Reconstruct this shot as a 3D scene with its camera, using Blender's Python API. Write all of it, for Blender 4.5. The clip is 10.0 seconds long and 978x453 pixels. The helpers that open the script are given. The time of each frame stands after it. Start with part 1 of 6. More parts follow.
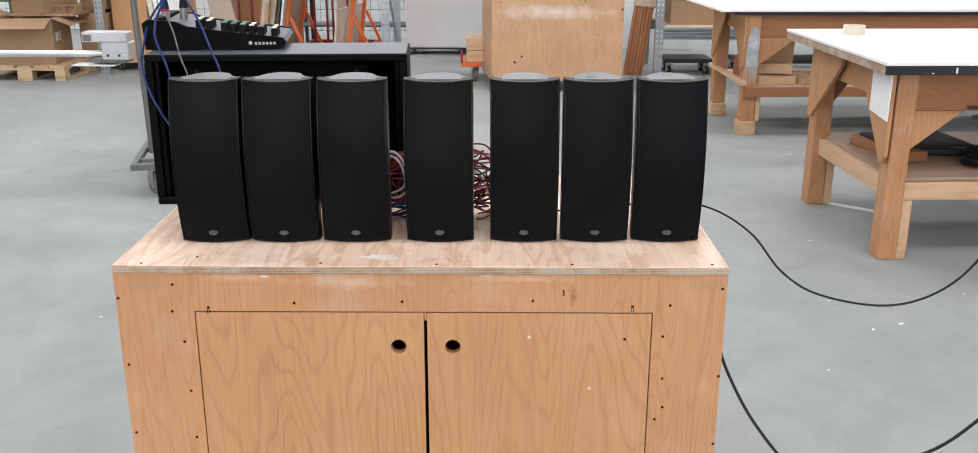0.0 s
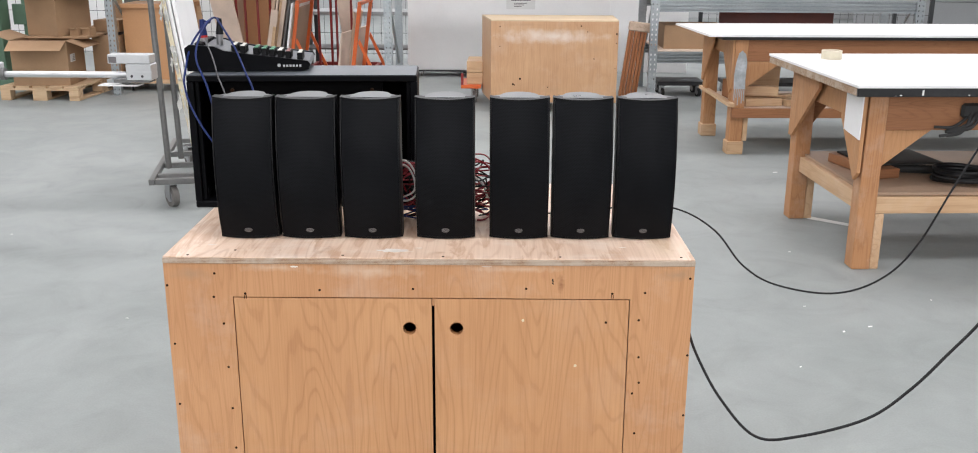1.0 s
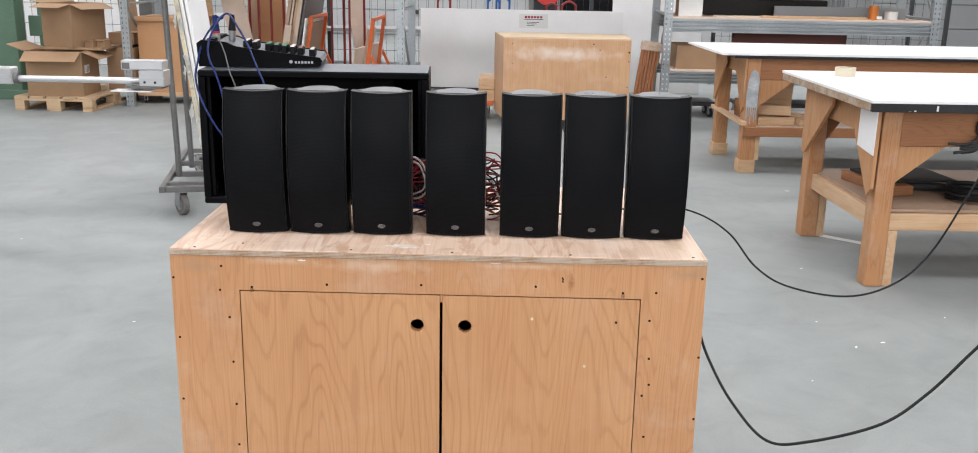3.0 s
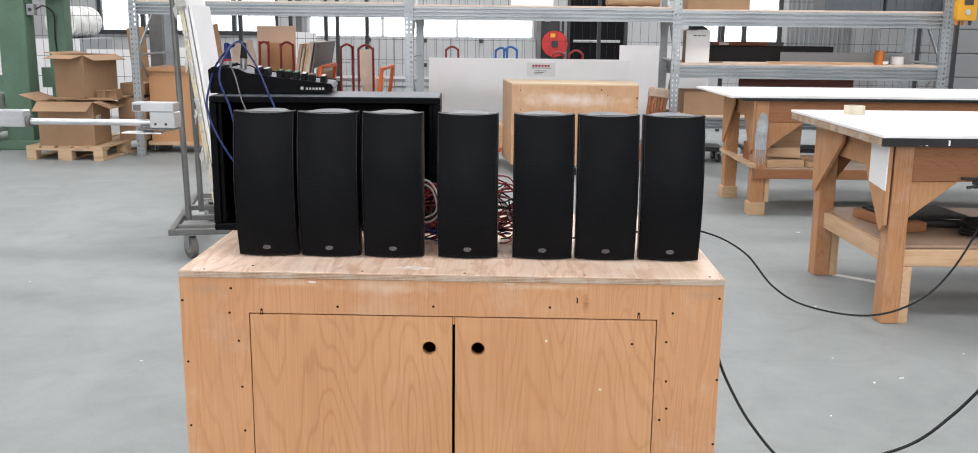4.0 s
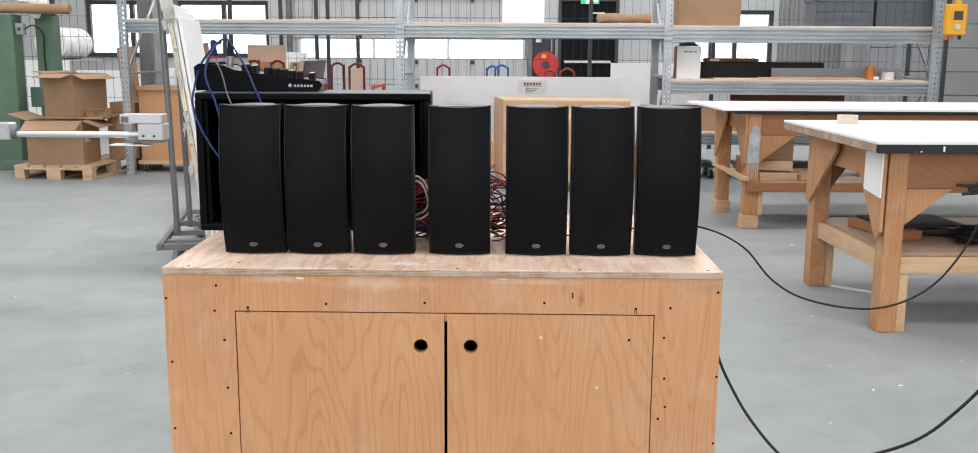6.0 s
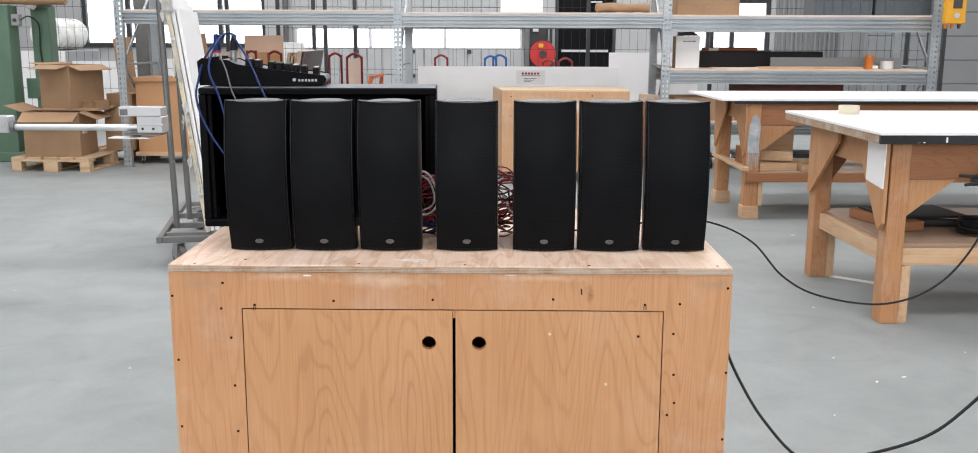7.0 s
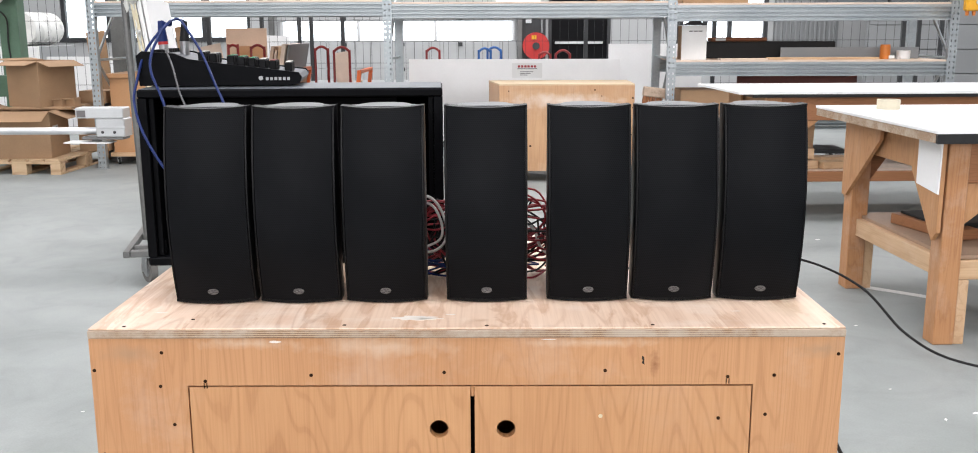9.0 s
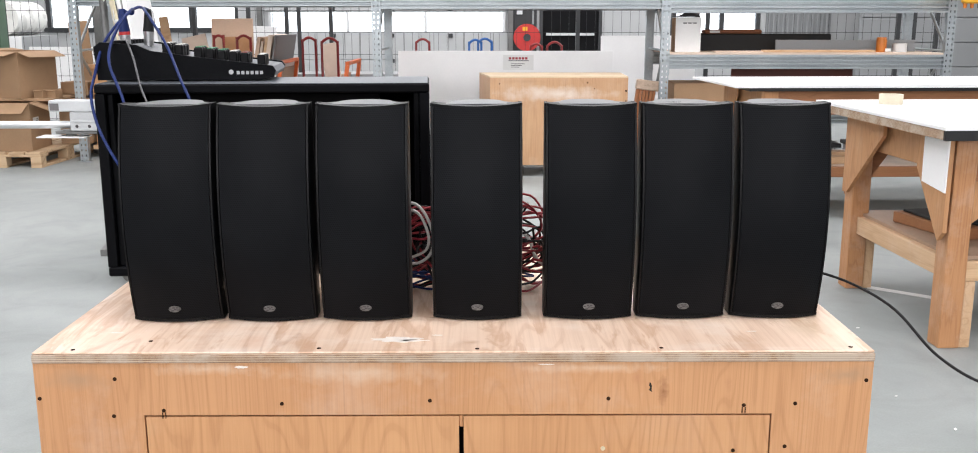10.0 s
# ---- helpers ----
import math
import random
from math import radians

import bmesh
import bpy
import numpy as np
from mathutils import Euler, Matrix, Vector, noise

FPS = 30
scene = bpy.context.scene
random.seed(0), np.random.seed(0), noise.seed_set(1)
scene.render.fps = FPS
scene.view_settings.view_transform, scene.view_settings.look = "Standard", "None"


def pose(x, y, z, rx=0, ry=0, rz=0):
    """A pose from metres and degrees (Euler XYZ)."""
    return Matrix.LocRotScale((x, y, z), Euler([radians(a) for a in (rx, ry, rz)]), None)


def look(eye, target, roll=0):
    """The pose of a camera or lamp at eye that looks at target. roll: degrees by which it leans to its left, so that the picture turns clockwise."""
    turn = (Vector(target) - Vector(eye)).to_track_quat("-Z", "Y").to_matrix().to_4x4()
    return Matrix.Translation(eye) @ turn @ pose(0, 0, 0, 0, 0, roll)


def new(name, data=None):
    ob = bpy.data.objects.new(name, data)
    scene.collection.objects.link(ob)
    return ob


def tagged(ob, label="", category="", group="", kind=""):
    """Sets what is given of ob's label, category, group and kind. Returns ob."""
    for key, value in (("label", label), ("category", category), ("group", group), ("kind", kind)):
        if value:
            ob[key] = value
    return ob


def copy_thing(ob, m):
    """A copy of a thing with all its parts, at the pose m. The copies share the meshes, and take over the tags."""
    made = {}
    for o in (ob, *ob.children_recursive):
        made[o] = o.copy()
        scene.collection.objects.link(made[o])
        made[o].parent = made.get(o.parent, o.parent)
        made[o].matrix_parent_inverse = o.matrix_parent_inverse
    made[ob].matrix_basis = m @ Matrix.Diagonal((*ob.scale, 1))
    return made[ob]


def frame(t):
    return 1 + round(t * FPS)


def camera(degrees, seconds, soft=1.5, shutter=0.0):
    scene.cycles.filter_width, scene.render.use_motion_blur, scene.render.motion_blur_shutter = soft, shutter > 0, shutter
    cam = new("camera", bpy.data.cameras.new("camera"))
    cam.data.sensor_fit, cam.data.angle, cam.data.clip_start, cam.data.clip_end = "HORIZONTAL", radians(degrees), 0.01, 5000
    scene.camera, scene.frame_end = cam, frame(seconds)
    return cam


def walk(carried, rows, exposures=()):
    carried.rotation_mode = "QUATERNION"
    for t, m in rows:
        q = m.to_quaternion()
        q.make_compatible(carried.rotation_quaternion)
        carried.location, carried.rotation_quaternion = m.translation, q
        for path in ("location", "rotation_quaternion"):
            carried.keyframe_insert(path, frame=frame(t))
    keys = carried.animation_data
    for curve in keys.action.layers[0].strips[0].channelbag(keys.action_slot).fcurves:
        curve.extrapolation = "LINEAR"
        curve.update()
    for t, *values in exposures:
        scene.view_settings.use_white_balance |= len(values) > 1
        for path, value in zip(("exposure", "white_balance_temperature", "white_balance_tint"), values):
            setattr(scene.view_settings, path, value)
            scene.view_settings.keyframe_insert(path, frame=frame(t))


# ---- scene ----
cam = camera(53.4, 10.0, soft=1.0)
PATH = [
    (0, (0.126, -0.138, 1.517), (0.081, 1.768, 0.911), 0.1),
    (0.5, (0.11, -0.368, 1.543), (0.067, 1.544, 0.955), 0.2),
    (1, (0.132, -0.444, 1.556), (0.089, 1.475, 0.993), 0.3),
    (1.5, (0.141, -0.449, 1.549), (0.096, 1.476, 1.007), 0.3),
    (2, (0.138, -0.448, 1.542), (0.09, 1.479, 1.01), 0.7),
    (3.5, (0.127, -0.432, 1.453), (0.058, 1.506, 0.966), 1.0),
    (4, (0.121, -0.429, 1.411), (0.039, 1.526, 1.001), 0.6),
    (4.5, (0.115, -0.417, 1.366), (0.034, 1.552, 1.026), 0.5),
    (5, (0.116, -0.391, 1.336), (0.04, 1.577, 0.99), 0.5),
    (5.5, (0.121, -0.391, 1.333), (0.051, 1.576, 0.981), 0.4),
    (7, (0.093, -0.373, 1.348), (0.034, 1.589, 0.964), 0.2),
    (7.5, (0.068, -0.332, 1.351), (0.015, 1.63, 0.963), -0.1),
    (8, (0.057, -0.174, 1.346), (0.006, 1.787, 0.957), -0.3),
    (8.5, (0.056, 0.012, 1.347), (0.008, 1.972, 0.955), -0.3),
    (9, (0.014, 0.164, 1.332), (-0.025, 2.123, 0.934), -0.2),
    (9.5, (-0.006, 0.258, 1.325), (-0.036, 2.216, 0.918), -0.1),
    (10, (0.01, 0.324, 1.33), (-0.009, 2.281, 0.915), 0.0),
]
walk(cam, [(t, look(eye, target, roll)) for t, eye, target, roll in PATH], exposures=[(0.0, 0.0), (7.5, 0.0), (8.5, 0.13), (9.3, 0.22), (10.0, 0.23)])

# ---- world, sun and large lights ----
world = bpy.data.worlds.new("sky")
scene.world = world
world.use_nodes = True
_n = world.node_tree.nodes
_sky = _n.new("ShaderNodeTexSky")
_sky.sky_type = "NISHITA"
_sky.sun_disc = False
_sky.sun_elevation, _sky.sun_rotation = radians(48), radians(200)
_sky.air_density, _sky.dust_density = 1.0, 4.0
_n["Background"].inputs["Strength"].default_value = 0.15
world.node_tree.links.new(_sky.outputs[0], _n["Background"].inputs["Color"])

sun = new("sun", bpy.data.lights.new("sun", "SUN"))
sun.data.energy, sun.data.angle, sun.data.color = 1.0, radians(12), (1.0, 0.97, 0.92)
sun.matrix_world = look((0, -20, 30), (6, 10, 0))

HALL = dict(x0=-13.0, x1=12.0, y0=-15.0, y1=21.0, z1=6.8)
SKYLIGHTS = [-11.5, -5.5, 0.5, 6.5, 12.5, 18.3]          # y of the middle of each roof light
LIGHT_W, LIGHT_L = 2.2, 19.0
for _y in SKYLIGHTS:
    lamp = new("skylight_lamp", bpy.data.lights.new("skylight_lamp", "AREA"))
    lamp.data.shape, lamp.data.size, lamp.data.size_y = "RECTANGLE", LIGHT_L - 0.1, LIGHT_W - 0.1
    lamp.data.energy, lamp.data.color = 530.0 if _y < -3 else 620.0 if _y < 3 else 690.0, (0.99, 0.965, 0.985)
    lamp.matrix_world = pose(-0.5, _y, HALL["z1"] + 0.02)

# front light from an added, unseen window band behind the camera's start
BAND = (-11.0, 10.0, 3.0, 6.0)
lamp = new("added_band_lamp", bpy.data.lights.new("added_band_lamp", "AREA"))
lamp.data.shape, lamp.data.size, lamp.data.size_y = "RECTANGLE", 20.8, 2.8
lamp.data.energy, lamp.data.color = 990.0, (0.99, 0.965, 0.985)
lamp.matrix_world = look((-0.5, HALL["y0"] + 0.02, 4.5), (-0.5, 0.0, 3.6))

# ---- materials ----


def nodes_of(name):
    m = bpy.data.materials.new(name)
    m.use_nodes = True
    nt = m.node_tree
    return m, nt, nt.nodes["Principled BSDF"]


def add(nt, kind, **kw):
    n = nt.nodes.new(kind)
    for k, v in kw.items():
        if k in n.inputs:
            n.inputs[k].default_value = v
    return n


def ramp(nt, src, stops):
    r = nt.nodes.new("ShaderNodeValToRGB")
    els = r.color_ramp.elements
    while len(els) < len(stops):
        els.new(0.5)
    for e, (p, c) in zip(els, stops):
        e.position, e.color = p, (*c, 1)
    nt.links.new(src, r.inputs[0])
    return r


def mix(nt, fac, a, b, mode="MIX"):
    n = nt.nodes.new("ShaderNodeMix")
    n.data_type, n.blend_type = "RGBA", mode
    for i, v in ((0, fac), (6, a), (7, b)):
        if isinstance(v, (int, float)):
            n.inputs[i].default_value = v
        elif isinstance(v, tuple):
            n.inputs[i].default_value = (*v, 1)
        else:
            nt.links.new(v, n.inputs[i])
    return n.outputs[2]


def coords(nt, scale=(1, 1, 1), random_shift=True):
    tc = nt.nodes.new("ShaderNodeTexCoord")
    mp = nt.nodes.new("ShaderNodeMapping")
    mp.inputs["Scale"].default_value = scale
    nt.links.new(tc.outputs["Object"], mp.inputs["Vector"])
    if random_shift:
        oi = nt.nodes.new("ShaderNodeObjectInfo")
        mu = nt.nodes.new("ShaderNodeMath")
        mu.operation = "MULTIPLY"
        mu.inputs[1].default_value = 37.0
        nt.links.new(oi.outputs["Random"], mu.inputs[0])
        nt.links.new(mu.outputs[0], mp.inputs["Location"])
    return mp.outputs[0]


def bump_to(nt, bsdf, src, strength, dist=0.002):
    b = nt.nodes.new("ShaderNodeBump")
    b.inputs["Strength"].default_value, b.inputs["Distance"].default_value = strength, dist
    nt.links.new(src, b.inputs["Height"])
    nt.links.new(b.outputs[0], bsdf.inputs["Normal"])


def surface(name, col, rough=0.5, metal=0.0, var=0.12, coarse=3.0, fine=60.0, bump=0.15, rvar=0.1, spec=0.5):
    """A plain surface with stains at one scale and grain at another."""
    m, nt, b = nodes_of(name)
    v = coords(nt)
    n1 = add(nt, "ShaderNodeTexNoise", Scale=coarse, Detail=4.0)
    n2 = add(nt, "ShaderNodeTexNoise", Scale=fine, Detail=3.0)
    nt.links.new(v, n1.inputs["Vector"])
    nt.links.new(v, n2.inputs["Vector"])
    lo, hi = tuple(max(0, c * (1 - var)) for c in col), tuple(min(1, c * (1 + var)) for c in col)
    c1 = ramp(nt, n1.outputs[0], [(0.3, lo), (0.7, hi)]).outputs[0]
    c2 = ramp(nt, n2.outputs[0], [(0.3, (1 - var * 0.7,) * 3), (0.7, (1.0,) * 3)]).outputs[0]
    nt.links.new(mix(nt, 1.0, c1, c2, "MULTIPLY"), b.inputs["Base Color"])
    rr = add(nt, "ShaderNodeMapRange")
    rr.inputs[3].default_value, rr.inputs[4].default_value = max(0.02, rough - rvar), min(1, rough + rvar)
    nt.links.new(n1.outputs[0], rr.inputs[0])
    nt.links.new(rr.outputs[0], b.inputs["Roughness"])
    b.inputs["Metallic"].default_value = metal
    b.inputs["Specular IOR Level"].default_value = spec
    if bump:
        bump_to(nt, b, n2.outputs[0], bump)
    return m


def wood(name, light, dark, grain="Z", bands=9.0, stretch=7.0, size=1.0, rough=0.55, contrast=1.0, dust=0.0, patchy=0.45, markings=(), streaks=0.0):
    """Rotary-cut veneer: thin contour lines of a long stretched field, with pores, darker blotches and pale scuffs."""
    m, nt, b = nodes_of(name)
    k = {"X": (1, stretch, stretch), "Y": (stretch, 1, stretch), "Z": (stretch, stretch, 1)}[grain]
    v = coords(nt, tuple(a * size for a in k))
    n1 = add(nt, "ShaderNodeTexNoise", Scale=0.8, Detail=3.0, Roughness=0.36, Distortion=0.2)
    nt.links.new(v, n1.inputs["Vector"])
    mu = nt.nodes.new("ShaderNodeMath")
    mu.operation = "MULTIPLY"
    mu.inputs[1].default_value = bands * 6.283
    sn = nt.nodes.new("ShaderNodeMath")
    sn.operation = "SINE"
    nt.links.new(n1.outputs[0], mu.inputs[0])
    nt.links.new(mu.outputs[0], sn.inputs[0])
    mr = nt.nodes.new("ShaderNodeMapRange")
    mr.inputs[1].default_value, mr.inputs[2].default_value = -1.0, 1.0
    nt.links.new(sn.outputs[0], mr.inputs[0])
    lines = ramp(nt, mr.outputs[0], [(0.0, (0, 0, 0)), (0.70, (0.09,) * 3), (0.90, (0.40,) * 3), (0.965, (1.0,) * 3)])
    mask = add(nt, "ShaderNodeTexNoise", Scale=1.7, Detail=2.0)
    nt.links.new(coords(nt, tuple(a ** 0.5 for a in k)), mask.inputs["Vector"])
    mk = ramp(nt, mask.outputs[0], [(0.36, ((1 - patchy) * contrast,) * 3), (0.62, (contrast,) * 3)])
    fac = mix(nt, 1.0, lines.outputs[0], mk.outputs[0], "MULTIPLY")
    fine = add(nt, "ShaderNodeTexNoise", Scale=5.5, Detail=5.0, Roughness=0.7)
    vf = coords(nt, tuple(a * a * 0.6 for a in k))
    nt.links.new(vf, fine.inputs["Vector"])
    base = mix(nt, fac, light, dark)
    fr = ramp(nt, fine.outputs[0], [(0.32, (0.84, 0.79, 0.75)), (0.56, (1.0, 1.0, 1.0))])
    base = mix(nt, 0.8, base, fr.outputs[0], "MULTIPLY")
    blot = add(nt, "ShaderNodeTexNoise", Scale=3.0, Detail=3.0)
    nt.links.new(coords(nt), blot.inputs["Vector"])
    br = ramp(nt, blot.outputs[0], [(0.3, (0.86, 0.80, 0.76)), (0.65, (1.0, 1.0, 1.0))])
    base = mix(nt, 0.7, base, br.outputs[0], "MULTIPLY")
    if dust:
        d = add(nt, "ShaderNodeTexNoise", Scale=5.0, Detail=6.0, Roughness=0.7)
        nt.links.new(coords(nt, (1, 1.6, 1)), d.inputs["Vector"])
        dr = ramp(nt, d.outputs[0], [(0.50, (0, 0, 0)), (0.72, (dust,) * 3)])
        base = mix(nt, dr.outputs[0], base, (0.80, 0.74, 0.68))
    if streaks:
        st = add(nt, "ShaderNodeTexNoise", Scale=4.5, Detail=4.0, Roughness=0.6, Distortion=0.9)
        nt.links.new(coords(nt, tuple(a ** 0.85 for a in k)), st.inputs["Vector"])
        sr = ramp(nt, st.outputs[0], [(0.53, (0, 0, 0)), (0.60, (streaks,) * 3), (0.72, (streaks * 0.7,) * 3)])
        base = mix(nt, sr.outputs[0], base, dark)
    for centre, size_of, colour, strength in markings:
        base = mix(nt, marking(nt, centre, size_of, strength), base, colour)
    nt.links.new(base, b.inputs["Base Color"])
    b.inputs["Roughness"].default_value = rough
    bump_to(nt, b, fine.outputs[0], 0.12)
    return m


def marking(nt, centre, size_of, strength):
    """How strongly a ragged patch of colour covers a place: full in its middle, nothing past its size."""
    tc = nt.nodes.new("ShaderNodeTexCoord")
    sub, mul, ln = (nt.nodes.new("ShaderNodeVectorMath") for _ in range(3))
    sub.operation, mul.operation, ln.operation = "SUBTRACT", "DIVIDE", "LENGTH"
    sub.inputs[1].default_value, mul.inputs[1].default_value = centre, size_of
    nt.links.new(tc.outputs["Object"], sub.inputs[0])
    nt.links.new(sub.outputs[0], mul.inputs[0])
    nt.links.new(mul.outputs[0], ln.inputs[0])
    no = add(nt, "ShaderNodeTexNoise", Scale=0.7 / min(size_of), Detail=4.0, Roughness=0.6)
    nt.links.new(tc.outputs["Object"], no.inputs["Vector"])
    ad = nt.nodes.new("ShaderNodeMath")
    ad.operation = "MULTIPLY_ADD"
    ad.inputs[1].default_value = 1.7
    nt.links.new(no.outputs[0], ad.inputs[0])
    nt.links.new(ln.outputs["Value"], ad.inputs[2])
    mr = nt.nodes.new("ShaderNodeMapRange")
    for i, v in enumerate((1.75, 0.85, 0.0, strength)):
        mr.inputs[i + 1].default_value = v
    nt.links.new(ad.outputs[0], mr.inputs[0])
    return mr.outputs[0]


def concrete():
    m, nt, b = nodes_of("power_floated_concrete")
    v = coords(nt, random_shift=False)
    big = add(nt, "ShaderNodeTexNoise", Scale=0.55, Detail=6.0, Roughness=0.6, Distortion=0.6)
    mid = add(nt, "ShaderNodeTexNoise", Scale=3.2, Detail=6.0, Roughness=0.65, Distortion=0.8)
    fin = add(nt, "ShaderNodeTexNoise", Scale=140.0, Detail=3.0)
    for n in (big, mid, fin):
        nt.links.new(v, n.inputs["Vector"])
    c1 = ramp(nt, big.outputs[0], [(0.3, (0.255, 0.276, 0.270)), (0.5, (0.297, 0.318, 0.312)), (0.7, (0.335, 0.355, 0.348))]).outputs[0]
    c2 = ramp(nt, mid.outputs[0], [(0.30, (0.82, 0.825, 0.82)), (0.45, (0.94, 0.94, 0.94)), (0.62, (1.03, 1.03, 1.03))]).outputs[0]
    c3 = ramp(nt, fin.outputs[0], [(0.3, (0.92, 0.92, 0.92)), (0.7, (1, 1, 1))]).outputs[0]
    nt.links.new(mix(nt, 1.0, mix(nt, 0.9, c1, c2, "MULTIPLY"), c3, "MULTIPLY"), b.inputs["Base Color"])
    rr = add(nt, "ShaderNodeMapRange")
    rr.inputs[3].default_value, rr.inputs[4].default_value = 0.48, 0.68
    nt.links.new(mid.outputs[0], rr.inputs[0])
    nt.links.new(rr.outputs[0], b.inputs["Roughness"])
    b.inputs["Specular IOR Level"].default_value = 0.2
    bump_to(nt, b, fin.outputs[0], 0.05, 0.001)
    return m


def galvanised():
    m, nt, b = nodes_of("galvanised_steel")
    v = coords(nt)
    vo = add(nt, "ShaderNodeTexVoronoi", Scale=70.0)
    no = add(nt, "ShaderNodeTexNoise", Scale=2.5, Detail=5.0)
    nt.links.new(v, vo.inputs["Vector"])
    nt.links.new(v, no.inputs["Vector"])
    c1 = ramp(nt, vo.outputs["Color"], [(0.1, (0.40, 0.435, 0.45)), (0.9, (0.45, 0.485, 0.50))]).outputs[0]
    c2 = ramp(nt, no.outputs[0], [(0.3, (0.78, 0.8, 0.82)), (0.65, (1, 1, 1))]).outputs[0]
    nt.links.new(mix(nt, 1.0, c1, c2, "MULTIPLY"), b.inputs["Base Color"])
    b.inputs["Metallic"].default_value = 0.75
    b.inputs["Roughness"].default_value = 0.42
    return m


def perforated():
    """Black sheet with staggered rows of small round holes."""
    m, nt, b = nodes_of("perforated_black_grille")
    v = coords(nt, (1, 0.0, 1.155), random_shift=False)
    vo = add(nt, "ShaderNodeTexVoronoi", Scale=285.0, Randomness=0.0)
    no = add(nt, "ShaderNodeTexNoise", Scale=7.0, Detail=4.0)
    sep = nt.nodes.new("ShaderNodeSeparateXYZ")
    com = nt.nodes.new("ShaderNodeCombineXYZ")
    ad = nt.nodes.new("ShaderNodeMath")
    ad.operation = "MULTIPLY_ADD"
    ad.inputs[1].default_value = 0.5
    nt.links.new(v, sep.inputs[0])
    nt.links.new(sep.outputs[2], ad.inputs[0])
    nt.links.new(sep.outputs[0], ad.inputs[2])
    nt.links.new(ad.outputs[0], com.inputs[0])
    nt.links.new(sep.outputs[2], com.inputs[2])
    nt.links.new(com.outputs[0], vo.inputs["Vector"])
    nt.links.new(coords(nt), no.inputs["Vector"])
    holes = ramp(nt, vo.outputs["Distance"], [(0.24, (0.0030, 0.0032, 0.0038)), (0.46, (0.0104, 0.0112, 0.0132))]).outputs[0]
    dust = ramp(nt, no.outputs[0], [(0.35, (0.8, 0.8, 0.8)), (0.75, (1.25, 1.23, 1.2))]).outputs[0]
    nt.links.new(mix(nt, 1.0, holes, dust, "MULTIPLY"), b.inputs["Base Color"])
    b.inputs["Roughness"].default_value = 0.45
    b.inputs["Specular IOR Level"].default_value = 0.05
    return m


def laminated():
    """Cut edge of plywood: thin layers, alternately light and dark."""
    m, nt, b = nodes_of("plywood_edge")
    tc = nt.nodes.new("ShaderNodeTexCoord")
    sep = nt.nodes.new("ShaderNodeSeparateXYZ")
    mu = nt.nodes.new("ShaderNodeMath")
    mu.operation = "MULTIPLY"
    mu.inputs[1].default_value = 1900.0
    sn = nt.nodes.new("ShaderNodeMath")
    sn.operation = "SINE"
    nt.links.new(tc.outputs["Object"], sep.inputs[0])
    nt.links.new(sep.outputs[2], mu.inputs[0])
    nt.links.new(mu.outputs[0], sn.inputs[0])
    c = ramp(nt, sn.outputs[0], [(0.2, (0.25, 0.15, 0.09)), (0.8, (0.54, 0.40, 0.28))]).outputs[0]
    no = add(nt, "ShaderNodeTexNoise", Scale=14.0, Detail=6.0, Roughness=0.7)
    nt.links.new(coords(nt), no.inputs["Vector"])
    w = ramp(nt, no.outputs[0], [(0.42, (0, 0, 0)), (0.6, (0.7, 0.7, 0.7))]).outputs[0]
    nt.links.new(mix(nt, w, c, (0.50, 0.42, 0.34)), b.inputs["Base Color"])
    b.inputs["Roughness"].default_value = 0.7
    return m


def glass(name, tint=(0.95, 0.98, 1.0)):
    m, nt, b = nodes_of(name)
    b.inputs["Base Color"].default_value = (*tint, 1)
    b.inputs["Roughness"].default_value = 0.02
    b.inputs["Transmission Weight"].default_value = 1.0
    b.inputs["IOR"].default_value = 1.1
    return m


def glowing(name, col, strength):
    m, nt, b = nodes_of(name)
    b.inputs["Base Color"].default_value = (*col, 1)
    b.inputs["Emission Color"].default_value = (*col, 1)
    b.inputs["Emission Strength"].default_value = strength
    return m


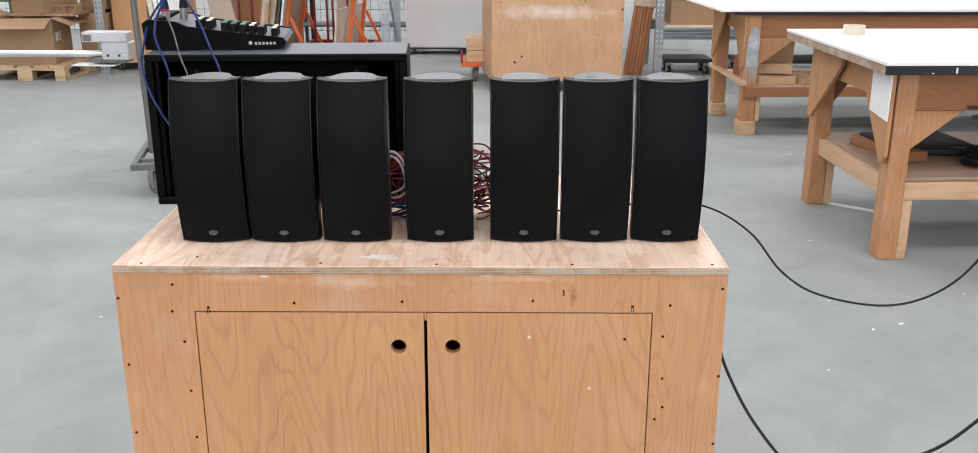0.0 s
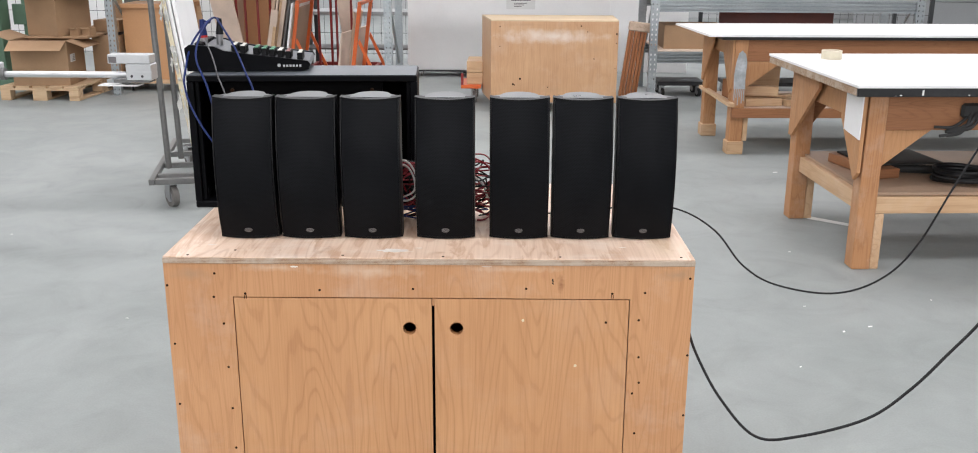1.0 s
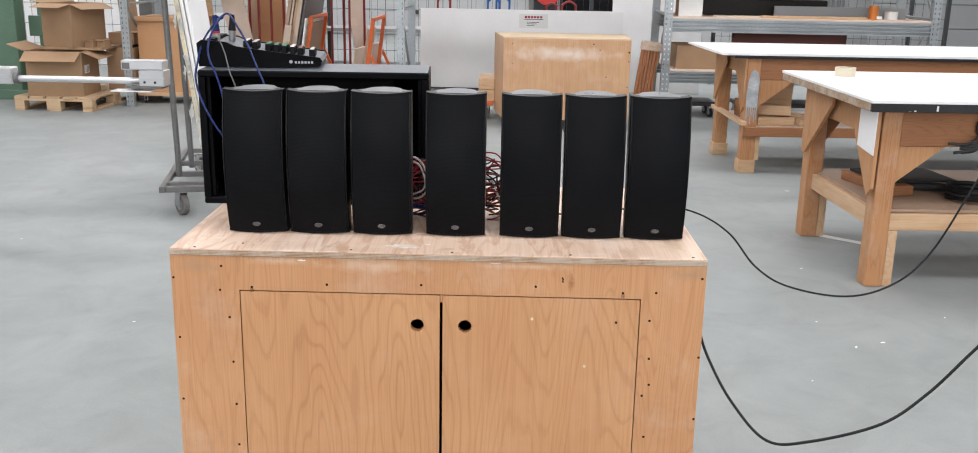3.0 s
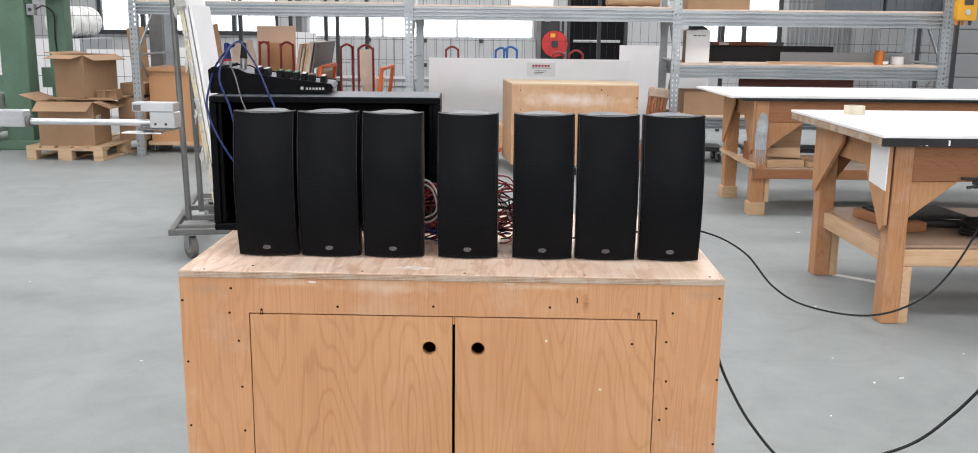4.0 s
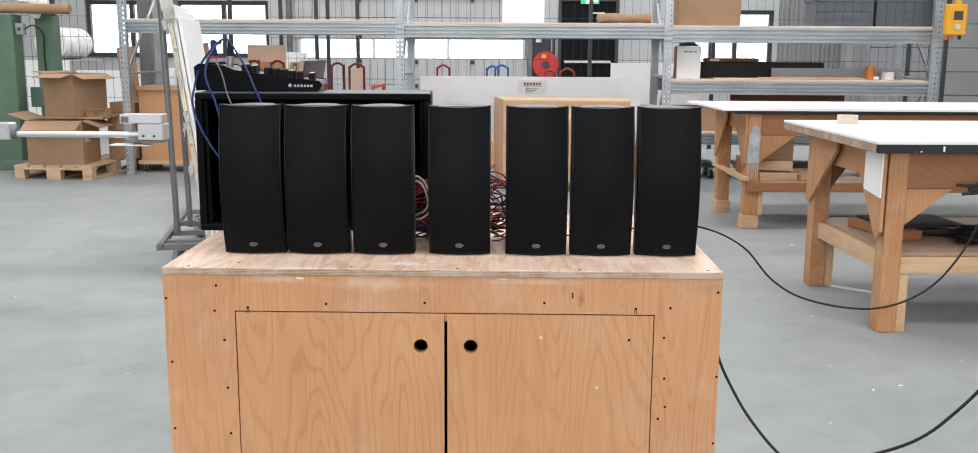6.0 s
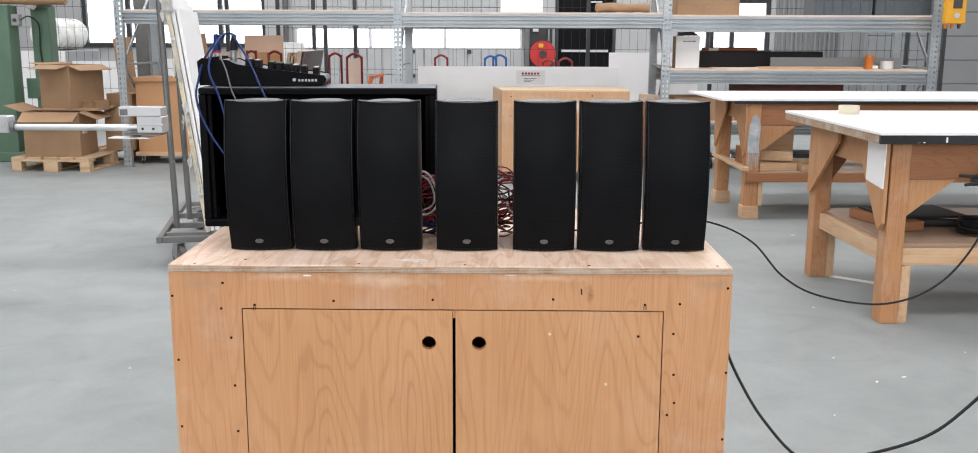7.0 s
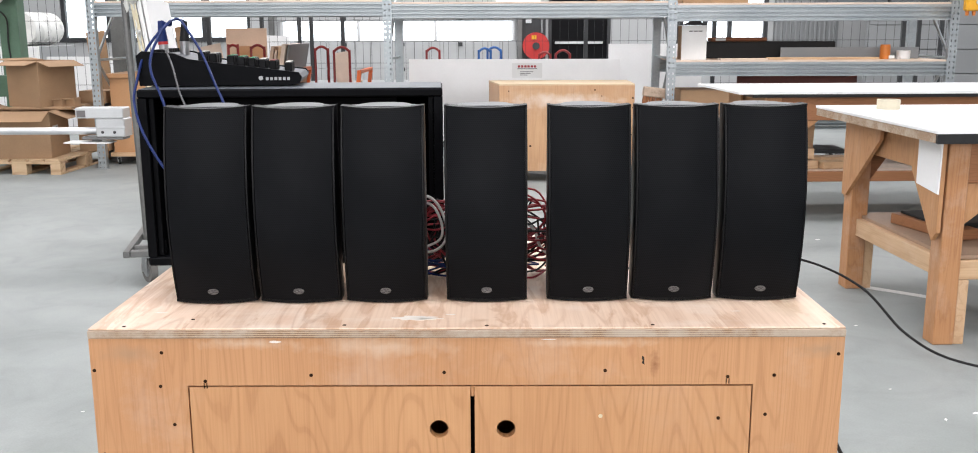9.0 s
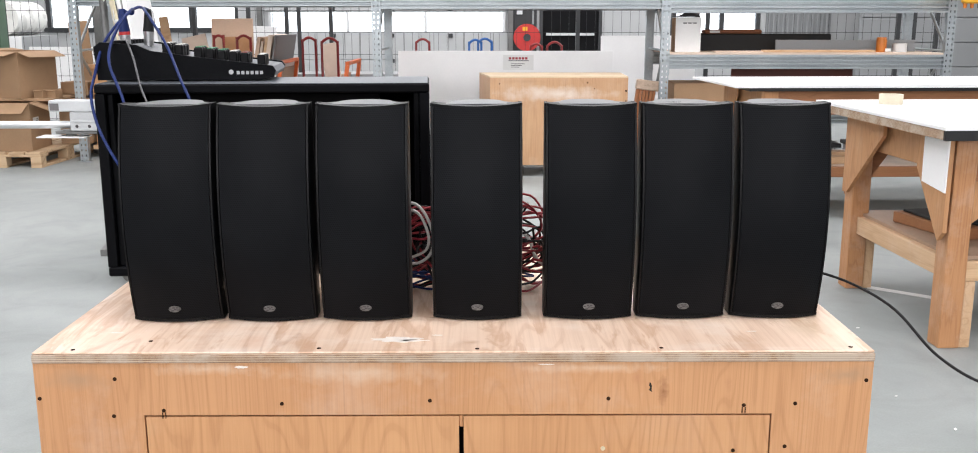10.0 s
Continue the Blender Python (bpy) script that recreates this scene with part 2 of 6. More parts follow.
CONCRETE = concrete()
PLY = wood("birch_plywood_face", (0.59, 0.312, 0.150), (0.40, 0.185, 0.076), "Z", 46.0, 11.0, size=0.75, rough=0.42, contrast=0.34, dust=0.16)
PLY_FRONT = wood("worn_front_plywood", (0.59, 0.312, 0.150), (0.40, 0.185, 0.076), "Z", 46.0, 11.0, size=0.75, rough=0.4, contrast=0.36, dust=0.16, markings=(
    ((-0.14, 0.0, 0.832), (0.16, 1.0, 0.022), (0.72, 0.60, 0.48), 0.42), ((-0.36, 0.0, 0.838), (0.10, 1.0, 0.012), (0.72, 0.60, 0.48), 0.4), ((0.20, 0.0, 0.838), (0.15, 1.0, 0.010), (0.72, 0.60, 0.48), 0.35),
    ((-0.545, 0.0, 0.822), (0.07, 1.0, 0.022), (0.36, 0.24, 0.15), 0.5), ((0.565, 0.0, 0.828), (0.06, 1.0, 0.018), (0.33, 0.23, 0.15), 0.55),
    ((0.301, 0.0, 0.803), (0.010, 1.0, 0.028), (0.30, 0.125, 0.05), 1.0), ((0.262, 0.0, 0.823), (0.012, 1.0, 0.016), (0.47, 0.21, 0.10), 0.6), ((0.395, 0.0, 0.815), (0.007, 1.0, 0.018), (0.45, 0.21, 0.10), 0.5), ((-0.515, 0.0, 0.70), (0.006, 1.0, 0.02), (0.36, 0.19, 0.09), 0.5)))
PLY_DOOR = wood("plywood_door_face", (0.60, 0.322, 0.152), (0.41, 0.19, 0.078), "Z", 40.0, 7.5, size=0.75, rough=0.4, contrast=0.42, dust=0.06)
PLY_TOP = wood("worn_plywood_top", (0.77, 0.60, 0.475), (0.47, 0.27, 0.155), "Y", 15.0, 7.0, size=1.1, rough=0.5, contrast=0.55, dust=0.5, patchy=0.85, streaks=0.55, markings=(((0.02, 0.04, 0.8635), (0.022, 0.014, 1.0), (0.40, 0.22, 0.12), 0.6), ((0.55, 0.12, 0.8635), (0.05, 0.14, 1.0), (0.50, 0.38, 0.25), 0.5), ((-0.30, 0.05, 0.8635), (0.03, 0.05, 1.0), (0.60, 0.33, 0.20), 0.4)))
PLY_EDGE = laminated()
# a ragged pale band crosses the upper third of the front; brown patches elsewhere
CRATE_PLY = wood("scuffed_banded_plywood", (0.57, 0.345, 0.188), (0.43, 0.235, 0.115), "Z", 14.0, 6.0, rough=0.4, contrast=0.28, dust=0.12, markings=(
    ((0.52, 8.7, 0.715), (0.62, 2.0, 0.085), (0.76, 0.68, 0.61), 0.75), ((0.25, 8.7, 0.82), (0.2, 2.0, 0.02), (0.40, 0.24, 0.13), 0.4), ((0.9, 8.7, 0.60), (0.16, 2.0, 0.05), (0.42, 0.26, 0.15), 0.35), ((0.50, 8.7, 0.22), (0.2, 2.0, 0.05), (0.43, 0.27, 0.15), 0.3)))
PINE = wood("pine_lumber", (0.495, 0.25, 0.113), (0.31, 0.133, 0.052), "Z", 24.0, 9.0, rough=0.55, contrast=0.45, dust=0.18)
PINE_X = wood("pine_rail", (0.62, 0.42, 0.25), (0.46, 0.275, 0.145), "X", 9.0, 9.0, rough=0.6, contrast=0.45, dust=0.12)
PINE_Y = wood("pine_side_rail", (0.64, 0.44, 0.27), (0.48, 0.29, 0.155), "Y", 9.0, 9.0, rough=0.6, contrast=0.45, dust=0.12)
GUSSET = wood("plywood_gusset", (0.50, 0.262, 0.12), (0.33, 0.147, 0.06), "Z", 22.0, 6.0, rough=0.55, contrast=0.42, dust=0.1)
DARKWOOD = wood("brown_apron_board", (0.34, 0.15, 0.064), (0.21, 0.086, 0.034), "X", 36.0, 8.0, rough=0.6, contrast=0.4)
HARDBOARD = surface("brown_hardboard", (0.36, 0.245, 0.17), 0.6, var=0.12, coarse=4)
PALLET = wood("pallet_timber", (0.60, 0.44, 0.28), (0.42, 0.28, 0.16), "X", 5.0, 8.0, rough=0.75)
BOARD = surface("raw_particle_board", (0.70, 0.56, 0.46), 0.75, var=0.12, coarse=5, fine=160)
MDF = surface("mdf_board", (0.58, 0.41, 0.30), 0.7, var=0.1)
DARKBOARD = surface("grey_coated_board", (0.14, 0.13, 0.13), 0.5, var=0.15)
WHITE_TOP = surface("white_laminate", (0.86, 0.865, 0.87), 0.32, var=0.03, coarse=2, bump=0.03)
WHITE_BOARD = surface("white_panel", (0.87, 0.87, 0.87), 0.5, var=0.03, bump=0.02)
PAPER = surface("white_paper", (0.76, 0.76, 0.75), 0.8, var=0.04)
BLACK_EDGE = surface("black_painted_edge", (0.018, 0.018, 0.02), 0.45, var=0.4)
BLACK_PLASTIC = surface("black_speaker_plastic", (0.0042, 0.0044, 0.005), 0.4, var=0.15, fine=400, bump=0.06, spec=0.12)
GREY_CAP = surface("grey_top_plastic", (0.15, 0.155, 0.162), 0.32, var=0.2, coarse=14, fine=300, bump=0.05)
BOX_TOP = surface("blue_grey_top_paint", (0.105, 0.118, 0.135), 0.34, var=0.16, coarse=6, fine=260, bump=0.1)
BEZEL = surface("satin_black_bezel", (0.0045, 0.0046, 0.0052), 0.38, var=0.15, fine=400, bump=0.05, spec=0.16)
BLACK_BOX = surface("black_textured_paint", (0.0024, 0.0026, 0.0036), 0.46, var=0.2, fine=260, bump=0.08, spec=0.07, rvar=0.06)
BLACK_DEEP = surface("black_port_lining", (0.0022, 0.0022, 0.0024), 0.8, var=0.2, spec=0.05)
GRILLE = perforated()
CHROME = surface("brushed_emblem_metal", (0.17, 0.17, 0.168), 0.4, metal=0.9, var=0.1)
DARK_METAL = surface("dark_screw_metal", (0.035, 0.017, 0.009), 0.7, var=0.3, spec=0.05)
BRASS_SCREW = surface("bright_screw_metal", (0.75, 0.66, 0.48), 0.35, metal=0.7)
HOLE = surface("shadowed_bore", (0.02, 0.014, 0.01), 0.9, var=0.2)
MIXER_BODY = surface("charcoal_mixer_plastic", (0.0024, 0.0027, 0.0038), 0.38, var=0.15, fine=300, spec=0.07)
MIXER_TOP = surface("grey_mixer_panel", (0.095, 0.102, 0.115), 0.4, var=0.1, fine=300, spec=0.3)
KNOB = surface("black_knob_rubber", (0.005, 0.005, 0.006), 0.55, spec=0.15)
CAP_GREEN = surface("green_cap", (0.03, 0.20, 0.09), 0.45)
CAP_WHITE = surface("white_cap", (0.72, 0.70, 0.64), 0.45)
MARK = surface("silver_print", (0.42, 0.42, 0.43), 0.4)
CAP_RED = surface("brown_red_cap", (0.22, 0.06, 0.045), 0.45)
BLUE_CABLE = surface("blue_cable_jacket", (0.006, 0.019, 0.105), 0.45, var=0.1, spec=0.25)
RED_CABLE = surface("red_cable_jacket", (0.27, 0.012, 0.022), 0.4, var=0.12)
BLACK_CABLE = surface("black_cable_jacket", (0.008, 0.008, 0.009), 0.5, var=0.2, spec=0.25)
WHITE_CABLE = surface("white_cable_jacket", (0.62, 0.60, 0.58), 0.45, var=0.05)
GREY_CABLE = surface("grey_cable_jacket", (0.09, 0.09, 0.095), 0.45)
RED_RING = surface("red_plastic", (0.50, 0.02, 0.02), 0.4)
STEEL = surface("connector_steel", (0.45, 0.45, 0.46), 0.3, metal=0.9)
GALV = galvanised()
ZINC_TUBE = surface("grey_steel_tube", (0.19, 0.19, 0.185), 0.42, metal=0.6, var=0.2)
ALU = surface("aluminium_profile", (0.62, 0.63, 0.64), 0.34, metal=0.7, var=0.06)
RUBBER = surface("grey_wheel_rubber", (0.17, 0.16, 0.15), 0.65)
BLACK_RUBBER = surface("black_rubber", (0.018, 0.018, 0.018), 0.7)
CARD = surface("brown_cardboard", (0.345, 0.215, 0.122), 0.8, var=0.1, coarse=4, fine=90)
CARD_IN = surface("cardboard_inside", (0.36, 0.235, 0.135), 0.85, var=0.1)
VENEER = surface("orange_veneer_board", (0.50, 0.265, 0.125), 0.55, var=0.08, coarse=2)
SLAT_WOOD = surface("red_brown_slat", (0.40, 0.155, 0.06), 0.5, var=0.15)
ORANGE = surface("orange_trolley_paint", (0.70, 0.13, 0.02), 0.4, var=0.1)
RED_TUBE = surface("red_tube_paint", (0.25, 0.019, 0.018), 0.4, var=0.15)
MAROON = surface("dark_red_panel", (0.12, 0.035, 0.028), 0.5)
BLUE_TUBE = surface("blue_tube_paint", (0.02, 0.11, 0.36), 0.4, var=0.1)
GREEN_PAINT = surface("green_machine_paint", (0.105, 0.185, 0.125), 0.45, var=0.15)
FILM = surface("milky_stretch_film", (0.80, 0.80, 0.77), 0.28, var=0.06, coarse=6)
YELLOW_TAPE = surface("yellowed_masking_paper", (0.70, 0.62, 0.44), 0.65, var=0.16, coarse=9)
GREY_CRATE = surface("grey_plastic_crate", (0.085, 0.102, 0.118), 0.45, var=0.1)
ORANGE_CAN = surface("orange_can", (0.62, 0.19, 0.03), 0.4)
HOIST = surface("yellow_hoist_paint", (0.72, 0.36, 0.02), 0.42, var=0.1)
REEL_RED = surface("red_hose_reel", (0.52, 0.025, 0.022), 0.4)
WALL_WHITE = surface("white_wall_cladding", (0.47, 0.48, 0.485), 0.55, var=0.06, coarse=0.6)
WALL_GREY = surface("grey_wall_cladding", (0.30, 0.31, 0.315), 0.55, var=0.08, coarse=0.6)
RIB_GREY = surface("grey_ribbed_sheet", (0.25, 0.26, 0.265), 0.5, var=0.08, coarse=0.6)
DOOR_PANEL = surface("sectional_door_panel", (0.45, 0.46, 0.465), 0.5, var=0.05)
EXIT_GLASS = surface("black_door_glazing", (0.006, 0.006, 0.007), 0.5, var=0.2, spec=0.1)
FRAME_DARK = surface("anthracite_frame", (0.035, 0.037, 0.04), 0.45)
FENCE = surface("dark_wire", (0.028, 0.028, 0.03), 0.5, metal=0.2)
CEILING = surface("grey_white_roof_deck", (0.42, 0.425, 0.43), 0.7, var=0.04)
PANE = glass("window_glass")
DIFFUSER = surface("opal_skylight_sheet", (0.82, 0.83, 0.84), 0.6, var=0.03)
EXIT_GREEN = glowing("exit_sign_green", (0.02, 0.42, 0.16), 0.9)
EXIT_WHITE = glowing("exit_sign_white", (0.9, 0.95, 0.9), 1.0)
INK = surface("dark_print", (0.05, 0.045, 0.05), 0.7)
INK_RED = surface("red_print", (0.35, 0.04, 0.05), 0.7)
ASPHALT = surface("outdoor_paving", (0.12, 0.12, 0.115), 0.85, coarse=0.5)
OVERCAST = glowing("overcast_sky", (0.90, 0.95, 1.0), 2.2)

# ---- mesh helpers ----


def box(bm, x0, x1, y0, y1, z0, z1, bevel=0.0, m=None):
    """An upright box between two corners, turned by m if given, with bevelled edges."""
    made = bmesh.ops.create_cube(bm, size=1.0, matrix=Matrix.LocRotScale(((x0 + x1) / 2, (y0 + y1) / 2, (z0 + z1) / 2), None, (abs(x1 - x0), abs(y1 - y0), abs(z1 - z0))))
    vs = made["verts"]
    if bevel:
        es = list({e for v in vs for e in v.link_edges})
        r = bmesh.ops.bevel(bm, geom=es, offset=bevel, segments=1, affect="EDGES")
        vs = list({v for v in vs if v.is_valid} | set(r["verts"]))
    if m is not None:
        bmesh.ops.transform(bm, matrix=m, verts=vs)
    return vs


def rod(bm, a, b, r, seg=10, r2=None):
    a, b = Vector(a), Vector(b)
    d = b - a
    q = d.to_track_quat("Z", "Y").to_matrix().to_4x4()
    return bmesh.ops.create_cone(bm, cap_ends=True, segments=seg, radius1=r, radius2=r if r2 is None else r2, depth=d.length, matrix=Matrix.Translation((a + b) / 2) @ q)["verts"]


def smooth_path(pts, n=8):
    """Catmull-Rom through the points."""
    P = [Vector(p) for p in pts]
    P = [P[0] * 2 - P[1]] + P + [P[-1] * 2 - P[-2]]
    out = []
    for i in range(1, len(P) - 2):
        for k in range(n):
            t = k / n
            a, b, c, d = P[i - 1:i + 3]
            out.append(0.5 * ((2 * b) + (c - a) * t + (2 * a - 5 * b + 4 * c - d) * t * t + (3 * b - a - 3 * c + d) * t ** 3))
    out.append(P[-2])
    return out


def tube(bm, pts, r, seg=8, n=8, smooth=True):
    path = smooth_path(pts, n) if smooth else [Vector(p) for p in pts]
    rings = []
    up = Vector((0, 0, 1))
    for i, p in enumerate(path):
        d = (path[min(i + 1, len(path) - 1)] - path[max(i - 1, 0)]).normalized()
        if abs(d.dot(up)) > 0.98:
            up = Vector((0.3, 1, 0)).normalized()
        s = d.cross(up).normalized()
        up = s.cross(d).normalized()
        rings.append([bm.verts.new(p + r * (math.cos(2 * math.pi * k / seg) * s + math.sin(2 * math.pi * k / seg) * up)) for k in range(seg)])
    for a, b in zip(rings, rings[1:]):
        for k in range(seg):
            bm.faces.new((a[k], a[(k + 1) % seg], b[(k + 1) % seg], b[k]))
    bm.faces.new(list(reversed(rings[0])))
    bm.faces.new(rings[-1])


def prism(bm, outline, axis, lo, hi):
    """A flat outline pushed out along an axis. outline: pairs in the two other axes, in order."""
    def at(p, w):
        return {"x": (w, p[0], p[1]), "y": (p[0], w, p[1]), "z": (p[0], p[1], w)}[axis]
    a = [bm.verts.new(at(p, lo)) for p in outline]
    b = [bm.verts.new(at(p, hi)) for p in outline]
    n = len(a)
    bm.faces.new(a)
    bm.faces.new(list(reversed(b)))
    for i in range(n):
        bm.faces.new((a[i], b[i], b[(i + 1) % n], a[(i + 1) % n]))
    bmesh.ops.recalc_face_normals(bm, faces=bm.faces[:])


def plate(bm, w, h, t, holes, seg=28):
    """An upright plate in x and z from the origin, t thick along +y, with round holes (x, z, r)."""
    loops = [[(0, 0), (w, 0), (w, h), (0, h)]] + [[(x + r * math.cos(2 * math.pi * k / seg), z + r * math.sin(2 * math.pi * k / seg)) for k in range(seg)] for x, z, r in holes]
    edges = []
    for lp in loops:
        vs = [bm.verts.new((x, 0, z)) for x, z in lp]
        edges += [bm.edges.new((vs[i], vs[(i + 1) % len(vs)])) for i in range(len(vs))]
    faces = [f for f in bmesh.ops.triangle_fill(bm, use_beauty=True, edges=edges)["geom"] if isinstance(f, bmesh.types.BMFace)]
    ext = bmesh.ops.extrude_face_region(bm, geom=faces)
    bmesh.ops.translate(bm, vec=(0, t, 0), verts=[v for v in ext["geom"] if isinstance(v, bmesh.types.BMVert)])
    bmesh.ops.recalc_face_normals(bm, faces=bm.faces[:])


def part(name, bm, material, parent=None, label="", smooth=False, m=None):
    """Links a bmesh as one mesh object under a thing or a part."""
    me = bpy.data.meshes.new(name)
    bm.to_mesh(me)
    bm.free()
    me.materials.append(material)
    if smooth:
        for p in me.polygons:
            p.use_smooth = True
        me.set_sharp_from_angle(angle=radians(35))
    ob = new(name, me)
    if parent is not None:
        ob.parent = parent
    if m is not None:
        ob.matrix_basis = m
    return tagged(ob, label)


def thing(name, label, category, group="", m=None, kind=""):
    ob = new(name)
    ob.empty_display_size = 0.1
    if m is not None:
        ob.matrix_basis = m
    return tagged(ob, label, category, group, kind)


def boxpart(name, dims, material, parent=None, label="", bevel=0.002, m=None):
    bm = bmesh.new()
    box(bm, *dims, bevel=bevel)
    return part(name, bm, material, parent, label, m=m)


def tubepart(name, pts, r, material, parent=None, label="", seg=8, n=8, smooth=True):
    bm = bmesh.new()
    tube(bm, pts, r, seg, n, smooth)
    return part(name, bm, material, parent, label, smooth=True)


def rodpart(name, a, b, r, material, parent=None, label="", seg=14, r2=None):
    bm = bmesh.new()
    rod(bm, a, b, r, seg, r2)
    return part(name, bm, material, parent, label, smooth=True)


def structure(ob, label, category):
    return tagged(ob, label, category, kind="structure")


def caster(parent, x, y, r=0.05, wide=0.03, turn=0.0, rubber=None, plate_z=None):
    """A swivel caster that touches z = 0 of its thing."""
    c = (math.cos(turn), math.sin(turn))
    top = plate_z or 2.5 * r
    bm = bmesh.new()
    rod(bm, (x - wide / 2 * c[0], y - wide / 2 * c[1], r), (x + wide / 2 * c[0], y + wide / 2 * c[1], r), r, 20)
    w = part("wheel", bm, rubber or RUBBER, parent, smooth=True)
    bm = bmesh.new()
    rod(bm, (x - wide * 0.56 * c[0], y - wide * 0.56 * c[1], r), (x + wide * 0.56 * c[0], y + wide * 0.56 * c[1], r), r * 0.55, 16)
    part("rim", bm, STEEL, w, smooth=True)
    bm = bmesh.new()
    m = Matrix.Translation((x, y, 0)) @ Matrix.Rotation(turn, 4, "Z")
    for s in (-1, 1):
        box(bm, s * (wide * 0.66) - 0.002, s * (wide * 0.66) + 0.002, -r * 0.35, r * 0.6, r * 0.8, top - 0.006, m=m)
    box(bm, -wide * 0.9, wide * 0.9, -r * 0.7, r * 0.7, top - 0.008, top, m=m)
    part("fork", bm, STEEL, parent)


# ---- the hall ----
H = HALL
bm = bmesh.new()
box(bm, H["x0"] - 0.3, H["x1"] + 0.3, H["y0"] - 0.3, H["y1"] + 0.3, -0.25, 0.0)
structure(part("floor", bm, CONCRETE), "grey power-floated concrete hall floor with faint blotches", "floor")
bm = bmesh.new()
box(bm, -900, 900, -900, 900, -0.8, -0.252)
structure(part("ground", bm, ASPHALT), "dark paved ground outside the hall", "ground")


def wall_along_x(name, x0, x1, y0, y1, z1, openings, mat, label):
    """A wall along x with rectangular openings (x0, x1, z0, z1) cut through it."""
    bm = bmesh.new()
    xs = sorted({x0, x1, *(o[0] for o in openings), *(o[1] for o in openings)})
    for a, b in zip(xs, xs[1:]):
        mid = (a + b) / 2
        cuts = sorted((o[2], o[3]) for o in openings if o[0] < mid < o[1])
        z = 0.0
        for c0, c1 in cuts:
            if c0 > z:
                box(bm, a, b, y0, y1, z, c0)
            z = c1
        box(bm, a, b, y0, y1, z, z1)
    return structure(part(name, bm, mat), label, "wall")


WIN_L = (-9.45, -5.42, 1.13, 2.30)
WIN_R = (3.55, 5.45, 1.02, 2.15)
STRIP = (-4.75, 0.12, 1.10, 1.50)
EXIT_DOOR = (0.86, 2.16, 0.0, 2.40)
wall_along_x("wall_north", H["x0"], H["x1"], 21.0, 21.25, H["z1"] + 0.3, [WIN_L, WIN_R, STRIP, EXIT_DOOR], WALL_WHITE, "white clad end wall of the hall with windows and doors")
# the south wall's window band is an unseen addition that carries the front light
wall_along_x("wall_south", H["x0"], H["x1"], H["y0"] - 0.25, H["y0"], H["z1"] + 0.3, [BAND], WALL_WHITE, "white clad end wall with an added, unseen high window band")
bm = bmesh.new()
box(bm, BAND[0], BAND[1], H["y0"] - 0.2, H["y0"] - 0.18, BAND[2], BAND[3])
structure(part("window_3", bm, DIFFUSER), "added opal window band, out of view, for front light", "window")
for nm, dims in (("wall_west", (H["x0"] - 0.25, H["x0"], H["y0"] - 0.25, 21.25, 0, H["z1"] + 0.3)),
                 ("wall_east", (H["x1"], H["x1"] + 0.25, H["y0"] - 0.25, 21.25, 0, H["z1"] + 0.3))):
    structure(boxpart(nm, dims, WALL_WHITE, bevel=0), "plain white clad wall of the hall", "wall")
bm = bmesh.new()
edges_y = [H["y0"] - 0.25]
for y in SKYLIGHTS:
    edges_y += [y - LIGHT_W / 2, y + LIGHT_W / 2]
edges_y.append(21.25)
lx0, lx1 = -0.5 - LIGHT_L / 2, -0.5 + LIGHT_L / 2
for a, b in zip(edges_y[0::2], edges_y[1::2]):
    box(bm, lx0, lx1, a, b, H["z1"], H["z1"] + 0.2)
box(bm, H["x0"] - 0.25, lx0, edges_y[0], edges_y[-1], H["z1"], H["z1"] + 0.2)
box(bm, lx1, H["x1"] + 0.25, edges_y[0], edges_y[-1], H["z1"], H["z1"] + 0.2)
structure(part("ceiling", bm, CEILING), "white steel roof deck with long roof lights", "ceiling")
for y in SKYLIGHTS:
    bm = bmesh.new()
    box(bm, lx0 - 0.05, lx1 + 0.05, y - LIGHT_W / 2 - 0.05, y + LIGHT_W / 2 + 0.05, H["z1"] + 0.21, H["z1"] + 0.24)
    structure(part("skylight", bm, DIFFUSER), "opal white roof light sheet", "skylight")


def window(name, op, mullions, y=21.0):
    w = structure(thing(name, "dark framed window in the white end wall", "window"), "", "")
    x0, x1, z0, z1 = op
    for i, (a, b) in enumerate(zip([x0, *mullions], [*mullions, x1])):
        bm = bmesh.new()
        box(bm, a + 0.03, b - 0.03, y + 0.10, y + 0.112, z0 + 0.05, z1 - 0.05)
        p = part("pane", bm, PANE, w)
        p.visible_shadow = False
    for xx in [x0 + 0.04, *mullions, x1 - 0.04]:
        boxpart("mullion", (xx - 0.045, xx + 0.045, y + 0.05, y + 0.16, z0 + 0.002, z1 - 0.002), FRAME_DARK, w, bevel=0.004)
    boxpart("window_frame", (x0 + 0.002, x1 - 0.002, y + 0.04, y + 0.17, z1 - 0.09, z1 - 0.002), FRAME_DARK, w, bevel=0.004)
    boxpart("window_sill", (x0 - 0.03, x1 + 0.03, y - 0.06, y + 0.18, z0 - 0.04, z0 + 0.05), FRAME_DARK, w, bevel=0.004)
    return w


window("window_1", WIN_L, [-8.45, -7.42, -6.42])
window("window_2", WIN_R, [4.15, 4.66])

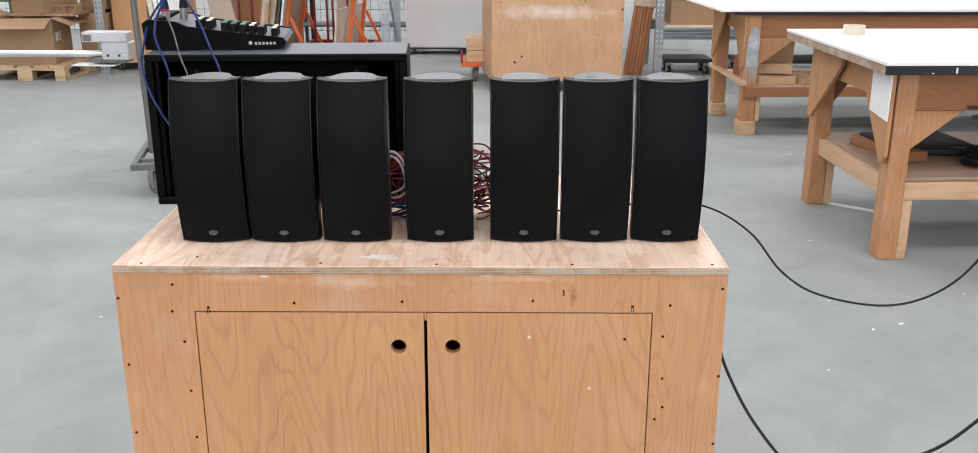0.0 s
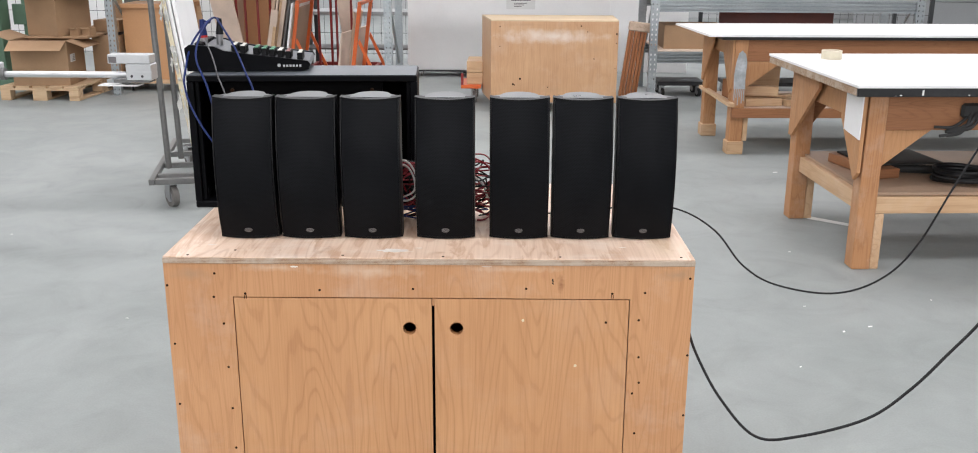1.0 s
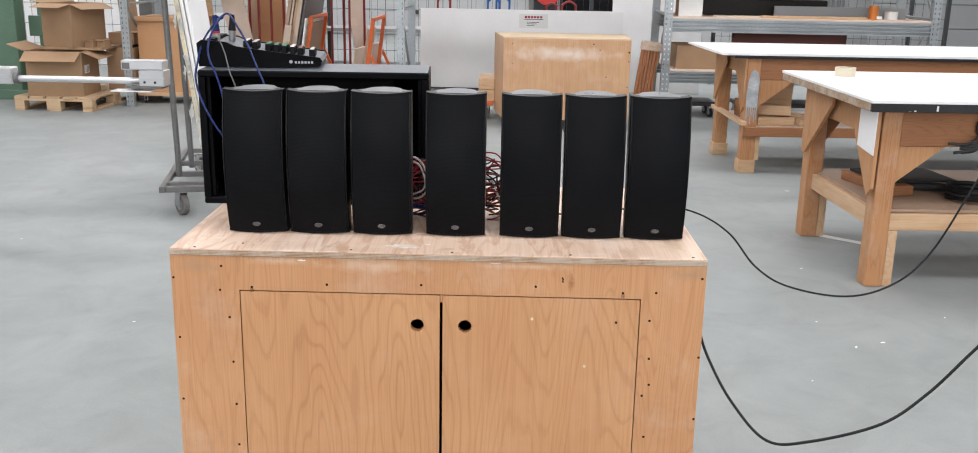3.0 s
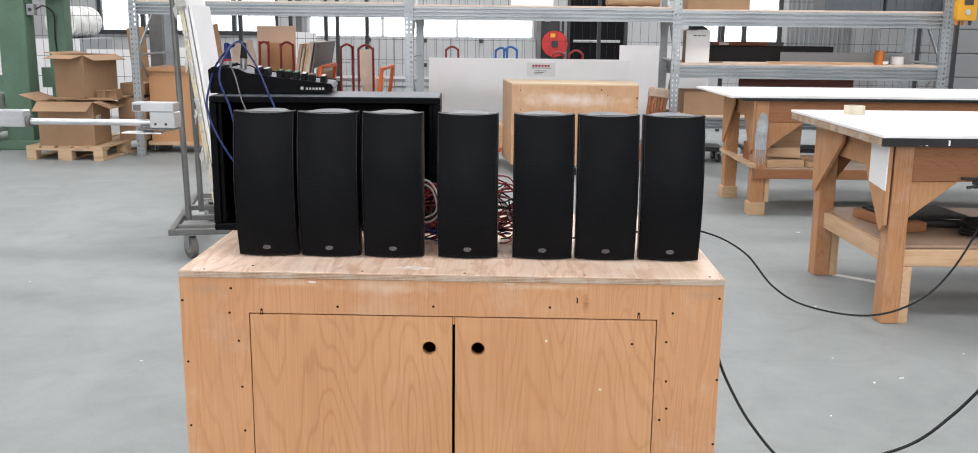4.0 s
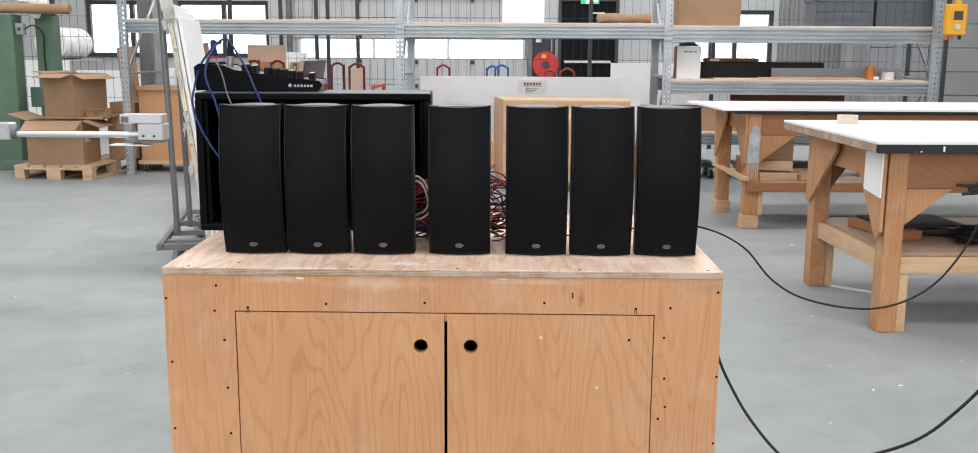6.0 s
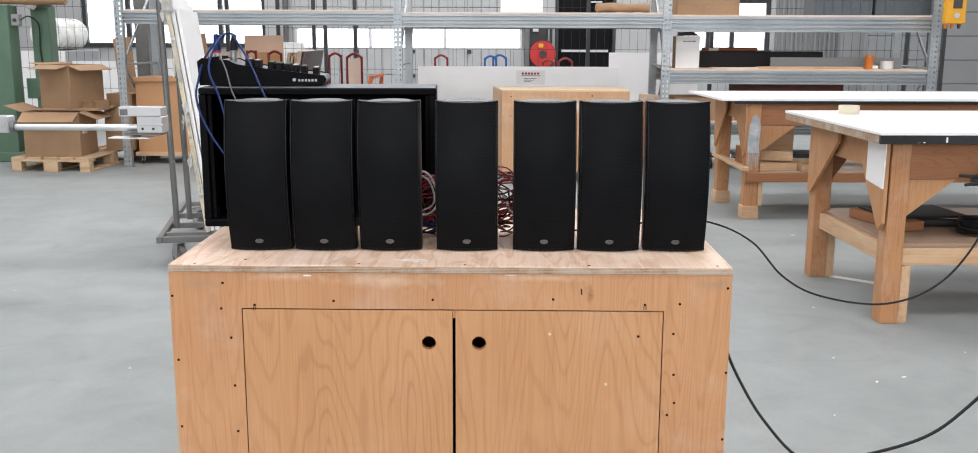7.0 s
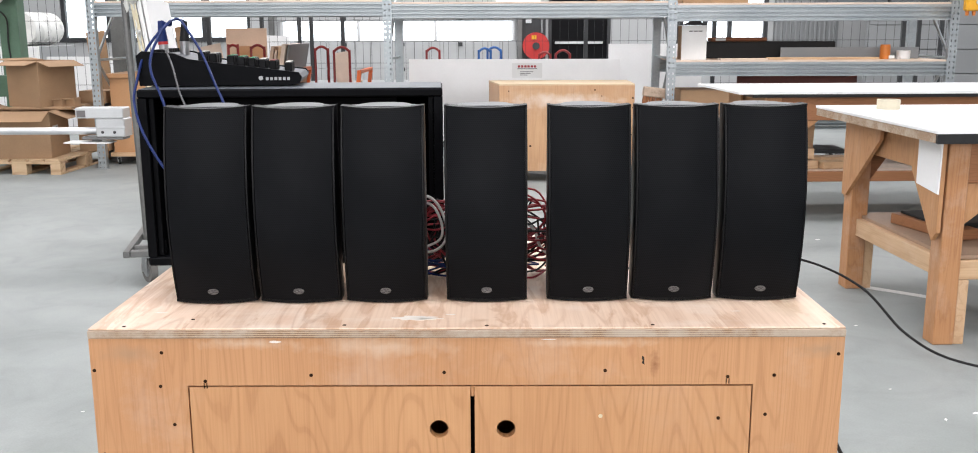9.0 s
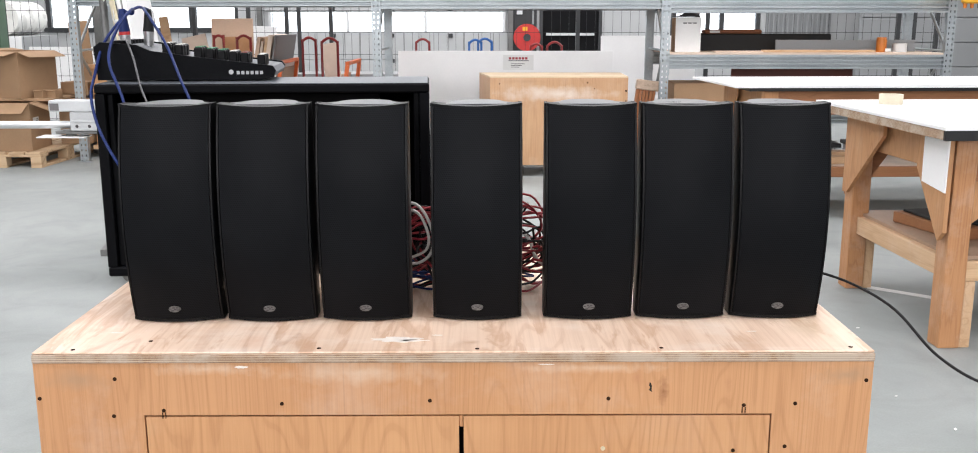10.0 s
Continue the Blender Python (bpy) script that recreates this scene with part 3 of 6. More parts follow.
# sectional overhead door with its strip of glazing
door = structure(thing("door_1", "light grey ribbed sectional overhead door with a glazed strip", "door"), "", "")
for z0, z1 in ((0.03, 0.52), (0.53, 1.09), (1.51, 1.95), (1.96, 2.40)):
    bm = bmesh.new()
    box(bm, -4.85, 0.20, 20.955, 20.995, z0, z1, bevel=0.006)
    panel = part("panel", bm, DOOR_PANEL, door)
    bm = bmesh.new()
    x = -4.75
    while x < 0.15:
        box(bm, x - 0.006, x + 0.006, 20.951, 20.956, z0 + 0.02, z1 - 0.02)
        x += 0.31
    part("rib", bm, ZINC_TUBE, panel)
for x in (-4.75, -3.13, -1.51, 0.12):
    boxpart("glazing_bar", (x - 0.03, x + 0.03, 20.95, 21.03, 1.10, 1.50), ALU, door)
for a, b in ((-4.72, -3.16), (-3.10, -1.54), (-1.48, 0.09)):
    bm = bmesh.new()
    box(bm, a, b, 21.05, 21.06, 1.11, 1.49)
    p = part("pane", bm, PANE, door)
    p.visible_shadow = False
for x in (-3.43, -2.21, -0.99):
    for z in (1.02, 1.56, 2.33, 0.5):
        boxpart("hinge", (x - 0.045, x + 0.045, 20.915, 20.953, z - 0.04, z + 0.04), FRAME_DARK, door, bevel=0.006)
boxpart("header_rail", (-4.95, 0.30, 20.88, 20.95, 2.41, 2.47), FRAME_DARK, door)
for x in (-4.95, 0.26):
    boxpart("jamb", (x - 0.05, x + 0.05, 20.86, 20.95, 0, 2.46), ZINC_TUBE, door)

# dark glazed exit door and its frame
d2 = structure(thing("door_2", "dark anthracite exit door with black glazing", "door"), "", "")
boxpart("door_leaf", (0.93, 2.09, 21.02, 21.07, 0.01, 2.32), EXIT_GLASS, d2, bevel=0.004)
for dims in ((0.862, 0.93, 20.97, 21.1, 0, 2.39), (2.09, 2.158, 20.97, 21.1, 0, 2.39), (0.93, 2.09, 20.97, 21.1, 2.32, 2.39)):
    boxpart("door_frame", dims, FRAME_DARK, d2, bevel=0.004)
boxpart("door_closer", (1.55, 1.85, 20.96, 21.02, 2.06, 2.09), ALU, d2)
boxpart("push_bar", (1.0, 2.0, 20.95, 21.0, 1.02, 1.07), ALU, d2)
bm = bmesh.new()
box(bm, -70, 70, 46, 46.2, -0.25, 30)
structure(part("backdrop", bm, OVERCAST), "plain bright overcast sky outside the windows", "sky")

# exit sign and fire call points
sign = thing("exit_sign", "green and white lit emergency exit sign above the door", "sign")
boxpart("housing", (1.33, 1.72, 20.94, 20.99, 2.265, 2.405), EXIT_GREEN, sign, bevel=0.006)
bm = bmesh.new()
box(bm, 1.44, 1.55, 20.93, 20.938, 2.275, 2.395)
part("pictogram_door", bm, EXIT_WHITE, sign)
bm = bmesh.new()
prism(bm, [(1.60, 2.315), (1.66, 2.315), (1.66, 2.285), (1.70, 2.33), (1.66, 2.375), (1.66, 2.345), (1.60, 2.345)], "y", 20.93, 20.938)
part("pictogram_arrow", bm, EXIT_WHITE, sign)
for x, z in ((2.42, 2.51), (-0.02, 2.5)):
    s = thing("fire_sign", "small red fire equipment sign on the wall", "sign", "fire signs")
    boxpart("sign_plate", (x - 0.09, x + 0.09, 20.985, 20.996, z - 0.08, z + 0.08), REEL_RED, s)
    boxpart("pictogram", (x - 0.035, x + 0.035, 20.978, 20.984, z - 0.05, z + 0.05), PAPER, s)

# hose reel on its dark backing post
reel = thing("hose_reel", "red fire hose reel on the end wall", "hose reel")
boxpart("back_board", (0.22, 0.80, 20.93, 20.99, 0.35, 1.75), FRAME_DARK, reel)
for nm, r, y0, y1, mt in (("drum", 0.275, 20.62, 20.66, REEL_RED), ("flange", 0.275, 20.82, 20.86, REEL_RED), ("hose", 0.24, 20.66, 20.82, BLACK_RUBBER), ("axle", 0.04, 20.86, 20.93, STEEL), ("hub", 0.075, 20.585, 20.62, FRAME_DARK)):
    rodpart(nm, (0.592, y0, 0.985), (0.592, y1, 0.985), r, mt, reel, seg=36)
boxpart("instruction_plate", (0.50, 0.60, 20.60, 20.619, 1.12, 1.20), HOIST, reel)
boxpart("valve_box", (0.38, 0.50, 20.83, 20.93, 1.45, 1.62), ALU, reel)
rodpart("supply_pipe", (0.72, 20.86, 1.25), (0.72, 20.86, 1.75), 0.025, STEEL, reel)

# darker wing of the end wall with wide horizontal boards
wing = structure(thing("wall_wing", "grey wall of wide horizontal cladding boards", "wall"), "", "")
boxpart("backing", (6.9, 11.98, 19.26, 19.4, 0, 6.79), WALL_GREY, wing, bevel=0)
for k in range(9):
    boxpart("cladding_board", (6.9, 11.98, 19.2, 19.257, k * 0.46 + 0.006, (k + 1) * 0.46 - 0.006), WALL_GREY, wing, bevel=0.008)
ribs = structure(thing("wall_ribbed", "light vertical ribbed metal wall cladding", "wall"), "", "")
bm = bmesh.new()
box(bm, 5.55, 6.88, 20.94, 20.995, 0, 4.0)
part("sheet", bm, RIB_GREY, ribs)
for k in range(13):
    boxpart("rib", (5.58 + k * 0.1, 5.62 + k * 0.1, 20.905, 20.938, 0, 4.0), WALL_GREY, ribs, bevel=0.008)

# ---- cabinet with the row of speakers ----
CAB_AT = pose(-0.05, 1.655, 0, 0, 0, 1.0)
CX0, CX1, CTOP, CDEP = -0.610, 0.605, 0.8635, 0.72
cab = thing("plywood_cabinet", "worn birch plywood cabinet with two flush doors, on the concrete floor", "cabinet", m=CAB_AT)
boxpart("top_panel", (CX0, CX1, 0.0, CDEP, CTOP - 0.003, CTOP), PLY_TOP, cab, "scuffed whitish plywood top", bevel=0.0015)
boxpart("top_edge", (CX0, CX1, -0.002, CDEP, CTOP - 0.0160, CTOP - 0.0032), PLY_EDGE, cab, "chipped layered plywood edge", bevel=0.001)
Z1 = CTOP - 0.0165
DX0, DX1, DZ0, DZ1, GAP = -0.4525, 0.4585, 0.09, 0.7645, 0.007
bm = bmesh.new()
fw = [(CX0 + 0.0005, 0.0), (CX1 - 0.0005, 0.0), (CX1 - 0.0005, Z1), (CX0 + 0.0005, Z1)]
cut = [(DX0 - 0.0024, DZ0 - 0.002), (DX1 + 0.0024, DZ0 - 0.002), (DX1 + 0.0024, DZ1 + 0.0028), (DX0 - 0.0024, DZ1 + 0.0028)]
edges = []
for lp in (fw, cut):
    vs = [bm.verts.new((x, 0, z)) for x, z in lp]
    edges += [bm.edges.new((vs[i], vs[(i + 1) % 4])) for i in range(4)]
faces = [f for f in bmesh.ops.triangle_fill(bm, use_beauty=True, edges=edges)["geom"] if isinstance(f, bmesh.types.BMFace)]
ext = bmesh.ops.extrude_face_region(bm, geom=faces)
bmesh.ops.translate(bm, vec=(0, 0.018, 0), verts=[v for v in ext["geom"] if isinstance(v, bmesh.types.BMVert)])
bmesh.ops.recalc_face_normals(bm, faces=bm.faces[:])
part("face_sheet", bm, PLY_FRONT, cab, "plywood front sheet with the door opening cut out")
boxpart("side_panel", (CX0 + 0.0005, CX0 + 0.0185, 0.0185, CDEP - 0.002, 0.0, Z1), PLY, cab)
boxpart("side_panel", (CX1 - 0.0185, CX1 - 0.0005, 0.0185, CDEP - 0.002, 0.0, Z1), PLY, cab)
boxpart("back_panel", (CX0 + 0.019, CX1 - 0.019, CDEP - 0.02, CDEP - 0.002, 0.02, Z1), PLY, cab)
boxpart("bottom_panel", (CX0 + 0.019, CX1 - 0.019, 0.0185, CDEP - 0.021, 0.05, 0.068), PLY, cab)
# added black strip behind the doors that keeps their gap dark
boxpart("divider", (-0.02, 0.03, 0.022, 0.04, 0.068, DZ1 - 0.003), BLACK_DEEP, cab)
MID = 0.0065
for x0, x1, hx in ((DX0, MID - GAP / 2, -0.0485), (MID + GAP / 2, DX1, 0.0610)):
    bm = bmesh.new()
    plate(bm, x1 - x0, DZ1 - DZ0, 0.018, [(hx - x0, 0.691 - DZ0, 0.0155)])
    dr = part("door", bm, PLY_DOOR, cab, "plywood door with a bored finger hole", m=Matrix.Translation((x0, 0.0005, DZ0)))
boxpart("catch_block", (MID - 0.0032, MID + 0.0032, 0.001, 0.017, DZ1 - 0.018, DZ1 + 0.001), PLY, cab)
SCREWS = [(-0.6041, 0.7936), (-0.4988, 0.7662), (-0.4934, 0.8233), (-0.4259, 0.7746), (-0.254, 0.7846), (-0.039, 0.7888), (0.221, 0.7913), (0.4191, 0.7804), (0.4941, 0.7828), (0.5955, 0.8184), (-0.4801, 0.7003), (-0.5985, 0.6487), (-0.4769, 0.5903), (-0.5999, 0.4936), (-0.4747, 0.4833), (-0.4736, 0.3783), (0.4828, 0.7157), (0.4868, 0.6227), (0.4905, 0.5577), (0.4758, 0.5297), (0.4859, 0.4247), (0.6007, 0.6284), (0.6004, 0.4734), (0.4069, 0.7093)]
for x, z in SCREWS:
    bm = bmesh.new()
    rod(bm, (x, -0.0006, z), (x, 0.004, z), 0.0030, 10)
    part("screw", bm, DARK_METAL, cab)
for x, z in ((0.2148, 0.7132), (0.339, 0.5999)):
    bm = bmesh.new()
    rod(bm, (x, -0.0006, z), (x, 0.004, z), 0.0034, 10)
    part("screw", bm, BRASS_SCREW, cab)
for x, z in ((-0.4258, 0.7686), (0.4192, 0.7744)):
    for d in (-0.0022, 0.0022):
        boxpart("saw_nick", (x + d - 0.0007, x + d + 0.0007, -0.0008, 0.002, z - 0.006, z + 0.003), DARK_METAL, cab, bevel=0)
bm = bmesh.new()
prism(bm, [(0.2802, 0.8161), (0.2822, 0.8151), (0.2838, 0.8106), (0.2833, 0.8056), (0.2844, 0.8011), (0.2818, 0.8026), (0.2798, 0.8041), (0.281, 0.8086), (0.2796, 0.8116)], "y", -0.0004, 0.001)
part("knot_hole", bm, HOLE, cab)
for x, y in ((-0.555, 0.012), (-0.455, 0.05), (-0.20, 0.016), (0.03, 0.012), (0.298, 0.014), (0.575, 0.016)):
    bm = bmesh.new()
    rod(bm, (x, y, CTOP - 0.002), (x, y, CTOP + 0.0006), 0.0032, 10)
    part("screw", bm, DARK_METAL, cab)

# pale paint and filler smears
def blotch(x, y, w, h, seed, flat):
    """An uneven thin patch; flat: on the top, else on the front."""
    r = random.Random(seed)
    ring = []
    for k in range(22):
        a = 2 * math.pi * k / 22
        s = r.uniform(0.55, 1.0)
        ring.append((x + w / 2 * s * math.cos(a), y + h / 2 * s * math.sin(a)))
    bm = bmesh.new()
    if flat:
        prism(bm, ring, "z", CTOP, CTOP + 0.0004)
    else:
        prism(bm, ring, "y", -0.0005, 0.001)
    part("filler_smear", bm, SMEAR, cab, "pale dried filler smear")


SMEAR = surface("dried_filler", (0.78, 0.72, 0.66), 0.35, var=0.08, coarse=30)
for args in ((-0.09, 0.055, 0.09, 0.030, 1, True), (-0.065, 0.05, 0.05, 0.01, 2, True), (-0.03, 0.075, 0.02, 0.006, 3, True), (-0.52, 0.09, 0.03, 0.004, 4, True), (0.45, 0.09, 0.02, 0.004, 5, True),
             (-0.31, Z1 - 0.006, 0.022, 0.005, 6, False), (0.13, Z1 - 0.003, 0.03, 0.002, 12, False)):
    blotch(*args)

def top_z(x):
    return CTOP


# speakers
SW, SH = 0.1412, 0.3405


def speaker():
    sp = thing("loudspeaker", "black curved wall loudspeaker with perforated grille, standing on the plywood cabinet", "loudspeaker", "row of loudspeakers")

    def face(s, t, inset=0.0):
        return -0.029 * (1 - (2 * t - 1) ** 2) - 0.017 * (1 - s * s) + inset

    def dip(s, t):
        return 0.0035 * (1 - s * s) * t ** 10

    def shell(x_half, t0, t1, inset, nu, nv, back):
        bm = bmesh.new()
        g = []
        for j in range(nv + 1):
            t = t0 + (t1 - t0) * j / nv
            g.append([bm.verts.new((s * x_half, face(s * x_half / (SW / 2), t, inset), 0.0015 + t * SH - dip(s, t))) for s in [2 * i / nu - 1 for i in range(nu + 1)]])
        for j in range(nv):
            for i in range(nu):
                bm.faces.new((g[j][i], g[j][i + 1], g[j + 1][i + 1], g[j + 1][i]))
        if back:
            bnd = [e for e in bm.edges if e.is_boundary]
            ext = bmesh.ops.extrude_edge_only(bm, edges=bnd)
            for v in ext["geom"]:
                if isinstance(v, bmesh.types.BMVert):
                    v.co.y += back
        return bm

    part("grille", shell(SW / 2 - 0.0050, 0.013, 0.987, 0.0, 10, 22, 0.004), GRILLE, sp, "fine perforated black metal grille", smooth=True)
    # bezel frame
    bm = bmesh.new()
    ts = [j / 22 for j in range(23)]
    for s in (-1, 1):
        rings = []
        for t in ts:
            bulge = 0.029 * (1 - (2 * t - 1) ** 2)
            ring = [(SW / 2, 0.03 + bulge), (SW / 2, 0.0012), (SW / 2 - 0.0012, -0.0026), (SW / 2 - 0.0038, -0.0026), (SW / 2 - 0.0052, 0.0010), (SW / 2 - 0.0052, 0.03 + bulge)]
            rings.append([bm.verts.new((s * xx, face(1, t, yy), 0.0015 + t * SH)) for xx, yy in ring])
        for a, b in zip(rings, rings[1:]):
            for k in range(6):
                bm.faces.new((a[k], a[(k + 1) % 6], b[(k + 1) % 6], b[k]))
    for t in (0.0, 1.0):
        for i in range(10):
            q = []
            for s in (2 * i / 10 - 1, 2 * (i + 1) / 10 - 1):
                for tt, yy in ((t, -0.0022), (t + (0.013 if t == 0 else -0.013), -0.0022), (t + (0.013 if t == 0 else -0.013), 0.03), (t, 0.03)):
                    q.append(bm.verts.new((s * SW / 2, face(s, t, yy) if yy < 0 else 0.03, 0.0015 + tt * SH - dip(s, t))))
            for k in range(4):
                bm.faces.new((q[k], q[(k + 1) % 4], q[4 + (k + 1) % 4], q[4 + k]))
    bmesh.ops.remove_doubles(bm, verts=bm.verts[:], dist=0.00005)
    bmesh.ops.recalc_face_normals(bm, faces=bm.faces[:])
    part("bezel", bm, BEZEL, sp, smooth=True)
    # rounded enclosure behind the grille
    out = [(SW / 2 - 0.001, 0.004), (SW / 2 - 0.001, 0.028), (0.047, 0.05)]
    out += [(0.044 * math.cos(a), 0.052 + 0.05 * math.sin(a)) for a in [math.pi * k / 14 for k in range(1, 14)]]
    out += [(-0.047, 0.05), (-SW / 2 + 0.001, 0.028), (-SW / 2 + 0.001, 0.004)]
    bm = bmesh.new()
    prism(bm, out, "z", 0.0015, SH - 0.0016)
    bmesh.ops.bevel(bm, geom=[e for e in bm.edges if abs(e.verts[0].co.z - e.verts[1].co.z) < 1e-6 and e.verts[0].co.z > 0.2], offset=0.004, segments=2, affect="EDGES")
    part("enclosure", bm, BLACK_PLASTIC, sp, smooth=True)
    # separate thin plate on top, much lighter grey than the case
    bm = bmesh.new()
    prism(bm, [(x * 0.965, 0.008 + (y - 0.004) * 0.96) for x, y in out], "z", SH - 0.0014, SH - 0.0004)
    part("top_cap", bm, GREY_CAP, sp, "grey plate on top of the black case")
    # emblem
    bm = bmesh.new()
    t = 0.066
    y = face(0, t) - 0.0015
    ring = [(0.0092 * math.cos(2 * math.pi * k / 28), 0.0015 + t * SH + 0.0050 * math.sin(2 * math.pi * k / 28)) for k in range(28)]
    prism(bm, ring, "y", y - 0.001, y + 0.004)
    em = part("emblem", bm, CHROME, sp, "oval silver metal emblem")
    bm = bmesh.new()
    z = 0.0015 + t * SH
    for k, (x0, x1, zz) in enumerate(((-0.0085, -0.005, 0.0005), (-0.006, -0.001, -0.0026), (-0.0035, 0.0005, 0.0022), (-0.001, 0.0028, -0.0004), (0.002, 0.0052, 0.0022), (0.0035, 0.0082, -0.0012))):
        box(bm, x0, x1, y - 0.0016, y - 0.001, z + zz - 0.0008, z + zz + 0.0008)
    part("emblem_relief", bm, INK, em)
    for x in (-0.045, 0.045):
        bm = bmesh.new()
        rod(bm, (x, 0.018, 0.0), (x, 0.018, 0.004), 0.006, 10)
        part("rubber_foot", bm, BLACK_RUBBER, sp)
    return sp


SPK = [(-0.4968, 1.5), (-0.3490, 0.9), (-0.1985, 0.4), (-0.0232, 0.0), (0.1530, -0.2), (0.3020, -0.5), (0.4528, -1.0)]
first = speaker()
for i, (x, yaw) in enumerate(SPK):
    m = pose(x, 1.820 + 0.031 * (x + 0.05), top_z(x) + 0.0006, 0, -0.15, yaw + 1.0)
    if i == 0:
        first.matrix_basis = m
    else:
        copy_thing(first, m)

# ---- black bass cabinet, mixing desk and cables on the plywood cabinet ----
BX0, BX1, BY0, BY1, BZ0, BZ1 = -0.714, -0.116, 2.105, 2.315, 0.8640, 1.2190
sub = thing("bass_speaker", "black painted bass speaker box with open ports, on the plywood cabinet", "loudspeaker", m=Matrix.Translation((BX1, BY0, 0)) @ Matrix.Rotation(radians(4), 4, "Z") @ Matrix.Translation((-BX1, -BY0, 0)))
T = 0.018
boxpart("top_panel", (BX0, BX1, BY0, BY1, BZ1 - T, BZ1 - 0.001), BLACK_BOX, sub, bevel=0.003)
# thin top skin in a lighter blue-grey than the rest of the box
boxpart("top_skin", (BX0 + 0.003, BX1 - 0.003, BY0 + 0.003, BY1 - 0.003, BZ1 - 0.0009, BZ1), BOX_TOP, sub, "blue-grey top surface, lighter than the black box", bevel=0)
boxpart("bottom_panel", (BX0, BX1, BY0, BY1, BZ0, BZ0 + T), BLACK_BOX, sub, bevel=0.003)
for x in (BX0, BX1 - T):
    boxpart("side_panel", (x, x + T, BY0 + 0.001, BY1 - 0.001, BZ0 + T, BZ1 - T), BLACK_BOX, sub, bevel=0.001)
boxpart("back_panel", (BX0 + T, BX1 - T, BY1 - 0.02, BY1 - 0.002, BZ0 + T, BZ1 - T), BLACK_DEEP, sub, bevel=0)
boxpart("front_baffle", (BX0 + 0.092, BX1 - 0.092, BY0 + 0.018, BY0 + 0.036, BZ0 + T + 0.001, BZ1 - T - 0.001), BLACK_DEEP, sub, bevel=0.001)
for x in (BX0 + T + 0.001, BX1 - T - 0.011):
    boxpart("inner_batten", (x, x + 0.010, BY0 + 0.012, BY0 + 0.03, BZ0 + T + 0.001, BZ1 - T - 0.001), BLACK_BOX, sub, bevel=0.001)
for x in (-0.60, -0.235):
    bm = bmesh.new()
    rod(bm, (x, BY0 + 0.010, 1.178), (x, BY0 + 0.018, 1.178), 0.005, 12)
    part("bolt", bm, DARK_METAL, sub)
for x in (BX0 + 0.02, BX1 - 0.03):
    boxpart("corner_block", (x - 0.0, x + 0.012, BY0 + 0.02, BY0 + 0.05, BZ0 + T, BZ0 + T + 0.03), BLACK_BOX, sub)

# mixing desk, turned so that its end faces the front of the hall
MX0, MX1, MY0, MY1, MZ = -0.729, -0.404, 2.128, 2.372, 1.2215
mixer = thing("mixing_desk", "black mixing desk with coloured knobs on top of the bass speaker", "mixer", m=Matrix.Translation((-0.729, 2.118, MZ + 0.0005)) @ Euler((0, 0, radians(8))).to_matrix().to_4x4() @ Matrix.Translation((0.729, -MY0, -MZ)))
prof = [(MX0 + 0.004, MZ), (MX1 - 0.02, MZ), (MX1 - 0.004, MZ + 0.004), (MX1, MZ + 0.016), (MX1 - 0.006, MZ + 0.025), (MX0 + 0.17, MZ + 0.043), (MX0 + 0.10, MZ + 0.053), (MX0 + 0.075, MZ + 0.064), (MX0 + 0.012, MZ + 0.069), (MX0, MZ + 0.06)]
bm = bmesh.new()
prism(bm, prof, "y", MY0, MY0 + 0.012)
part("side_cheek", bm, MIXER_BODY, mixer)
bm = bmesh.new()
prism(bm, prof, "y", MY1 - 0.012, MY1)
part("side_cheek", bm, MIXER_BODY, mixer)
bm = bmesh.new()
prism(bm, [(x, z - 0.003) if z > MZ + 0.01 else (x, z + 0.001) for x, z in prof], "y", MY0 + 0.0125, MY1 - 0.0125)
part("top_panel", bm, MIXER_TOP, mixer)


def desk_z(x):
    pts = sorted((p for p in prof if p[1] > MZ + 0.022), key=lambda p: p[0])
    for a, b in zip(pts, pts[1:]):
        if a[0] <= x <= b[0]:
            return a[1] + (b[1] - a[1]) * (x - a[0]) / (b[0] - a[0]) - 0.003
    return pts[-1][1] - 0.003


for dx, cap in ((0.125, CAP_WHITE), (0.147, CAP_WHITE), (0.182, CAP_GREEN), (0.203, CAP_GREEN), (0.224, CAP_GREEN), (0.245, CAP_WHITE), (0.266, CAP_RED), (0.297, CAP_WHITE)):
    x = MX0 + dx
    for k in range(3):
        y, z = MY0 + 0.030 + k * 0.027, desk_z(x) + 0.003
        bm = bmesh.new()
        box(bm, x - 0.0075, x + 0.0075, y - 0.0105, y + 0.0105, z - 0.004, z + 0.017, bevel=0.002)
        kn = part("knob", bm, KNOB, mixer)
        bm = bmesh.new()
        box(bm, x - 0.0050, x + 0.0050, y - 0.0085, y + 0.0085, z + 0.0172, z + 0.0184)
        part("cap", bm, cap, kn)
for k in range(8):
    y = MY0 + 0.03 + k * 0.0263
    bm = bmesh.new()
    rod(bm, (MX0 + 0.035, y, MZ + 0.06), (MX0 + 0.035, y, MZ + 0.071), 0.0115, 14)
    part("socket", bm, KNOB, mixer)
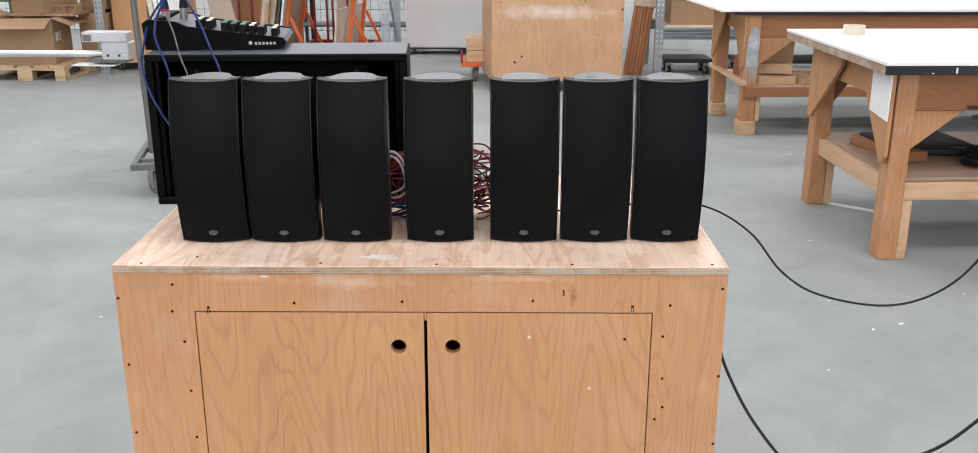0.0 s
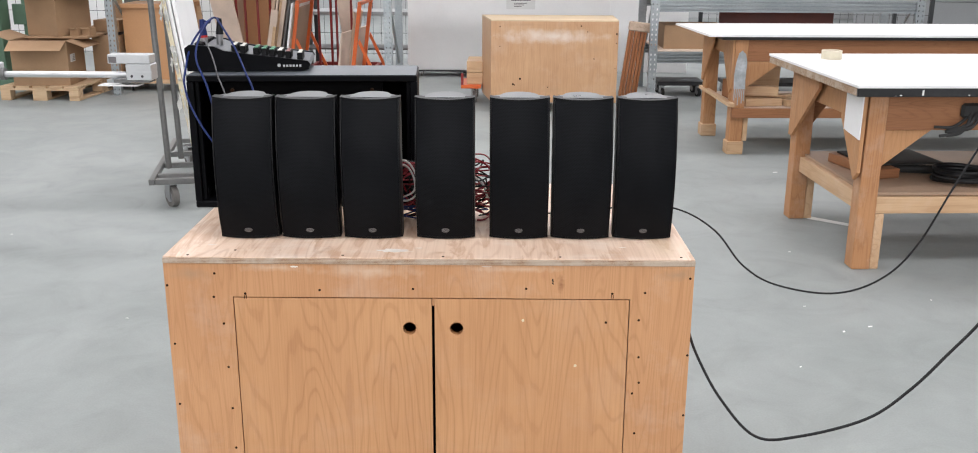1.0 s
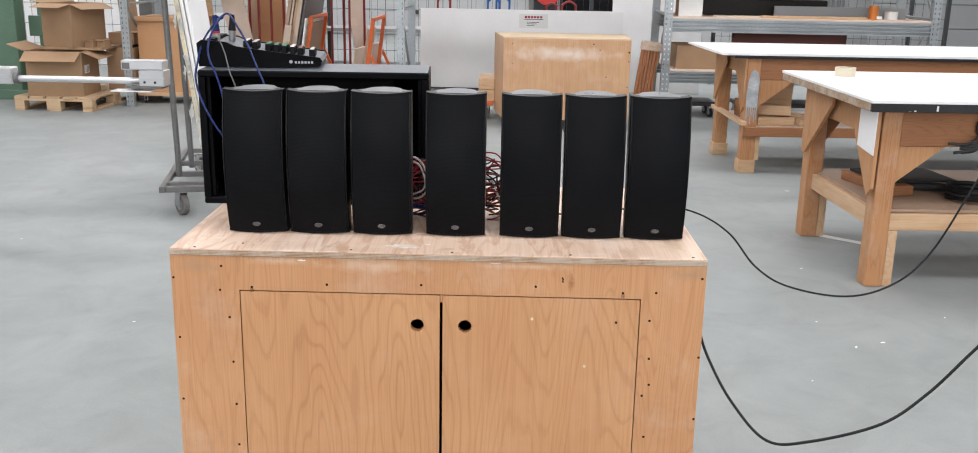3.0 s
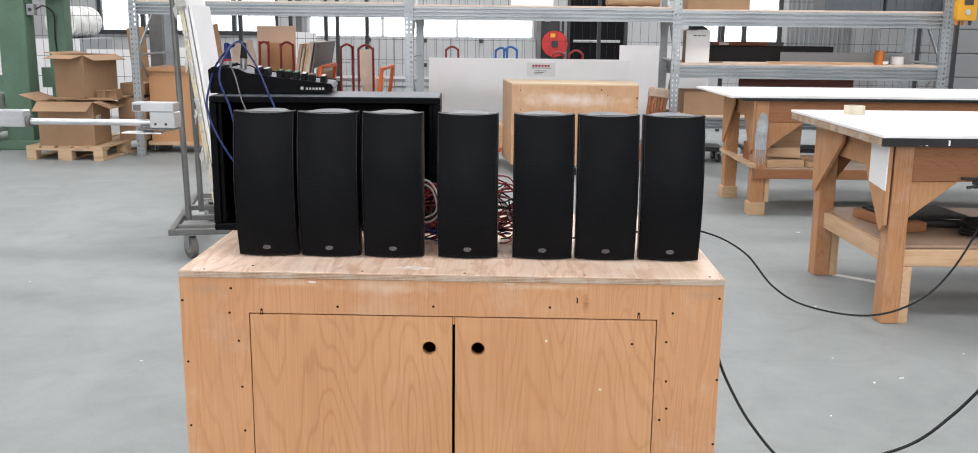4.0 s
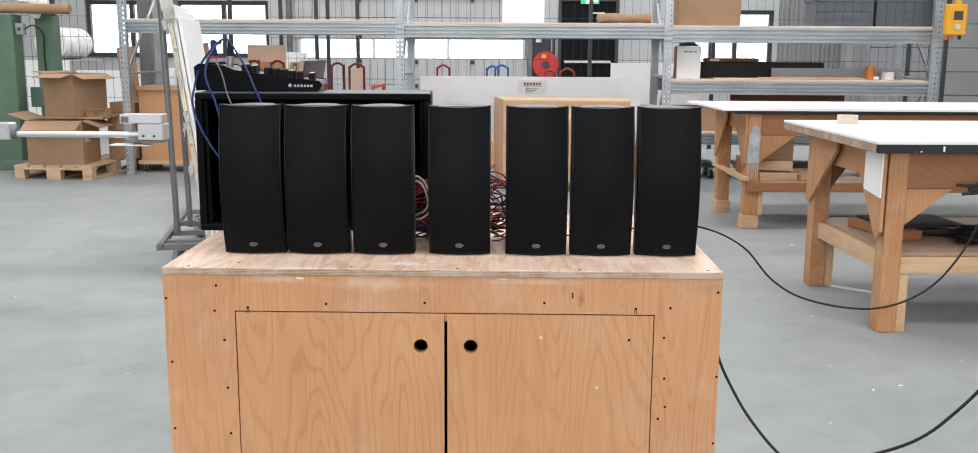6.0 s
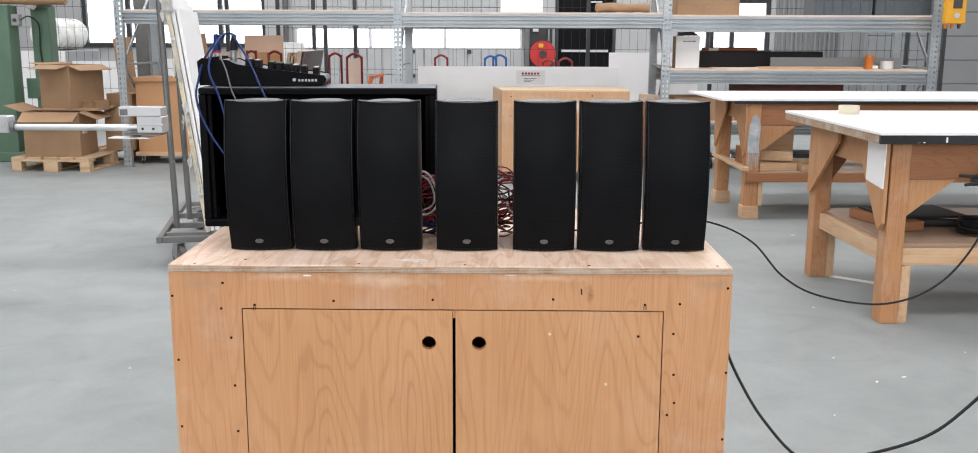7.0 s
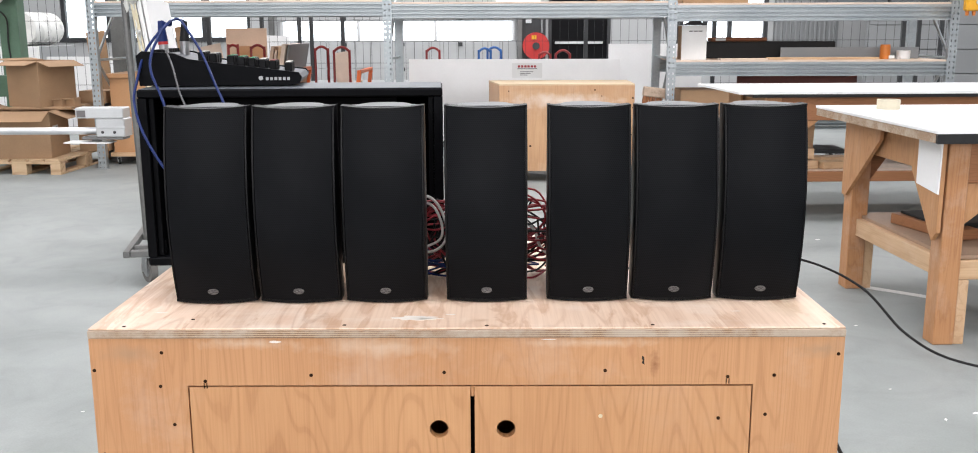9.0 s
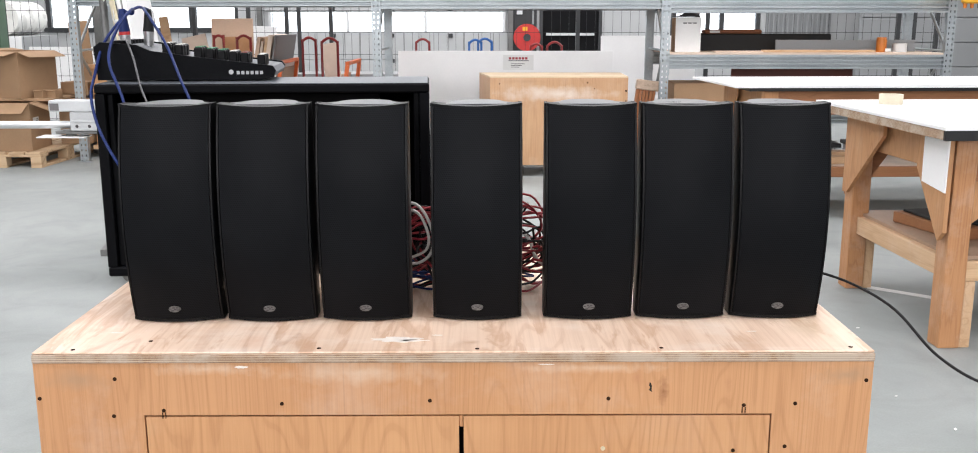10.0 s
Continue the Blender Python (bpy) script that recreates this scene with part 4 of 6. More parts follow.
# maker's mark on the end cheek, as plain bars
bm = bmesh.new()
for k in range(6):
    box(bm, MX1 - 0.072 + k * 0.0085, MX1 - 0.0665 + k * 0.0085, MY0 - 0.0008, MY0 - 0.0002, MZ + 0.0095, MZ + 0.0155)
rod(bm, (MX1 - 0.082, MY0 - 0.0008, MZ + 0.0138), (MX1 - 0.082, MY0 - 0.0002, MZ + 0.0138), 0.0045, 14)
part("maker_mark", bm, MARK, mixer)


def plug(x, y, z, lean, ring, name, label):
    p = thing(name, label, "plug", "cable plugs")
    a = Vector((x, y, z))
    d = Vector((lean, 0.0, 1)).normalized()
    rodpart("shell", a, a + d * 0.022, 0.0095, STEEL, p)
    rodpart("ring", a + d * 0.022, a + d * 0.028, 0.0102, ring, p)
    rodpart("boot", a + d * 0.028, a + d * 0.07, 0.0105, BLUE_CABLE if ring is RED_RING else BLACK_CABLE, p, r2=0.006)
    return a + d * 0.069


t1 = plug(-0.699, 2.20, 1.281, -0.05, RED_RING, "cable_plug", "blue cable plug with a red ring in the mixing desk")
t2 = plug(-0.668, 2.235, 1.281, 0.04, STEEL, "cable_plug", "black and silver cable plug in the mixing desk")


def cable(name, label, pts, r, mat, group="cables on the cabinet", n=8):
    bm = bmesh.new()
    tube(bm, pts, r, 8, n)
    return tagged(part(name, bm, mat, smooth=True), label, "cable", group)


PEAK = Vector((-0.674, 2.20, 1.350))
cable("blue_cable", "blue audio cable looping from the mixing desk down behind the speakers", [t2 + Vector((-0.003, 0, 0)), PEAK + Vector((-0.002, 0.01, 0.004)), (-0.690, 2.17, 1.335), (-0.714, 2.13, 1.288), (-0.722, 2.10, 1.235), (-0.716, 2.06, 1.192), (-0.676, 2.0, 1.13), (-0.61, 1.96, 1.05), (-0.5, 1.95, 0.93), (-0.42, 1.98, 0.875)], 0.0027, BLUE_CABLE)
cable("blue_cable", "blue audio cable looping from the mixing desk down behind the speakers", [t1, PEAK + Vector((-0.010, 0, -0.008)), PEAK + Vector((-0.002, -0.02, 0.0)), (-0.684, 2.14, 1.325), (-0.692, 2.105, 1.285), (-0.682, 2.07, 1.25), (-0.648, 2.03, 1.195), (-0.61, 1.98, 1.10), (-0.58, 1.97, 1.0), (-0.5, 1.98, 0.875)], 0.0027, BLUE_CABLE)
cable("blue_cable", "blue audio cable arching over the mixing desk", [t2, PEAK + Vector((0.010, 0.01, 0.002)), (-0.642, 2.18, 1.333), (-0.602, 2.14, 1.285), (-0.56, 2.08, 1.225), (-0.53, 2.04, 1.175), (-0.50, 2.0, 1.05), (-0.45, 1.98, 0.875)], 0.0027, BLUE_CABLE)
cable("grey_cable", "thin grey cable lying over the mixing desk", [(-0.70, 2.20, 1.293), (-0.675, 2.14, 1.292), (-0.65, 2.10, 1.262), (-0.628, 2.065, 1.215), (-0.60, 2.03, 1.16), (-0.57, 2.0, 1.0), (-0.55, 1.98, 0.87)], 0.0019, GREY_CABLE)
cable("black_cable", "thin black lead sticking out behind the mixing desk", [(-0.725, 2.25, 1.275), (-0.745, 2.26, 1.272), (-0.775, 2.27, 1.258)], 0.003, BLACK_CABLE)

# tangle of speaker wire behind the middle speakers
rng = random.Random(4)
WIRES = [(RED_CABLE, "red")] * 19 + [(BLACK_CABLE, "black")] * 13 + [(BLUE_CABLE, "blue")] * 3
for k, (mt, cn) in enumerate(WIRES):
    cx = rng.choice((-0.11, 0.065, -0.02)) + rng.uniform(-0.03, 0.03)
    cz = rng.uniform(0.91, 0.985)
    rx, rz, ph, tl = rng.uniform(0.05, 0.11), rng.uniform(0.03, 0.07), rng.uniform(0, 6.28), rng.uniform(-0.5, 0.5)
    if cn == "blue":
        cz, rz = 0.892, 0.012
    pts = []
    for i in range(15):
        a = ph + i * 0.62
        wob = 0.012
        p = (cx + rx * math.cos(a) + rng.uniform(-wob, wob), 1.985 + 0.035 * math.sin(a * 1.3 + tl) + rng.uniform(-0.01, 0.01), cz + rz * math.sin(a + tl) + rng.uniform(-wob, wob))
        pts.append((p[0], p[1], max(p[2], top_z(p[0]) + 0.004)))
    cable("speaker_wire", f"tangled {cn} speaker wire heaped behind the loudspeakers", pts, 0.0020, mt, "tangle of speaker wire", 5)
cable("white_cable", "white cable loop in the heap of speaker wire", [(-0.18, 1.97, 0.96), (-0.145, 1.935, 1.025), (-0.118, 1.922, 1.02), (-0.100, 1.918, 0.98), (-0.104, 1.92, 0.945), (-0.13, 1.93, 0.925), (-0.17, 1.96, 0.925)], 0.0026, WHITE_CABLE)
cable("white_cable", "white cable loop in the heap of speaker wire", [(-0.175, 1.975, 0.955), (-0.15, 1.94, 1.012), (-0.124, 1.926, 1.012), (-0.108, 1.922, 0.978), (-0.112, 1.925, 0.95), (-0.14, 1.94, 0.932)], 0.0024, WHITE_CABLE)
cable("white_cable", "white cable loop in the heap of speaker wire", [(0.02, 1.98, 0.99), (0.06, 1.96, 0.965), (0.075, 1.955, 0.93), (0.10, 1.97, 0.905)], 0.003, WHITE_CABLE)
for x, y in ((0.36, 1.93), (0.22, 1.93)):
    w = thing("terminal_strip", "pale terminal block with screws behind the loudspeakers", "connector", "terminal blocks", m=Matrix.Translation((x, y, top_z(x))))
    boxpart("block", (-0.006, 0.006, -0.004, 0.004, 0.001, 0.11), PAPER, w)
    for k in range(5):
        bm = bmesh.new()
        rod(bm, (0, -0.0055, 0.02 + k * 0.02), (0, -0.004, 0.02 + k * 0.02), 0.003, 8)
        part("screw", bm, DARK_METAL, w)

# ---- work tables ----


def gusset(name, tab, pts, axis, lo, hi, mat=None):
    bm = bmesh.new()
    prism(bm, pts, axis, lo, hi)
    return part(name, bm, mat or GUSSET, tab)


def table_one():
    tab = thing("work_table", "heavy pine work table with a white laminate top and plywood braces", "work table", "work tables", m=pose(1.728, 4.072, 0, 0, 0, 3.2))
    L, D, Z = 3.3, 1.33, 0.928
    boxpart("tabletop", (0, L, 0, D, Z - 0.014, Z), WHITE_TOP, tab, "white laminate sheet", bevel=0.0015)
    boxpart("under_top", (0.004, L, 0.021, D - 0.004, Z - 0.052, Z - 0.0145), PLY_EDGE, tab, bevel=0.001)
    boxpart("front_edge", (0.004, L, 0.002, 0.0205, Z - 0.054, Z - 0.0145), BLACK_EDGE, tab, "chipped black front edge", bevel=0.002)
    r = random.Random(2)
    for k in range(26):
        x = 0.12 + k * 0.12 + r.uniform(-0.06, 0.06)
        w, h = r.uniform(0.002, 0.012), r.choice((0.003, 0.005, 0.008, 0.03)) * r.uniform(0.6, 1.1)
        bm = bmesh.new()
        box(bm, x, x + w, 0.001, 0.0022, Z - 0.05 + r.uniform(0, 0.004), Z - 0.05 + h)
        part("paint_chip", bm, PAPER, tab)
    zt = Z - 0.055
    for u, v in ((0.108, 0.098), (0.098, 1.02), (3.0, 0.098), (3.0, 1.02)):
        boxpart("leg", (u, u + 0.09, v, v + 0.095, 0, zt), PINE, tab, bevel=0.004)
        boxpart("leg_packer", (u + 0.0905, u + 0.136, v + 0.006, v + 0.09, 0, 0.283), PINE_Y, tab, bevel=0.003)
    boxpart("front_apron", (0.189, 2.998, 0.112, 0.147, zt - 0.175, zt - 0.001), DARKWOOD, tab, bevel=0.003)
    boxpart("back_apron", (0.189, 2.998, 1.04, 1.075, zt - 0.175, zt - 0.001), DARKWOOD, tab, bevel=0.003)
    boxpart("side_apron", (0.12, 0.155, 0.194, 1.019, zt - 0.15, zt - 0.001), GUSSET, tab, bevel=0.003)
    gusset("side_gusset", tab, [(1.107, zt - 0.002), (1.107, 0.49), (1.06, 0.49), (0.70, zt - 0.06), (0.70, zt - 0.002)], "x", 0.080, 0.0975)
    gusset("side_gusset", tab, [(0.10, zt - 0.002), (0.10, 0.49), (0.14, 0.45), (0.36, zt - 0.15), (0.36, zt - 0.002)], "x", 0.080, 0.0975)
    gusset("front_gusset", tab, [(0.184, zt - 0.178), (0.43, zt - 0.178), (0.40, zt - 0.20), (0.184, 0.50)], "y", 0.125, 0.143)
    gusset("back_gusset", tab, [(0.10, zt - 0.002), (0.42, zt - 0.002), (0.40, zt - 0.06), (0.184, 0.50), (0.10, 0.47)], "y", 1.11, 1.128, DARKWOOD)
    gusset("front_gusset", tab, [(2.998, zt - 0.178), (2.75, zt - 0.178), (2.998, 0.50)], "y", 0.125, 0.143)
    boxpart("side_rail", (0.13, 0.168, 0.194, 1.019, 0.285, 0.372), PINE_Y, tab, bevel=0.003)
    boxpart("front_rail", (0.1885, 2.997, 0.105, 0.143, 0.285, 0.368), PINE_X, tab, bevel=0.003)
    boxpart("shelf", (0.16, 2.99, 0.122, 1.10, 0.3725, 0.388), HARDBOARD, tab, "brown hardboard shelf", bevel=0.001)
    for z in (0.315, 0.345):
        bm = bmesh.new()
        rod(bm, (0.215, 0.1185, z), (0.215, 0.122, z), 0.005, 8)
        part("screw", bm, DARK_METAL, tab)
    card = [(0.30, zt - 0.002), (0.10, zt - 0.002), (0.102, 0.652), (0.295, 0.672)]
    bm = bmesh.new()
    prism(bm, card, "x", 0.073, 0.0795)
    part("white_card", bm, WHITE_BOARD, tab, "white board offcut screwed to the leg")
    return tab


T1 = table_one()
M1 = T1.matrix_basis.copy()


def on_t1(u, v, z):
    return M1 @ Vector((u, v, z))


def table_two():
    tab = thing("work_table", "long pine work table with a white top and a paint-smeared leg", "work table", "work tables", m=pose(1.605, 6.84, 0, 0, 0, 2.5))
    L, D, Z = 4.2, 1.06, 0.906
    bm = bmesh.new()
    prism(bm, [(-0.022, 0), (L, 0), (L, D), (-0.055, D)], "z", Z - 0.016, Z)
    part("tabletop", bm, WHITE_TOP, tab, "white laminate sheet")
    boxpart("under_top", (0.08, L, 0.02, D - 0.03, Z - 0.04, Z - 0.0165), BLACK_EDGE, tab)
    zt = Z - 0.041
    for i, (u, v) in enumerate(((0.19, 0.06), (0.165, 0.80), (3.9, 0.06), (3.9, 0.80))):
        boxpart("leg", (u, u + 0.10, v, v + 0.10, 0.0, zt), PINE if i == 0 else GUSSET, tab, bevel=0.004)
        boxpart("foot_block", (u - 0.012, u + 0.112, v - 0.012, v + 0.112, 0, 0.10), PINE_X, tab, bevel=0.004)
    boxpart("leg_batten", (0.295, 0.33, 0.07, 0.15, 0.10, 0.34), PINE_X, tab)
    boxpart("front_apron", (0.292, 3.9, 0.075, 0.11, zt - 0.16, zt - 0.001), DARKWOOD, tab)
    boxpart("side_apron", (0.19, 0.22, 0.162, 0.80, zt - 0.13, zt - 0.001), GUSSET, tab)
    gusset("side_gusset", tab, [(0.90, zt - 0.002), (0.90, 0.46), (0.86, 0.46), (0.56, zt - 0.06), (0.56, zt - 0.002)], "x", 0.15, 0.164)
    gusset("side_gusset", tab, [(0.06, zt - 0.002), (0.06, 0.50), (0.10, 0.46), (0.32, zt - 0.12), (0.32, zt - 0.002)], "x", 0.172, 0.188)
    gusset("front_gusset", tab, [(0.291, zt - 0.162), (0.56, zt - 0.162), (0.291, 0.50)], "y", 0.082, 0.098)
    boxpart("side_rail", (0.155, 0.20, 0.0, 0.98, 0.372, 0.40), PINE_Y, tab)
    boxpart("front_rail", (0.19, 3.95, 0.02, 0.058, 0.285, 0.355), DARKWOOD, tab, bevel=0.003)
    boxpart("shelf", (0.23, 3.95, 0.062, 0.95, 0.33, 0.352), BOARD, tab)
    # smear of grey-white paint with runs down the front leg
    r = random.Random(7)
    out = [(0.200, 0.50), (0.196, 0.60), (0.206, 0.70), (0.222, 0.765), (0.246, 0.785), (0.272, 0.76), (0.286, 0.70), (0.282, 0.58), (0.284, 0.50)]
    grey = surface("dried_grey_paint", (0.45, 0.48, 0.50), 0.55, var=0.25, coarse=14)
    bm = bmesh.new()
    prism(bm, out, "y", 0.053, 0.0595)
    part("paint_smear", bm, grey, tab, "dried grey-white paint smear")
    for k in range(6):
        x = 0.203 + k * 0.0145
        boxpart("paint_run", (x, x + 0.006, 0.0545, 0.0592, 0.50 - r.uniform(0.05, 0.16), 0.4995), grey, tab, bevel=0)
    return tab


T2 = table_two()
M2 = T2.matrix_basis.copy()

tape = thing("tape_roll", "cream roll of masking tape on the white table", "tape roll", m=M1 @ pose(0.27, 1.06, 0.928))
bm = bmesh.new()
ri, ro, h = 0.042, 0.056, 0.048
rings = [[(rr * math.cos(2 * math.pi * k / 32), rr * math.sin(2 * math.pi * k / 32), z) for k in range(32)] for rr, z in ((ri, 0.0005), (ro, 0.0005), (ro, h), (ri, h))]
vs = [[bm.verts.new(p) for p in rg] for rg in rings]
for a in range(4):
    b = (a + 1) % 4
    for k in range(32):
        bm.faces.new((vs[a][k], vs[a][(k + 1) % 32], vs[b][(k + 1) % 32], vs[b][k]))
bmesh.ops.recalc_face_normals(bm, faces=bm.faces[:])
part("tape", bm, surface("cream_tape", (0.66, 0.60, 0.46), 0.6), tape, smooth=True)
bm = bmesh.new()
rod(bm, (0, 0, 0.001), (0, 0, 0.004), ri - 0.001, 24)
part("core", bm, CARD, tape)

# things on the shelves of the tables
blk = thing("timber_offcut", "brown timber block on the table shelf", "timber", "timber offcuts", m=M1 @ pose(0.33, 0.62, 0.389, 0, 0, 12))
boxpart("block", (-0.07, 0.07, -0.22, 0.22, 0, 0.05), DARKWOOD, blk, bevel=0.004)
pad = thing("black_mat", "folded black rubber mat lying on the timber block", "mat", m=M1 @ pose(0.36, 0.68, 0.4395, 0, 0, 5))
boxpart("mat", (-0.09, 0.34, -0.2, 0.14, 0, 0.012), BLACK_RUBBER, pad, bevel=0.004)
cable("black_hose", "thick black hose lying along the table shelf", [on_t1(0.45, 0.55, 0.412), on_t1(0.8, 0.50, 0.412), on_t1(1.3, 0.56, 0.412), on_t1(1.9, 0.52, 0.412), on_t1(2.5, 0.6, 0.412)], 0.022, BLACK_RUBBER, "hoses")
coil_pts = []
for k in range(40):
    a = k * 0.62
    rr = 0.135 + 0.012 * math.sin(k * 1.7)
    coil_pts.append(on_t1(0.72 + rr * math.cos(a), 0.32 + rr * 0.85 * math.sin(a), 0.403 + 0.0028 * k * 0.55 + 0.004 * math.sin(k)))
cable("black_cable_coil", "coil of black cable lying on the table shelf", coil_pts, 0.011, BLACK_CABLE, "hoses", 4)
cable("black_lead", "black cable drooping in a curve from behind the loudspeakers", [(0.10, 2.03, 0.872), (0.30, 2.0, 0.878), (0.459, 1.949, 0.918), (0.56, 1.905, 0.914), (0.625, 1.80, 0.892), (0.677, 1.729, 0.832), (0.745, 1.685, 0.800), (0.87, 1.663, 0.788), (0.974, 1.665, 0.822), (1.055, 1.68, 0.900), (1.135, 1.69, 1.06), (1.25, 1.72, 1.25), (1.42, 1.8, 1.36), (1.58, 1.9, 1.2), (1.66, 1.95, 0.7), (1.70, 2.0, 0.15), (1.78, 2.1, 0.007), (2.1, 2.3, 0.007)], 0.0023, BLACK_CABLE, "drooping leads")
cable("black_lead", "thick black cable drooping in a loop beside the cabinet", [(0.60, 2.42, 0.80), (0.575, 2.2, 0.79), (0.568, 1.95, 0.765), (0.564, 1.82, 0.715), (0.562, 1.735, 0.668), (0.578, 1.675, 0.618), (0.625, 1.62, 0.54), (0.695, 1.56, 0.478), (0.78, 1.52, 0.500), (0.925, 1.517, 0.548), (1.016, 1.522, 0.62), (1.088, 1.525, 0.705), (1.156, 1.537, 0.78), (1.30, 1.56, 0.96), (1.46, 1.6, 1.08), (1.60, 1.66, 0.95), (1.68, 1.7, 0.4), (1.74, 1.75, 0.007), (2.0, 1.9, 0.007)], 0.0034, BLACK_CABLE, "drooping leads")
# frayed black strap ends hanging from the apron
hk = thing("strap_bundle", "bundle of frayed black straps hanging from the table apron", "strap bundle")
r = random.Random(11)
for k in range(9):
    a = on_t1(0.60 + r.uniform(0, 0.14), 0.105, 0.80 + r.uniform(-0.03, 0.03))
    b = on_t1(0.46 + r.uniform(-0.05, 0.10), 0.085, 0.70 + r.uniform(-0.03, 0.03))
    tubepart("strap", [a, (a + b) / 2 + Vector((0, -0.02, -0.03)), b], r.uniform(0.004, 0.009), BLACK_RUBBER, hk, n=5)
boxpart("knot", (0.55, 0.80, 0.085, 0.113, 0.76, 0.83), BLACK_RUBBER, hk, bevel=0.012, m=M1)
r = random.Random(5)
for k, (u, v, z, w, l, h, yaw) in enumerate(((0.46, 0.20, 0.353, 0.30, 0.10, 0.06, 8), (0.50, 0.34, 0.353, 0.36, 0.09, 0.07, -6), (0.45, 0.24, 0.4245, 0.28, 0.09, 0.075, -14), (0.72, 0.22, 0.353, 0.20, 0.12, 0.05, 15), (0.68, 0.40, 0.353, 0.5, 0.10, 0.06, 3), (0.34, 0.55, 0.353, 0.10, 0.3, 0.14, 4))):
    o = thing("timber_offcut", "sawn pine offcut piled on the lower shelf", "timber", "timber offcuts", m=M2 @ pose(u, v, z, 0, 0, yaw))
    boxpart("block", (-w / 2, w / 2, -l / 2, l / 2, 0, h), PINE_X if k != 5 else DARKWOOD, o, bevel=0.004)
tri = thing("plywood_offcut", "triangular plywood offcut leaning on the shelf pile", "plywood", m=M2 @ pose(0.52, 0.42, 0.353, 6, 0, 0))
bm = bmesh.new()
prism(bm, [(-0.17, 0.16), (0.13, 0.0), (0.13, 0.33), (-0.02, 0.24)], "y", 0, 0.018)
part("board", bm, PINE_X, tri)
# litter on the floor
strip = thing("white_strip", "white plastic strip lying on the floor by the table leg", "strip", m=pose(2.02, 5.02, 0, 0, 0, -38))
boxpart("strip", (-0.16, 0.16, -0.025, 0.025, 0.0005, 0.003), PAPER, strip, bevel=0.0005)
r = random.Random(9)
for x, y, s, yaw in ((1.66, 3.42, 0.014, 20), (1.53, 3.36, 0.011, 60), (2.35, 3.52, 0.009, 35), (-1.5, 3.4, 0.007, 0), (1.45, 3.65, 0.007, 20), (2.05, 3.75, 0.008, 80), (1.60, 4.45, 0.010, 15), (1.25, 3.0, 0.007, 45), (2.0, 6.3, 0.02, 10), (2.1, 5.75, 0.014, 70), (-2.6, 4.6, 0.007, 15)):
    p = thing("paper_scrap", "small white scrap lying on the concrete floor", "scrap", "floor scraps", m=pose(x, y, 0, 0, 0, yaw))
    bm = bmesh.new()
    prism(bm, [(-s, -s * 0.3), (s * 0.3, -s * 0.5), (s, 0.1 * s), (s * 0.2, s * 0.4), (-s * 0.7, s * 0.25)], "z", 0.0005, 0.002)
    part("scrap", bm, PAPER, p)

# ---- storage rack ----
rack = thing("storage_rack", "galvanised steel storage rack with ribbed beams and board shelves", "rack")
UX = [-3.965, -1.130, 1.565, 4.205]
RY0, RY1, RH = 9.56, 10.52, 2.9


def upright(x, y, front):
    bm = bmesh.new()
    w = 0.075
    yb = y + 0.06
    for s in (-1, 1):
        box(bm, x + s * w / 2 - 0.002, x + s * w / 2 + 0.002, y, yb, 0.004, RH)
    f0, f1 = (y, y + 0.003)
    if front:
        for a, b in ((-0.0355, -0.026), (-0.014, 0.014), (0.026, 0.0355)):
            box(bm, x + a, x + b, f0, f1, 0.004, RH)
        z = 0.02
        while z < RH - 0.06:
            for a, b in ((-0.026, -0.014), (0.014, 0.026)):
                box(bm, x + a, x + b, f0 + 0.0002, f1, z, z + 0.03)
            z += 0.05
    else:
        box(bm, x - 0.0355, x + 0.0355, f0, f1, 0.004, RH)
    box(bm, x - 0.06, x + 0.06, y - 0.02, yb + 0.02, 0, 0.004)
    return part("upright", bm, GALV, rack)


def beam(x0, x1, z0, z1, y):
    k = z1 - z0
    prof_b = [(0, 0), (0.0, 0.10), (0.033, 0.13), (0.033, 0.25), (0, 0.28), (0, 0.38), (0.033, 0.41), (0.033, 0.53), (0, 0.56), (0, 0.66), (0.033, 0.69), (0.033, 0.81), (0, 0.84), (0, 1.0), (0.04, 1.0), (0.04, 0.0)]
    bm = bmesh.new()
    prism(bm, [(y + a, z0 + b * k) for a, b in prof_b], "x", x0, x1)
    b = part("beam", bm, GALV, rack)
    for xx in (x0, x1 - 0.004):
        boxpart("beam_hook", (xx, xx + 0.004, y - 0.004, y + 0.05, z0 - 0.06, z1 + 0.03), GALV, b, bevel=0)


for x in UX:
    upright(x, RY0, True)
    upright(x, RY1, False)
    for z0, z1 in ((0.25, 1.05), (1.05, 1.85), (1.85, 2.65)):
        up = int(round(z0 / 0.8)) % 2
        a, b = ((RY0 + 0.06, z0), (RY1, z1)) if up else ((RY1, z0), (RY0 + 0.06, z1))
        rodpart("brace", (x, a[0], a[1]), (x, b[0], b[1]), 0.014, GALV, rack)
        rodpart("strut", (x, RY0 + 0.06, z1), (x, RY1, z1), 0.012, GALV, rack)
LEVELS = [(0, 1.46, 1.585), (1, 1.435, 1.565), (2, 1.40, 1.545), (2, 0.885, 1.015), (2, 0.375, 0.49)]
